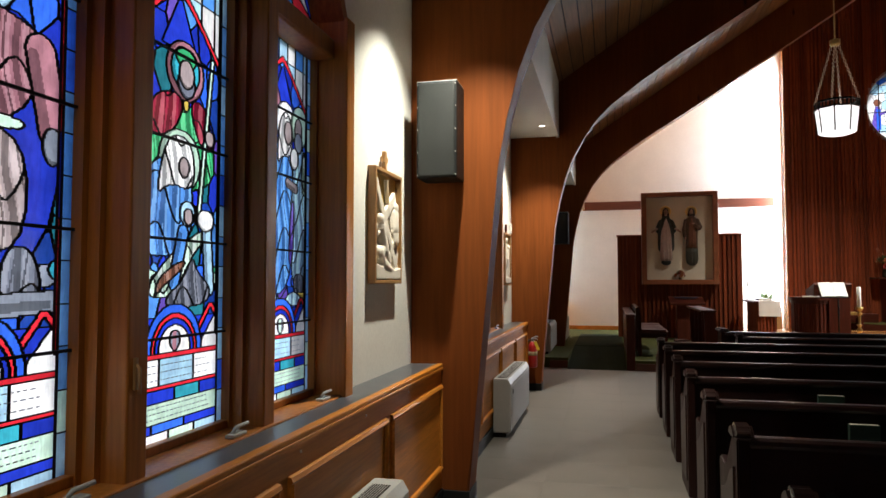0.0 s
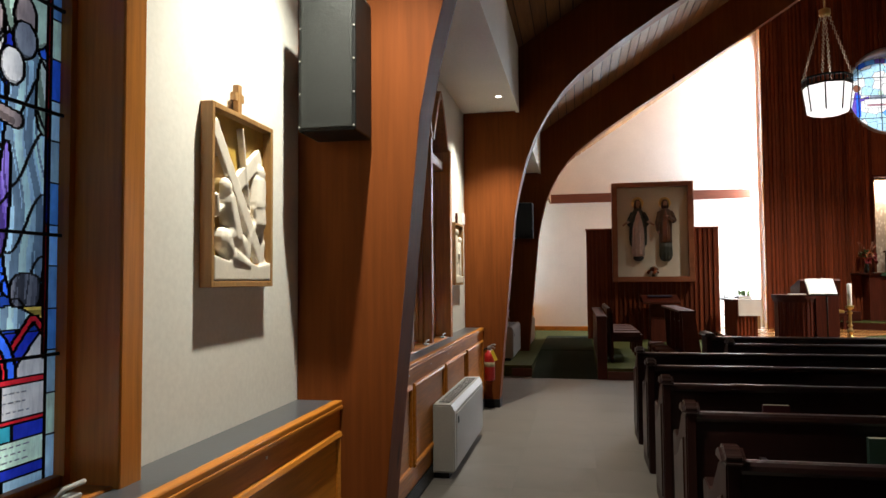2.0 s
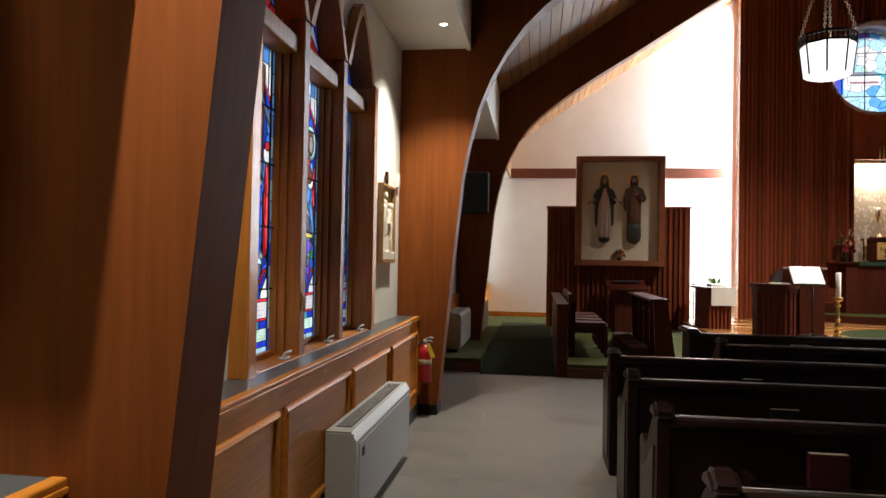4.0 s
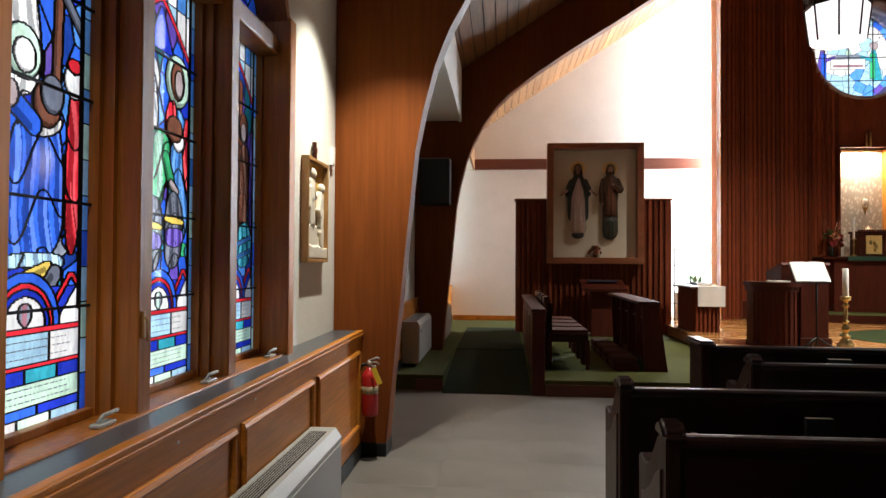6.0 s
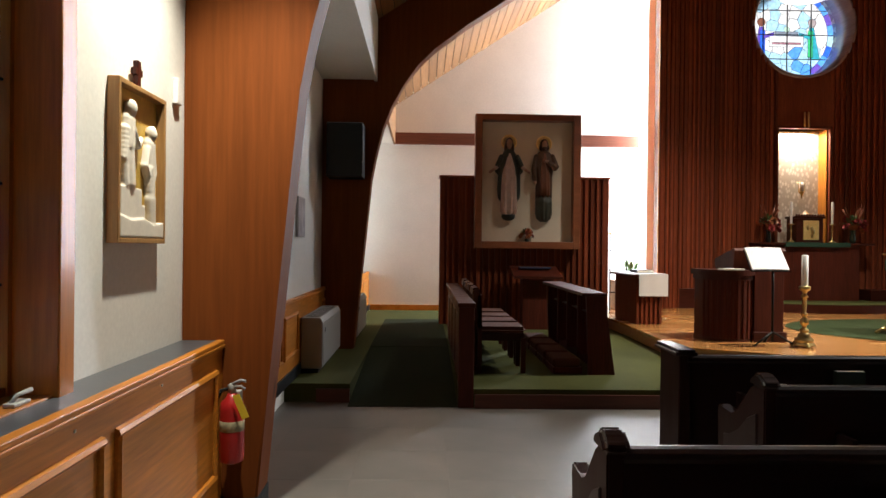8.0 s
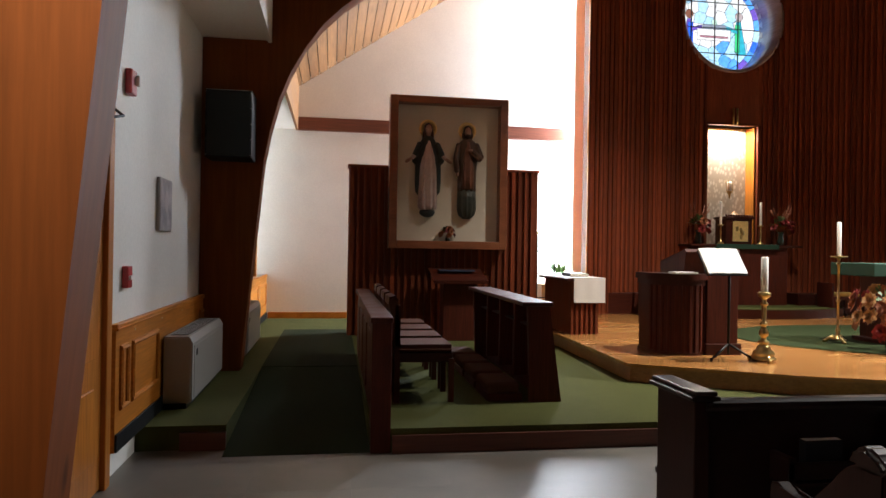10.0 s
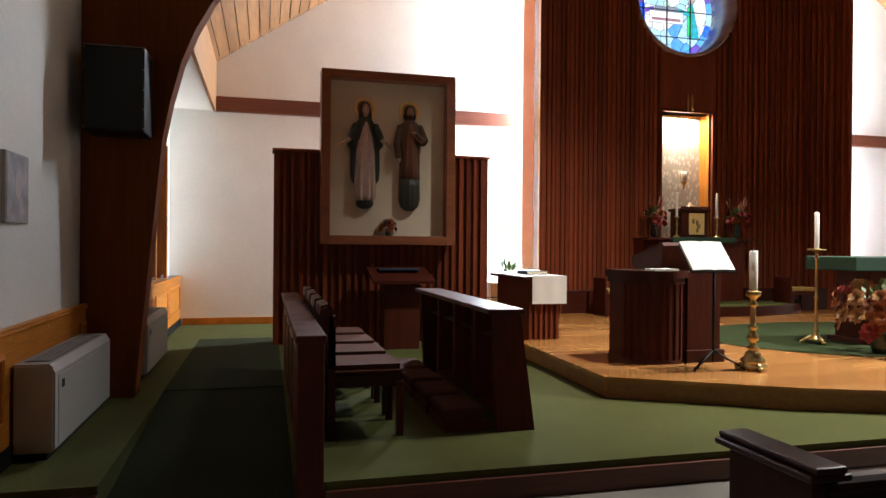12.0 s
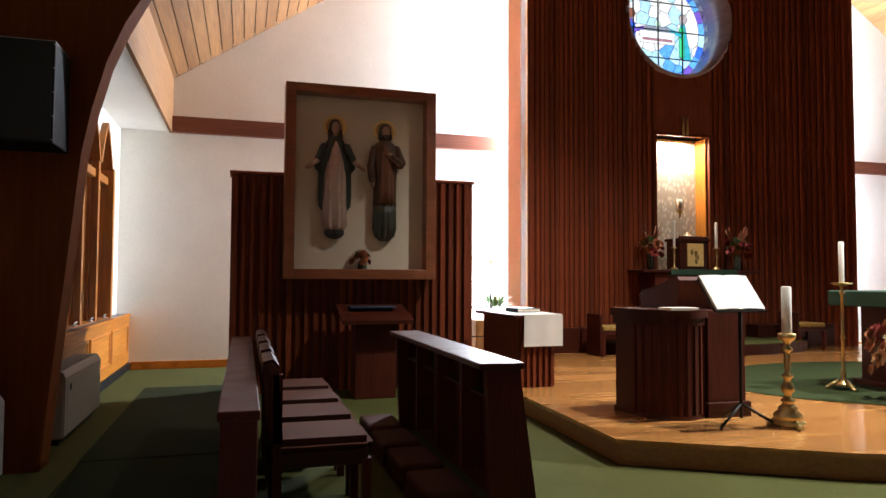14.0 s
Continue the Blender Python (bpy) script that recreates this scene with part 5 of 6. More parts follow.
def carved_figure(cx, z0, label, cloth, tall):
    """A plain robed relief figure with its halo as one mesh; tall: a mantle spread over open arms."""
    bm = bmesh.new()
    mats = [plain("figure_" + n2, c, 0.5, 0, 0.2, 9) for n2, c in (*cloth, ("skin", (0.33, 0.19, 0.13)), ("hair", (0.045, 0.018, 0.012)))] + [GILT]

    def painted(k, mi):
        bm.faces.ensure_lookup_table()
        for f in bm.faces[k:]:
            f.material_index, f.smooth = mi, True

    def blob(x, z, rx, rz, ry, mi, y=0.0):
        k = len(bm.faces)
        ball(bm, x, y, z, rx, ry, rz, 16, 10)
        painted(k, mi)

    def limb(pts, r, mi):
        k = len(bm.faces)
        tube(bm, pts, r, 10)
        painted(k, mi)
        for p in pts:
            blob(p[0], p[2], r, r, r, mi, p[1])

    def loft(rows, mi, fold, y=0.0, count=11):
        """Draped body through rows of height, half width and half depth."""
        k, seg, prev = len(bm.faces), 66, None
        for i, (z, w, d) in enumerate(rows):
            deep = fold * min(1.0, i / 2)
            ringv = []
            for j in range(seg):
                a = 2 * math.pi * j / seg
                g = deep * (math.cos(a * count + 0.5 * z) + 0.5 * math.cos(a * (count * 2 - 3) + 2 * z))
                ringv.append(bm.verts.new(((w + 0.3 * g) * math.cos(a), y + (d + g) * math.sin(a), z)))
            if prev:
                for j in range(seg):
                    bm.faces.new((prev[j], prev[(j + 1) % seg], ringv[(j + 1) % seg], ringv[j]))
            else:
                bm.faces.new(ringv)
            prev = ringv
        bm.faces.new(prev[::-1])
        painted(k, mi)
    if tall:
        loft([(1.19, .045, .05), (1.14, .085, .07), (1.08, .12, .08), (.98, .165, .085), (.88, .225, .085), (.81, .235, .075), (.75, .185, .06), (.5, .19, .055), (.37, .18, .05), (.30, .13, .04), (.27, .03, .02)], 0, 0.007)
        loft([(1.10, .035, .07), (1.0, .065, .098), (.88, .105, .11), (.7, .125, .112), (.4, .135, .11), (.16, .14, .105), (.11, .12, .09), (.09, .05, .04)], 1, 0.011, -0.015, 9)
        blob(0, .07, .115, .075, .085, 2)
        for s in (-1, 1):
            limb([(s * .13, -.05, 1.04), (s * .19, -.07, .90)], .045, 0)
            limb([(s * .19, -.075, .89), (s * .235, -.09, .85)], .030, 1)
            limb([(s * .255, -.09, .835), (s * .32, -.10, .79)], .024, 3)
    else:
        loft([(1.18, .045, .05), (1.13, .11, .08), (1.04, .15, .095), (.9, .15, .10), (.7, .135, .10), (.5, .135, .10), (.40, .138, .10)], 0, 0.005)
        loft([(1.12, .03, .085), (1.0, .075, .108), (.8, .10, .114), (.6, .11, .114), (.43, .115, .11)], 1, 0.008, -0.008, 9)
        loft([(.42, .136, .10), (.3, .138, .10), (.14, .14, .098), (.05, .115, .08), (.0, .05, .04)], 2, 0.009)
        limb([(.13, -.02, 1.07), (.19, -.05, .91), (.165, -.08, .88)], .048, 0)
        limb([(.16, -.10, .89), (.07, -.125, .97)], .036, 0)
        limb([(.06, -.13, .98), (.02, -.13, .985)], .024, 3)
        limb([(-.02, -.13, .99), (.14, -.13, .86)], .012, 1)
        limb([(-.13, -.02, 1.07), (-.175, -.04, .86), (-.16, -.07, .70)], .043, 0)
        blob(-.155, .65, .026, .045, .022, 3, -.075)
    # head, hair and neck
    blob(0, 1.27, .072, .10, .065, 4)
    for s in (-1, 1):
        blob(s * .05, 1.19 if tall else 1.22, .035, .10 if tall else .055, .045, 4)
    blob(0, 1.265, .05, .075, .055, 3, -.032)
    blob(0, 1.18, .035, .06, .04, 3, -.02)
    if not tall:
        blob(0, 1.21, .04, .045, .045, 4, -.04)
    k = len(bm.faces)
    rim = [[bm.verts.new((r * math.cos(b), y, 1.29 + r * math.sin(b))) for r, y in ((.03, .03), (.09, .018), (.096, .004), (.122, -.002), (.132, .01), (.132, .03))] for b in (2 * math.pi * i / 48 for i in range(48))]
    for i in range(48):
        for j in range(5):
            bm.faces.new((rim[i][j], rim[i][j + 1], rim[(i + 1) % 48][j + 1], rim[(i + 1) % 48][j]))
    painted(k, 5)
    ob = tagged(new("relief_figure", finish("relief_figure", bm, mats)), label, "statue", "shrine figures")
    ob.matrix_basis = pose(cx, 17.085, z0)


carved_figure(1.325, 1.90, "painted robed relief figure with a dark mantle and gilded halo", (("mantle", (0.022, 0.030, 0.026)), ("robe", (0.44, 0.32, 0.28)), ("base", (0.015, 0.018, 0.02))), True)
carved_figure(1.905, 1.885, "painted robed relief figure in brown with a gilded halo", (("brown_coat", (0.075, 0.036, 0.018)), ("brown_apron", (0.16, 0.06, 0.03)), ("green_hem", (0.032, 0.034, 0.022))), False)


RUST = plain("rust_petals", (0.20, 0.055, 0.018), 0.7, 0, 0.3, 30)


def leaf_spray(bm, x, y, z, r, count, rng, size=0.05, up=1.0):
    for _ in range(count):
        a, e = rng.uniform(0, 6.283), rng.uniform(0.1, 1.4)
        d = Vector((math.cos(a) * math.cos(e), math.sin(a) * math.cos(e), math.sin(e) * up))
        p = Vector((x, y, z)) + d * r * rng.uniform(0.55, 1.0)
        u = d.cross(Vector((0, 0, 1))).normalized() * size * 0.3
        q = p + d * size
        bm.faces.new([bm.verts.new(c) for c in (p, p + d * size * 0.5 + u, q, p + d * size * 0.5 - u)])


def bloom(bm, x, y, z, r, rng, petals=9):
    """A ruffled flower head facing outwards from the middle of its bunch."""
    face = Vector((x + rng.uniform(-0.03, 0.03), y + rng.uniform(-0.03, 0.03), abs(z) * 0.22 + 0.02)).normalized()
    side = face.cross(Vector((0.3, 0.2, 1))).normalized()
    up = face.cross(side)
    p = Vector((x, y, z))
    for ringk in range(4):
        for k in range(petals):
            a = 2 * math.pi * (k + 0.5 * ringk) / petals + rng.uniform(-0.15, 0.15)
            e = 0.05 + 0.40 * ringk
            flat = side * math.cos(a) + up * math.sin(a)
            d = flat * math.cos(e) + face * math.sin(e)
            w = face.cross(flat) * r * 0.30
            c = r * (1 - 0.17 * ringk) * rng.uniform(0.85, 1.1)
            tip = p + d * c + face * r * rng.uniform(0, 0.12)
            bm.faces.new([bm.verts.new(v) for v in (p, p + d * c * 0.65 + w, tip, p + d * c * 0.65 - w)])


ORANGE = plain("rust_petals", (0.34, 0.11, 0.035), 0.7, 0, 0.5, 20)
REDF = plain("dark_red_petals", (0.25, 0.02, 0.02), 0.7, 0, 0.4, 20)
YELF = plain("ochre_petals", (0.38, 0.20, 0.075), 0.7, 0, 0.4, 20)
LEAFM = plain("dull_green_leaves", (0.07, 0.11, 0.03), 0.6, 0, 0.4, 20)
CLEARV = plain("greenish_vase", (0.03, 0.045, 0.03), 0.08, 0, 0.2)


def bouquet(name, at, label, blooms, spread, height, r, mats, vase_h, vase_r, seed, stems=True):
    rng = random.Random(seed)
    t = thing(name, at, label, "flowers", "flower arrangements")
    bm = bmesh.new()
    lathe(bm, [(vase_r * 0.8, 0), (vase_r, vase_h * 0.3), (vase_r * 0.7, vase_h * 0.75), (vase_r * 0.95, vase_h)], 16)
    part("vase", bm, CLEARV, t)
    bm = bmesh.new()
    leaf_spray(bm, 0, 0, vase_h + height * 0.2, spread * 0.85, 70, rng, r * 0.9)
    part("foliage", bm, LEAFM, t)
    for k in range(blooms):
        a, rr = rng.uniform(0, 6.283), spread * (0.25 + 0.75 * math.sqrt(rng.random()))
        z = vase_h + height * (rng.uniform(-0.1, 1.0) * (1 - rr / spread * 0.55))
        bm = bmesh.new()
        bloom(bm, rr * math.cos(a), rr * math.sin(a), z, r * rng.uniform(0.75, 1.15), rng)
        part("bloom", bm, mats[k % len(mats)], t)
    if stems:
        bm = bmesh.new()
        for k in range(int(stems) if stems > 1 else 9):
            a = rng.uniform(0, 6.283)
            p = Vector((0.3 * spread * math.cos(a), 0.3 * spread * math.sin(a), vase_h + height * 0.5))
            tube(bm, [p, p + Vector((math.cos(a) * spread * 0.7, math.sin(a) * spread * 0.4, height * rng.uniform(0.5, 0.9)))], r * 0.08, 5)
        part("grass_spray", bm, RUST, t, "dry rust-red grasses")
    return t


bouquet("small_bouquet", (1.63, 17.06, 1.556), "small dark red flowers in a vase on the shrine ledge", 9, 0.10, 0.16, 0.055, [REDF, ORANGE], 0.08, 0.04, 3, False)

# ---- choir rail, chairs, kneelers ----
rail = thing("choir_rail", (0.27, 12.02, 0), "dark mahogany panelled rail wall along the ramp", "rail")
part("panel", bbox(0.02, 0.2, 0.0, 0.12, 3.35, 0.90, 0.004), MAHOGZ, rail)
part("end_post", bbox(0.0, 0.0, 0.0, 0.14, 0.22, 0.915, 0.006), MAHOGZ, rail)
part("top_cap", bbox(-0.01, -0.01, 0.91, 0.15, 3.38, 0.95, 0.008), MAHOGZ, rail)
for k in range(4):
    part("raised_panel", bbox(0.01, 0.32 + k * 0.77, 0.25, 0.13, 0.95 + k * 0.77, 0.8, 0.012), MAHOGZ, rail)

ROSE = plain("dusty_rose_upholstery", (0.084, 0.033, 0.021), 0.85, 0, 0.15, 6, 0.3, 150)
ROSE.node_tree.nodes["Principled BSDF"].inputs["Specular IOR Level"].default_value = 0.12


def choir_chair(y):
    t = thing("choir_chair", (0.45, y, CARPET), "dark wooden choir chair with a dusty rose upholstered seat", "chair", "choir chairs")
    W2 = 0.52
    bm = bmesh.new()
    box(bm, 0.05, 0.02, 0.40, 0.56, W2 - 0.02, 0.475)
    bmesh.ops.bevel(bm, geom=bm.edges[:], offset=0.036, segments=4, affect='EDGES')
    part("seat", bm, ROSE, t)
    part("apron", bbox(0.06, 0.04, 0.33, 0.53, W2 - 0.04, 0.41, 0.004), MAHOG, t)
    for xx in (0.05, 0.5):
        for yy in (0.03, W2 - 0.075):
            bm = bmesh.new()
            prism(bm, [(xx, yy), (xx + 0.045, yy), (xx + 0.045, yy + 0.045), (xx, yy + 0.045)], "z", 0.0, 0.36 if xx > 0.2 else 0.80)
            part("leg" if xx > 0.2 else "back_post", bm, MAHOGZ, t)
    bm = bmesh.new()
    prism(bm, [(0.045, 0.46), (0.10, 0.46), (0.075, 0.82), (0.04, 0.86), (0.0, 0.84), (0.01, 0.6)], "y", 0.03, W2 - 0.03)
    part("backrest", bm, ROSE, t)
    bm = bmesh.new()
    prism(bm, [(-0.005, 0.80), (0.075, 0.80), (0.08, 0.84), (0.05, 0.875), (0.0, 0.865)], "y", 0.06, W2 - 0.06)
    part("top_rail", bm, MAHOG, t, "polished curved top rail")
    return t


for k in range(4):
    choir_chair(12.78 + 0.56 * k)

kneel = thing("prie_dieu", (1.5, 12.75, CARPET), "long dark mahogany prie-dieu with sloping end panels and shelves", "kneeler")
for y in (0.0, 2.22):
    bm = bmesh.new()
    prism(bm, [(0.13, 0), (0.40, 0), (0.29, 0.80), (0.10, 0.80)], "y", y, y + 0.05)
    part("end_panel", bm, MAHOGZ, kneel)
me = finish("divider", bbox(0.14, 0, 0.12, 0.28, 0.04, 0.8, 0.003), MAHOGZ)
for k in range(1, 4):
    piece("divider", me, kneel, (0, 0.56 * k, 0))
part("top_board", bbox(0.05, -0.03, 0.80, 0.31, 2.30, 0.835, 0.008), MAHOG, kneel)
part("book_shelf", bbox(0.19, 0.05, 0.60, 0.27, 2.22, 0.615, 0.003), MAHOG, kneel)
part("front_panel", bbox(0.27, 0.05, 0.0, 0.30, 2.22, 0.80, 0.003), MAHOGZ, kneel)
for k in range(4):
    bm = bbox(-0.22, 0.06 + 0.56 * k, 0.06, 0.06, 0.53 + 0.56 * k, 0.155, 0.028, 3)
    part("kneeling_pad", bm, ROSE, kneel, "dusty rose kneeling pad")
    part("pad_board", bbox(-0.22, 0.06 + 0.56 * k, 0.0, 0.08, 0.53 + 0.56 * k, 0.065, 0.004), MAHOGZ, kneel)

desk = thing("small_lectern", (1.72, 16.7, CARPET), "small dark wooden lectern in front of the slatted screen", "lectern")
part("column", bbox(-0.22, -0.15, 0, 0.22, 0.2, 0.84, 0.006), MAHOGZ, desk)
bm = bmesh.new()
prism(bm, [(-0.3, 0.80), (0.3, 0.95), (0.3, 0.99), (-0.3, 0.84)], "x", -0.38, 0.38)
part("sloping_top", bm, MAHOG, desk)
part("mat", bbox(-0.25, 0.0, 0.955, 0.25, 0.2, 0.975, 0.004), plain("navy_cloth", (0.03, 0.045, 0.09), 0.8), desk, "dark blue cloth")

# ---- credence table, plant and stand beside the reredos ----
ct = thing("credence_table", (3.0, 15.76, DECK), "wooden slatted credence table with a white linen cloth", "table")
part("pedestal", bbox(0.05, 0.02, 0, 0.44, 1.1, 0.7, 0.004), SLATW, ct)
me = finish("slat", bbox(0, 0, 0.0, 0.03, 0.025, 0.7), SLATW)
for k in range(6):
    piece("slat", me, ct, (0.06 + k * 0.066, -0.004, 0))
part("tabletop", bbox(-0.02, -0.03, 0.7, 0.5, 1.2, 0.735, 0.005), MAHOG, ct)
part("linen_cloth", bbox(0.08, -0.04, 0.736, 0.505, 1.2, 0.744, 0.003), WHITEC, ct, "white linen cloth")
bm = bmesh.new()
pts = []
for k in range(13):
    u = 0.08 + 0.425 * k / 12
    pts.append((u, -0.042 - 0.0015 * (1 + math.sin(k * 1.1))))
prism(bm, pts + [(u, v + 0.006) for u, v in reversed(pts)], "z", 0.42, 0.744)
part("cloth_drop", bm, WHITEC, ct, "white linen hanging over the front edge")
t = thing("black_missal", (3.28, 16.1, DECK + 0.744), "closed black leather book lying on the linen cloth", "book")
part("cover", bbox(-0.12, 0, 0, 0.14, 0.34, 0.045, 0.006), BLACKM, t)
part("pages", bbox(-0.112, -0.001, 0.008, 0.142, 0.33, 0.037), CREAM, t)

pl = thing("plant_stand", (3.82, 18.55, CARPET), "low stand with a leafy green potted plant", "plant")
part("stand", bbox(-0.35, -0.2, 0, 0.3, 0.2, 0.7, 0.006), PALEOAK, pl)
bm = bmesh.new()
lathe(bm, [(0.08, 0.7), (0.12, 0.72), (0.13, 0.86), (0.11, 0.86)], 16)
part("pot", bm, WHITEC, pl)
bm = bmesh.new()
rng = random.Random(5)
for k in range(60):
    a, e, L2 = rng.uniform(0, 6.283), rng.uniform(0.3, 1.3), rng.uniform(0.2, 0.38)
    p = Vector((0.05 * math.cos(a), 0.05 * math.sin(a), 0.86))
    d = Vector((math.cos(a) * math.cos(e), math.sin(a) * math.cos(e), math.sin(e)))
    w = Vector((-math.sin(a), math.cos(a), 0)) * 0.018
    q = p + d * L2 + Vector((0, 0, -0.25 * L2))
    mid = p + d * L2 * 0.55
    bm.faces.new([bm.verts.new(c) for c in (p, mid + w, q, mid - w)])
part("leaves", bm, plain("fresh_leaves", (0.10, 0.2, 0.06), 0.5, 0, 0.3), pl)
st = thing("votive_stand", (3.3, 18.1, CARPET), "slender wrought-iron candle stand", "candle stand")
bm = bmesh.new()
tube(bm, [(0, 0, 0.02), (0, 0, 1.55)], 0.012)
tube(bm, [(0.3, 0, 0.02), (0.3, 0, 1.5)], 0.01)
for z in (0.5, 0.9, 1.25):
    tube(bm, [(-0.06, 0, z), (0.34, 0, z)], 0.008)
for s in (-1, 1):
    tube(bm, [(0, 0, 0.06), (s * 0.14, 0.12, 0.0)], 0.012)
    tube(bm, [(0.3, 0, 0.06), (0.3 + s * 0.12, -0.1, 0.0)], 0.012)
part("frame", bm, BLACKM, st)
for k, z in ((0, 1.55), (0.3, 1.5)):
    bm = bmesh.new()
    lathe(bm, [(0.02, z), (0.06, z + 0.02), (0.05, z + 0.03), (0.02, z + 0.03)], 14, k)
    part("drip_pan", bm, BRASS, st)

# ---- ambo, music stand, candlesticks ----
amb = thing("ambo", (3.42, 13.98, DECK), "dark mahogany ambo with a fluted half-round front and reading desk", "lectern")
bm = bmesh.new()
arc = [(0.30 + 0.30 * math.cos(a), 0.30 + 0.33 * math.sin(a)) for a in (math.pi + math.pi * i / 24 for i in range(25))]
prism(bm, [(0, 0.55)] + arc + [(0.60, 0.55)], "z", 0.0, 0.76)
part("half_round_body", bm, MAHOGZ, amb)
me = finish("flute", bbox(-0.018, -0.014, 0.03, 0.018, 0.01, 0.76, 0.006, 1), MAHOGZ)
for k in range(13):
    a = math.pi + math.pi * (k + 0.5) / 13
    ob = piece("flute", me, amb, (0.30 + 0.30 * math.cos(a), 0.30 + 0.33 * math.sin(a), 0))
    ob.rotation_euler = (0, 0, a + math.pi / 2)
for z0, z1, g in ((0.74, 0.80, 0.02), (0.80, 0.865, 0.045), (0.0, 0.035, 0.012)):
    bm = bmesh.new()
    a2 = [(0.30 + (0.30 + g) * math.cos(a), 0.30 + (0.33 + g) * math.sin(a)) for a in (math.pi + math.pi * i / 24 for i in range(25))]
    prism(bm, [(-g, 0.56)] + a2 + [(0.6 + g, 0.56)], "z", z0, z1)
    part("moulding", bm, MAHOG, amb)
part("desk_column", bbox(0.52, 0.02, 0, 0.88, 0.5, 0.86, 0.006), MAHOGZ, amb)
part("desk_foot", bbox(0.50, -0.01, 0, 0.91, 0.52, 0.12, 0.006), MAHOG, amb)
bm = bmesh.new()
prism(bm, [(0.12, 0.86), (0.62, 0.86), (0.66, 0.98), (0.62, 1.0), (0.10, 1.13), (0.08, 1.10)], "x", 0.30, 0.93)
part("reading_desk", bm, MAHOGZ, amb)
t = thing("white_booklet", (3.62, 13.85, DECK + 0.866), "small white booklet lying on the ambo top", "book")
part("cover", bbox(-0.12, 0, 0, 0.13, 0.17, 0.022, 0.003), WHITEC, t)

ms = thing("music_stand", (4.02, 13.72, DECK), "black folding music stand on three legs", "music stand")
bm = bmesh.new()
tube(bm, [(0, 0, 0.05), (0, 0, 0.92)], 0.014)
part("pole", bm, BLACKM, ms)
for a in (200, 320, 80):
    bm = bmesh.new()
    c, s = math.cos(radians(a)), math.sin(radians(a))
    tube(bm, [(0, 0, 0.16), (0.12 * c, 0.12 * s, 0.09), (0.27 * c, 0.27 * s, 0.008)], 0.011)
    part("leg", bm, BLACKM, ms)
bm = bmesh.new()
prism(bm, [(-0.10, 0.86), (0.10, 1.10), (0.09, 1.115), (-0.11, 0.875)], "x", -0.31, 0.13)
box(bm, -0.31, -0.16, 0.862, 0.13, -0.10, 0.872)
part("tray", bm, BLACKM, ms)
bk = thing("open_book", (3.93, 13.72, DECK + 0.875), "large open white book on the music stand", "book")
for s in (-1, 1):
    bm = bmesh.new()
    top = []
    for i in range(9):
        u = 0.215 * i / 8
        top.append((s * u, 0.012 + 0.006 * math.sin(math.pi * min(1, u / 0.215) ** 0.6)))
    for i in range(8):
        (u0, h0), (u1, h1) = top[i], top[i + 1]
        f = bm.faces.new([bm.verts.new(c) for c in ((u0, -0.13, 0.0 + h0), (u1, -0.13, 0.0 + h1), (u1, 0.08, 0.25 + h1), (u0, 0.08, 0.25 + h0))])
    e = bmesh.ops.extrude_face_region(bm, geom=bm.faces[:])
    bmesh.ops.translate(bm, vec=(0, 0.015, -0.02), verts=[v for v in e["geom"] if isinstance(v, bmesh.types.BMVert)])
    bmesh.ops.remove_doubles(bm, verts=bm.verts[:], dist=0.0005)
    part("page_block", bm, WHITEC, bk)

WAX = plain("white_wax", (0.82, 0.80, 0.74), 0.5, 0, 0.04)


def candlestick(at, profile, wax_r, wax_z, label, feet=0.0, name="candlestick"):
    t = thing(name, at, label, "candlestick", "candlesticks")
    bm = bmesh.new()
    lathe(bm, profile, 18)
    part("stem", bm, BRASS, t)
    bm = bmesh.new()
    top = profile[-1][1]
    lathe(bm, [(wax_r * 0.9, top - 0.01), (wax_r, top), (wax_r, wax_z - 0.01), (wax_r * 0.7, wax_z), (wax_r * 0.3, wax_z - 0.006)], 16)
    part("candle", bm, WAX, t, "white wax candle")
    bm = bmesh.new()
    tube(bm, [(0, 0, wax_z - 0.01), (0.003, 0, wax_z + 0.018)], 0.003, 5)
    part("wick", bm, BLACKM, t)
    if feet:
        for k in range(3):
            bm = bmesh.new()
            a = 2 * math.pi * k / 3 + 0.4
            c, s = math.cos(a), math.sin(a)
            tube(bm, [(feet * 0.3 * c, feet * 0.3 * s, 0.09), (feet * 0.75 * c, feet * 0.75 * s, 0.05), (feet * c, feet * s, 0.018)], 0.02)
            ball(bm, feet * c, feet * s, 0.022, 0.026, 0.026, 0.022, 8, 6)
            part("foot", bm, BRASS, t)
    return t


candlestick((4.30, 13.55, DECK), [(0.10, 0.02), (0.122, 0.028), (0.122, 0.042), (0.088, 0.055), (0.104, 0.075), (0.10, 0.10), (0.062, 0.128), (0.072, 0.142), (0.048, 0.165), (0.035, 0.18), (0.052, 0.19), (0.052, 0.205), (0.026, 0.22), (0.026, 0.25), (0.045, 0.27), (0.048, 0.30), (0.03, 0.33), (0.022, 0.36), (0.04, 0.375), (0.04, 0.39), (0.02, 0.40), (0.024, 0.46), (0.024, 0.54), (0.02, 0.56), (0.04, 0.575), (0.04, 0.59), (0.02, 0.61), (0.03, 0.64), (0.06, 0.66), (0.065, 0.70), (0.045, 0.705)],
            0.036, 1.06, "ornate brass floor candlestick with a thick white candle", 0.125, "floor_candlestick")
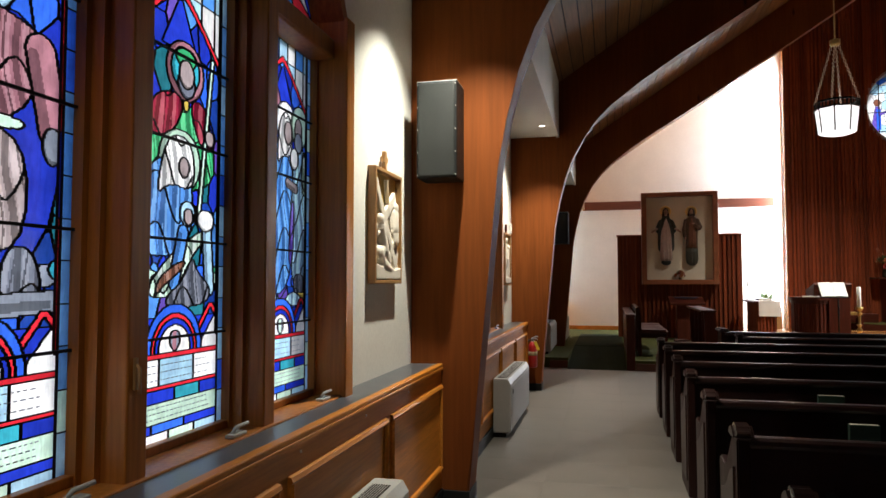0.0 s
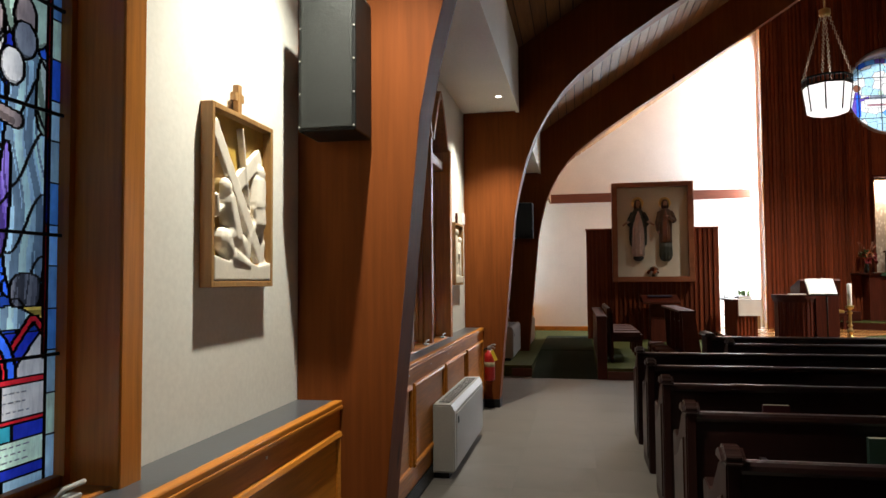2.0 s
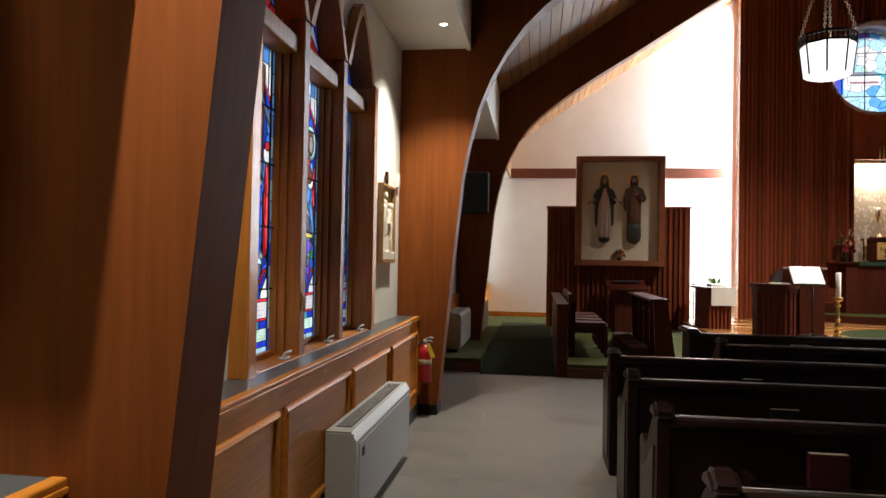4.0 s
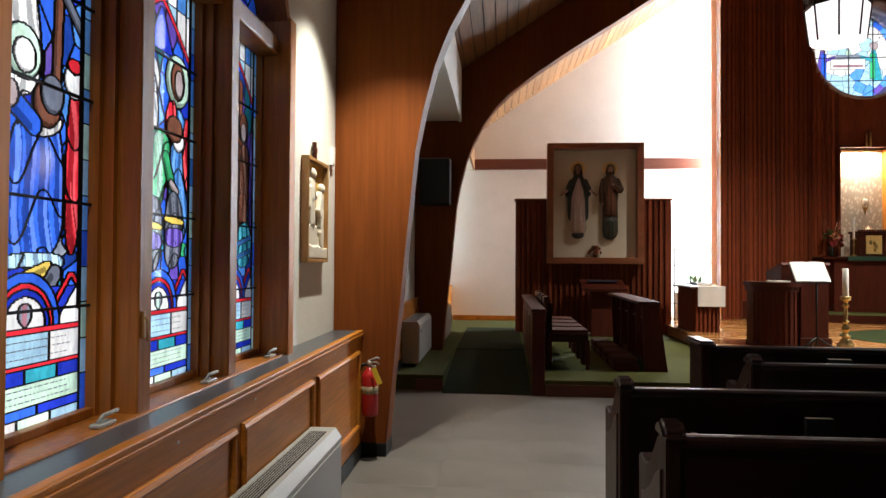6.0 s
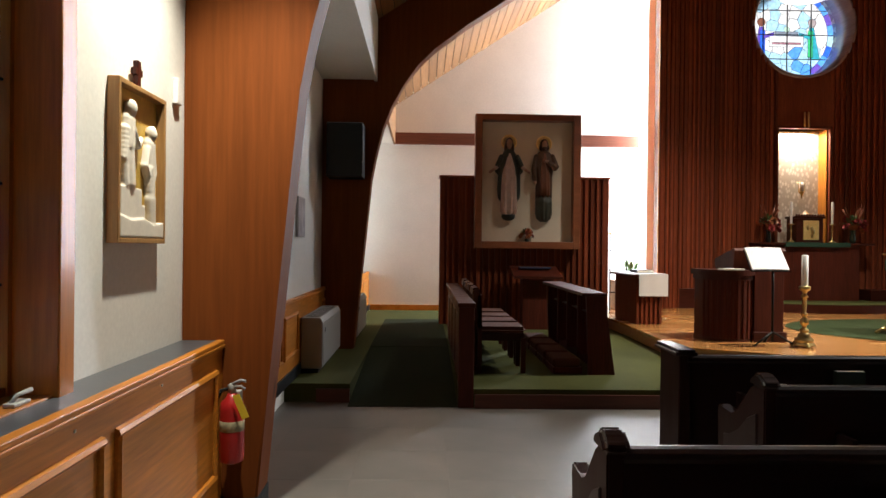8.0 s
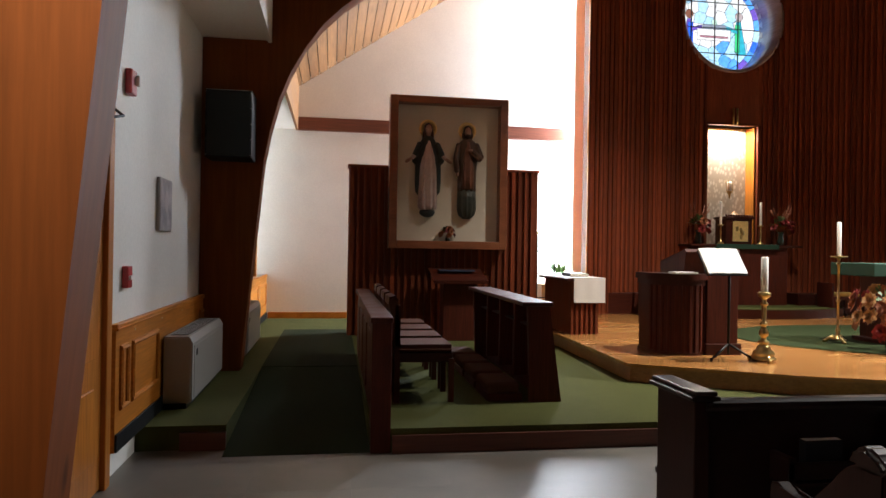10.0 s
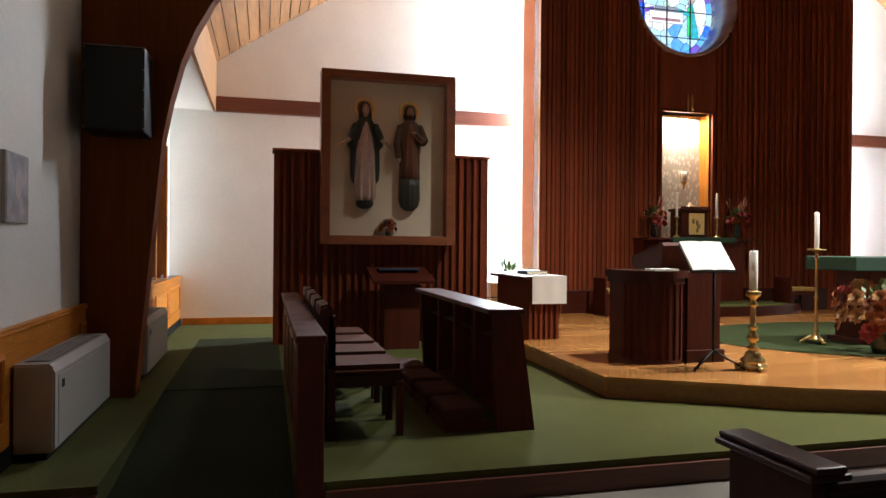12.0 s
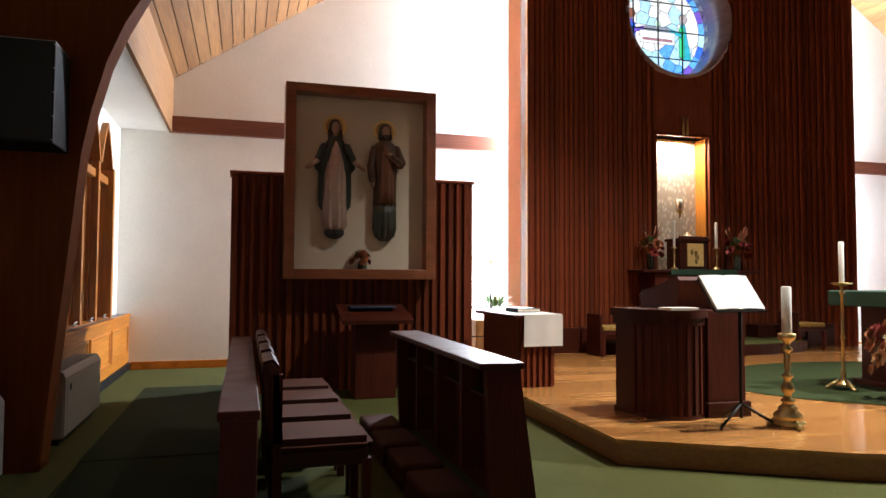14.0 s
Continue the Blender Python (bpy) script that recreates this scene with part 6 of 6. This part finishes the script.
tall = [(0.10, 0.05), (0.05, 0.07), (0.02, 0.12), (0.03, 0.16), (0.015, 0.2), (0.015, 0.5), (0.028, 0.53), (0.015, 0.56), (0.014, 0.96), (0.03, 0.985), (0.014, 1.0), (0.018, 1.05), (0.10, 1.07), (0.10, 1.08), (0.03, 1.085)]
candlestick((6.18, 14.83, DECK), tall, 0.026, 1.5, "tall slender brass altar candlestick with a white candle", 0.14, "floor_candlestick")
candlestick((8.60, 14.80, DECK), tall, 0.026, 1.5, "tall slender brass altar candlestick with a white candle", 0.14, "floor_candlestick")

# ---- altar ----
GREENC = plain("green_altar_cloth", (0.018, 0.06, 0.035), 0.8, 0, 0.2, 5, 0.3, 120)
alt = thing("altar", (7.42, 14.79, DECK), "dark wooden altar with a deep green cloth", "altar")
part("table_slab", bbox(-1.08, -0.34, 0.90, 1.08, 0.34, 0.985, 0.008), MAHOG, alt)
for x0, x1 in ((-0.72, -0.30), (0.30, 0.72)):
    part("pedestal", bbox(x0, -0.2, 0.0, x1, 0.3, 0.90, 0.01), MAHOGZ, alt)
part("plinth", bbox(-0.78, -0.26, 0.0, 0.78, 0.36, 0.06, 0.008), MAHOGZ, alt)
part("crossrail", bbox(-0.30, -0.1, 0.06, 0.30, 0.1, 0.9, 0.006), MAHOGZ, alt)
part("altar_cloth", bbox(-1.1, -0.36, 0.84, 1.1, 0.36, 1.0, 0.012, 3), GREENC, alt, "deep green altar cloth")
for nm, cx, w2, h2 in (("missal_stand", 0.45, 0.24, 0.16), ("chalice_cover", 0.9, 0.12, 0.10)):
    t = thing(nm, (7.42 + cx, 14.79, DECK + 1.0), "dark peaked stand resting on the altar", "stand")
    bm = bmesh.new()
    prism(bm, [(-w2, 0), (w2, 0), (w2, h2 * 0.35), (0, h2), (-w2, h2 * 0.35)], "y", -0.1, 0.1)
    bmesh.ops.bevel(bm, geom=bm.edges[:], offset=0.006, segments=1, affect='EDGES')
    part("body", bm, MAHOG, t)
    part("base", bbox(-w2 - 0.08, -0.13, 0, w2 + 0.08, 0.13, 0.02, 0.004), MAHOG, t)
bouquet("altar_flowers", (6.25, 14.05, DECK), "large autumn arrangement of rust and ochre flowers before the altar", 58, 0.40, 0.86, 0.095, [ORANGE, YELF, ORANGE, RUST, REDF], 0.24, 0.09, 8, False)
t = thing("wire_basket", (7.7, 14.15, DECK), "small wire basket with dried flowers", "basket")
bm = bmesh.new()
for k in range(12):
    a = 2 * math.pi * k / 12
    tube(bm, [(0.12 * math.cos(a), 0.12 * math.sin(a), 0.01), (0.17 * math.cos(a), 0.17 * math.sin(a), 0.16), (0.13 * math.cos(a), 0.13 * math.sin(a), 0.25)], 0.005, 5)
for r, z in ((0.12, 0.01), (0.17, 0.16), (0.13, 0.25)):
    tube(bm, [(r * math.cos(2 * math.pi * k / 16), r * math.sin(2 * math.pi * k / 16), z) for k in range(17)], 0.006, 5)
part("wire_frame", bm, BRASS, t)
bm = bmesh.new()
bloom(bm, 0, 0, 0.2, 0.15, random.Random(2), 12)
part("dried_flowers", bm, YELF, t)

rug = bmesh.new()
prism(rug, [(7.42 + 2.3 * math.cos(2 * math.pi * i / 48), 15.2 + 1.6 * math.sin(2 * math.pi * i / 48)) for i in range(48)], "z", DECK, DECK + 0.008)
tagged(solid("altar_rug", rug, carpet("dark_green_rug", (0.028, 0.04, 0.014)), "dark green oval carpet under the altar", "rug"), kind="structure")
bm = bmesh.new()
pts = [(7.42 + 2.0 * math.cos(math.pi + math.pi * i / 24), 18.95 + 1.25 * math.sin(math.pi + math.pi * i / 24)) for i in range(25)]
prism(bm, pts, "z", DECK, DECK + 0.15)
solid("dais", bm, MAHOG, "half-round dark wooden step before the reredos", "step")
bm = bmesh.new()
prism(bm, [(7.42 + (x - 7.42) * 0.99, 18.95 + (y - 18.95) * 0.985) for x, y in pts], "z", DECK + 0.15, DECK + 0.162)
solid("dais_carpet", bm, CARPETM, "green carpet on the half-round step", "carpet")

# ---- tabernacle shelf ----
sh = thing("tabernacle_shelf", (7.39, 18.85, DECK), "dark wooden side altar with a green cloth below the niche", "altar")
part("cabinet", bbox(-0.85, -0.2, 0.0, 0.85, 0.24, 1.22, 0.006), MAHOGZ, sh)
part("shelf_top", bbox(-1.1, -0.28, 1.22, 1.1, 0.24, 1.26, 0.006), MAHOG, sh)
part("green_cloth", bbox(-0.62, -0.29, 1.18, 0.62, 0.235, 1.268, 0.006), GREENC, sh, "green cloth runner")
tab = thing("tabernacle", (7.32, 18.90, DECK + 1.268), "dark wooden tabernacle with a gilded door", "tabernacle")
part("chest", bbox(-0.26, -0.16, 0, 0.26, 0.2, 0.46, 0.006), MAHOG, tab)
part("cornice", bbox(-0.29, -0.19, 0.46, 0.29, 0.22, 0.505, 0.008), MAHOG, tab)
bm = bmesh.new()
for k in range(11):
    ball(bm, -0.26 + 0.052 * k, -0.16, 0.52, 0.022, 0.022, 0.028, 8, 6)
part("cresting", bm, MAHOG, tab, "carved dark cresting")
bm = bmesh.new()
lathe(bm, [(0.16, 0.50), (0.15, 0.54), (0.06, 0.56), (0.035, 0.60), (0.015, 0.62)], 20)
part("dome_top", bm, PALEOAK, tab)
door = part("gilded_door", bbox(-0.13, -0.18, 0.05, 0.17, -0.158, 0.42, 0.004), GILT, tab, "gilded embossed door")
bm = bmesh.new()
for k in range(5):
    ball(bm, rng.uniform(-0.07, 0.07), -0.182, rng.uniform(0.1, 0.32), 0.03, 0.012, 0.05, 8, 6)
part("embossing", bm, BRASS, door)
short = [(0.07, 0.0), (0.05, 0.02), (0.014, 0.05), (0.014, 0.2), (0.025, 0.22), (0.014, 0.24), (0.014, 0.33), (0.06, 0.35), (0.02, 0.36)]
for x in (6.98, 7.78):
    candlestick((x, 18.78, DECK + 1.268), short, 0.022, 0.78, "small brass candlestick with a white taper on the side altar")
for x, sd in ((6.55, 31), (8.2, 32)):
    bouquet("side_bouquet", (x, 18.80, DECK + 1.26), "autumn flowers with dry grasses in a glass vase", 10, 0.2, 0.36, 0.09, [REDF, ORANGE, REDF], 0.25, 0.06, sd)
lampn = thing("sanctuary_lamp", (7.47, 19.31, 2.62), "small brass wall sanctuary lamp with clear glass", "lamp")
bm = bmesh.new()
lathe(bm, [(0.01, -0.12), (0.02, -0.04), (0.05, 0.0), (0.06, 0.02), (0.012, 0.03)], 14)
for k in range(4):
    a = math.pi / 4 + k * math.pi / 2
    tube(bm, [(0.05 * math.cos(a), 0.05 * math.sin(a), 0.01), (0.06 * math.cos(a), 0.06 * math.sin(a), 0.16), (0.09 * math.cos(a), 0.09 * math.sin(a), 0.22)], 0.006, 5)
tube(bm, [(0, 0.0, 0.0), (0, 0.11, 0.03)], 0.01)
part("bracket", bm, BRASS, lampn)
bm = bmesh.new()
lathe(bm, [(0.03, 0.02), (0.045, 0.06), (0.045, 0.17), (0.035, 0.2)], 14)
part("glass_cup", bm, WHITEC, lampn, "pale glass cup")
for x in (5.55, 9.0):
    t = thing("server_stool", (x, 18.25, DECK), "low dark wooden stool with a patterned yellow cushion", "stool", "server stools")
    part("seat_box", bbox(-0.28, -0.2, 0.30, 0.28, 0.2, 0.36, 0.006), MAHOG, t)
    part("cushion", bbox(-0.25, -0.19, 0.36, 0.25, 0.19, 0.43, 0.02, 3), plain("yellow_brocade", (0.35, 0.22, 0.05), 0.8, 0, 0.5, 30), t, "patterned yellow cushion")
    for xx in (-0.27, 0.22):
        for yy in (-0.19, 0.14):
            part("leg", bbox(xx, yy, 0, xx + 0.05, yy + 0.05, 0.30, 0.003), MAHOGZ, t)
    part("arm_panel", bbox(-0.31, -0.2, 0, -0.28, 0.2, 0.6, 0.006), MAHOG, t)

# east side screen and hanging crucifix post
es = thing("organ_screen", (12.4, 18.6, CARPET), "pale slatted wooden organ screen beside the reredos", "screen")
part("body", bbox(0, 0.03, 0, 2.2, 0.3, 2.62, 0.004), SLATW, es)
me = finish("slat", bbox(0, -0.02, 0, 0.05, 0.04, 2.6), plain("pale_slat", (0.7, 0.66, 0.6), 0.6))
for k in range(18):
    piece("slat", me, es, (0.03 + 0.12 * k, 0, 0))
cr = thing("hanging_cross", (8.57, 16.0, 4.9), "dark wooden cross hung above the altar", "cross")
part("upright", bbox(-0.07, -0.05, 0, 0.07, 0.05, 2.4, 0.006), MAHOGZ, cr)
part("crossbeam", bbox(-0.55, -0.045, 1.5, 0.55, 0.045, 1.64, 0.006), MAHOG, cr)
bm = bmesh.new()
tube(bm, [(0, 0, 2.4), (0, 0, roof_z(8.57) - 4.9)], 0.008, 6)
part("wire", bm, BLACKM, cr)

# ---- pendant lantern ----
LGLOW = glow("lantern_glass", (1.0, 0.95, 0.93), 1.15)


def lantern(x, y, z):
    t = thing("pendant_lantern", (x, y, z), "lit eight-sided glass pendant lantern hung on brass chains", "pendant lamp", "pendant lanterns")
    R = 0.33

    def ngon(r, zz):
        return [(r * math.cos(math.pi / 8 + math.pi * k / 4), r * math.sin(math.pi / 8 + math.pi * k / 4), zz) for k in range(8)]
    for k in range(8):
        bm = bmesh.new()
        a, b = ngon(R * 0.86, 0.03), ngon(R, 0.42)
        bm.faces.new([bm.verts.new(c) for c in (a[k], a[(k + 1) % 8], b[(k + 1) % 8], b[k])])
        e = bmesh.ops.extrude_face_region(bm, geom=bm.faces[:])
        bmesh.ops.scale(bm, vec=(0.97, 0.97, 1), verts=[v for v in e["geom"] if isinstance(v, bmesh.types.BMVert)])
        part("glass_panel", bm, LGLOW, t)
        bm = bmesh.new()
        tube(bm, [a[k], b[k], (b[k][0], b[k][1], 0.56)], 0.011, 6)
        part("corner_bar", bm, BLACKM, t)
    bm = bmesh.new()
    lathe(bm, [(R * 0.84, 0.03), (0.2, 0.0), (0.05, -0.015)], 8)
    part("bottom_glass", bm, LGLOW, t)
    for z0, z1 in ((0.42, 0.445), (0.53, 0.56)):
        bm = bmesh.new()
        o, i2 = ngon(R + 0.014, 0), ngon(R - 0.01, 0)
        for k in range(8):
            m2 = (k + 1) % 8
            prism(bm, [o[k][:2], o[m2][:2], i2[m2][:2], i2[k][:2]], "z", z0, z1)
        part("band", bm, BLACKM, t)
    me = finish("fret", bbox(-0.01, -0.004, 0.445, 0.01, 0.004, 0.53), BLACKM)
    for k in range(32):
        a = 2 * math.pi * k / 32
        ob = piece("fret", me, t, (R * 0.95 * math.cos(a), R * 0.95 * math.sin(a), 0))
        ob.rotation_euler = (0, 0, a + math.pi / 2)
    bm = bmesh.new()
    lathe(bm, [(0.05, 1.50), (0.08, 1.52), (0.08, 1.60), (0.03, 1.62)], 16)
    part("crown", bm, BRASS, t)
    link = bmesh.new()
    tube(link, [(0.016 * math.cos(2 * math.pi * k / 8), 0, 0.026 * math.sin(2 * math.pi * k / 8)) for k in range(9)], 0.005, 5)
    me = finish("chain_link", link, plain("pale_brass", (0.80, 0.73, 0.56), 0.35, 0.5, 0.15, 20))
    for k in range(4):
        a = math.pi / 4 + k * math.pi / 2 + 0.3
        p, q = Vector((R * math.cos(a), R * math.sin(a), 0.56)), Vector((0.05 * math.cos(a), 0.05 * math.sin(a), 1.52))
        for j in range(24):
            ob = piece("chain_link", me, t, p.lerp(q, (j + 0.5) / 24))
            ob.rotation_euler = (0, 0.3 if j % 2 else 0, a + (math.pi / 2 if j % 2 else 0))
    bm = bmesh.new()
    tube(bm, [(0, 0, 1.6), (0, 0, roof_z(x) - z + 0.02)], 0.012, 6)
    part("suspension", bm, BRASS, t)
    return t


lantern(3.72, 12.5, 3.95)

# ---- pews ----
PEWX1 = 6.3


def pew(x0, y, label, plain_end=False):
    t = thing("pew", (x0, y, 0), label, "pew", "pews")
    L = PEWX1 - x0
    if plain_end:
        part("end_panel", bbox(0, -0.02, 0, 0.07, 0.30, 0.84, 0.006), PEWZ, t)
        for g, z0, z1 in ((0.03, 0.835, 0.855), (0.015, 0.855, 0.875)):
            part("end_cap", bbox(-g, -0.05, z0, 0.07 + g, 0.33, z1, 0.007), PEWW, t)
    else:
        prof = [(-0.035, 0), (0.44, 0), (0.44, 0.56), (0.46, 0.60), (0.455, 0.645), (0.42, 0.655), (0.36, 0.635), (0.30, 0.63), (0.24, 0.655), (0.185, 0.71), (0.15, 0.765), (0.11, 0.805), (0.06, 0.83), (-0.035, 0.83)]
        bm = bmesh.new()
        prism(bm, prof, "x", 0.0, 0.055)
        bmesh.ops.bevel(bm, geom=[e for e in bm.edges if abs(e.verts[0].co.x - e.verts[1].co.x) < 0.01], offset=0.007, segments=2, affect='EDGES')
        part("end_panel", bm, PEWZ, t)
        bm = bmesh.new()
        prism(bm, [(0.03, 0.10), (0.37, 0.10), (0.37, 0.52), (0.30, 0.53), (0.20, 0.58), (0.12, 0.66), (0.03, 0.70)], "x", -0.008, 0.004)
        bmesh.ops.bevel(bm, geom=bm.edges[:], offset=0.004, segments=1, affect='EDGES')
        part("end_moulding", bm, PEWW, t)
        bm = bmesh.new()
        prism(bm, [(-0.05, 0.82), (0.08, 0.82), (0.09, 0.845), (0.07, 0.872), (0.02, 0.895), (-0.03, 0.872), (-0.06, 0.845)], "x", -0.016, 0.071)
        bmesh.ops.bevel(bm, geom=bm.edges[:], offset=0.016, segments=3, affect='EDGES')
        part("end_finial", bm, PEWW, t)
    bm = bmesh.new()
    prism(bm, [(0.0, 0.06), (0.03, 0.06), (0.045, 0.42), (0.03, 0.795), (0.0, 0.795)], "x", 0.05, L)
    part("backrest", bm, PEWW, t)
    bm = bmesh.new()
    prism(bm, [(-0.022, 0.79), (0.045, 0.79), (0.052, 0.805), (0.048, 0.822), (0.034, 0.833), (0.01, 0.837), (-0.012, 0.833), (-0.025, 0.822), (-0.029, 0.805)], "x", 0.05, L)
    part("top_rail", bm, PEWW, t)
    bm = bbox(0.05, 0.03, 0.40, L, 0.42, 0.435, 0.008)
    part("seat", bm, PEWW, t)
    part("seat_front", bbox(0.05, 0.37, 0.30, L, 0.39, 0.40, 0.003), PEWW, t)
    part("book_rack", bbox(0.35, -0.12, 0.50, L - 0.1, 0.0, 0.515, 0.003), PEWW, t)
    part("rack_front", bbox(0.35, -0.122, 0.53, L - 0.1, -0.11, 0.60, 0.003), PEWW, t)
    part("far_end", bbox(L, -0.03, 0, L + 0.055, 0.44, 0.66, 0.006), PEWZ, t)
    for k in range(5):
        part("rack_post", bbox(0.35 + k * (L - 0.5) / 4, -0.122, 0.50, 0.38 + k * (L - 0.5) / 4, 0.0, 0.62, 0.003), PEWW, t)
    return t


BOOKC = [plain("hymnal_" + n2, c, 0.5, 0, 0.15) for n2, c in (("green", (0.02, 0.045, 0.03)), ("wine", (0.07, 0.012, 0.015)), ("black", (0.015, 0.015, 0.018)), ("cream", (0.5, 0.46, 0.38)))]


def hymnal(x, y, z, w, h, d, mat, label, tilt=0.0):
    t = thing("hymnal", (x, y, z), label, "book", "hymnals")
    bm = bbox(0, 0, 0, w, d, h, 0.002)
    part("cover", bm, mat, t)
    part("pages", bbox(0.004, 0.004, h - 0.002, w - 0.004, d - 0.004, h + 0.001), CREAM, t)
    t.rotation_euler = (tilt, 0, 0)
    return t


rng = random.Random(12)
first = pew(0.52, 2.24, "dark mahogany church pew with a carved scroll end")
ROWS_Y = (3.2, 4.16, 5.12, 6.08, 7.03, 7.98)
for y in ROWS_Y:
    copy_thing(first, pose(0.52, y, 0))
short_pew = pew(1.5, 8.95, "shorter dark mahogany church pew with a carved scroll end")
pew(1.45, 9.84, "front mahogany pew with a flat moulded end cap", True)
for y in (2.24,) + ROWS_Y:
    for k in range(4):
        x = 0.52 + 0.5 + k * 1.3 + rng.uniform(0, 0.5)
        kind = rng.randrange(3)
        hymnal(x, y - 0.085, 0.516, rng.uniform(0.13, 0.16), rng.uniform(0.19, 0.23), 0.035, BOOKC[kind], ("dark green", "wine red", "black")[kind] + " hymnal standing in the pew rack")
for k, (dx, c, h) in enumerate(((0.45, 2, 0.16), (0.9, 0, 0.24), (1.25, 1, 0.17), (1.7, 2, 0.2))):
    hymnal(1.45 + dx, 9.84 - 0.085, 0.516, 0.17, h, 0.04, BOOKC[c], ("dark green", "wine red", "black")[c] + " hymnal standing in the front pew rack")
t = thing("leaflet", (2.38, 9.84 - 0.092, 0.54), "yellow printed leaflet leaning on a hymnal", "leaflet")
part("sheet", bbox(0, 0, 0, 0.11, 0.004, 0.13), plain("yellow_leaflet", (0.45, 0.42, 0.10), 0.6, 0, 0.5, 25), t)
for x, y in ((2.6, 5.06), (1.9, 3.14), (3.3, 6.02)):
    t = thing("paper_sheet", (x, y, 0.838), "loose pale paper sheet on the pew rail", "paper")
    bm = bmesh.new()
    prism(bm, [(0, 0), (0.12, 0.012), (0.24, 0.0), (0.24, 0.004), (0.12, 0.016), (0, 0.004)], "y", -0.02, 0.14)
    part("sheet", bm, BOOKC[3], t)

# ---- floor tiles along the aisle ----
shade = []
for k in range(4):
    shade.append(finish("floor_tile", bbox(0.0006, 0.0006, 0.0, 0.6094, 0.6094, 0.0022, 0.0006, 1), FLOORM))
k = 0
for i in range(3):
    for j in range(19):
        ob = piece("floor_tile", shade[k % 4], floor, (-1.1 + 0.61 * i, 0.35 + 0.61 * j, 0.0005))
        k += 1
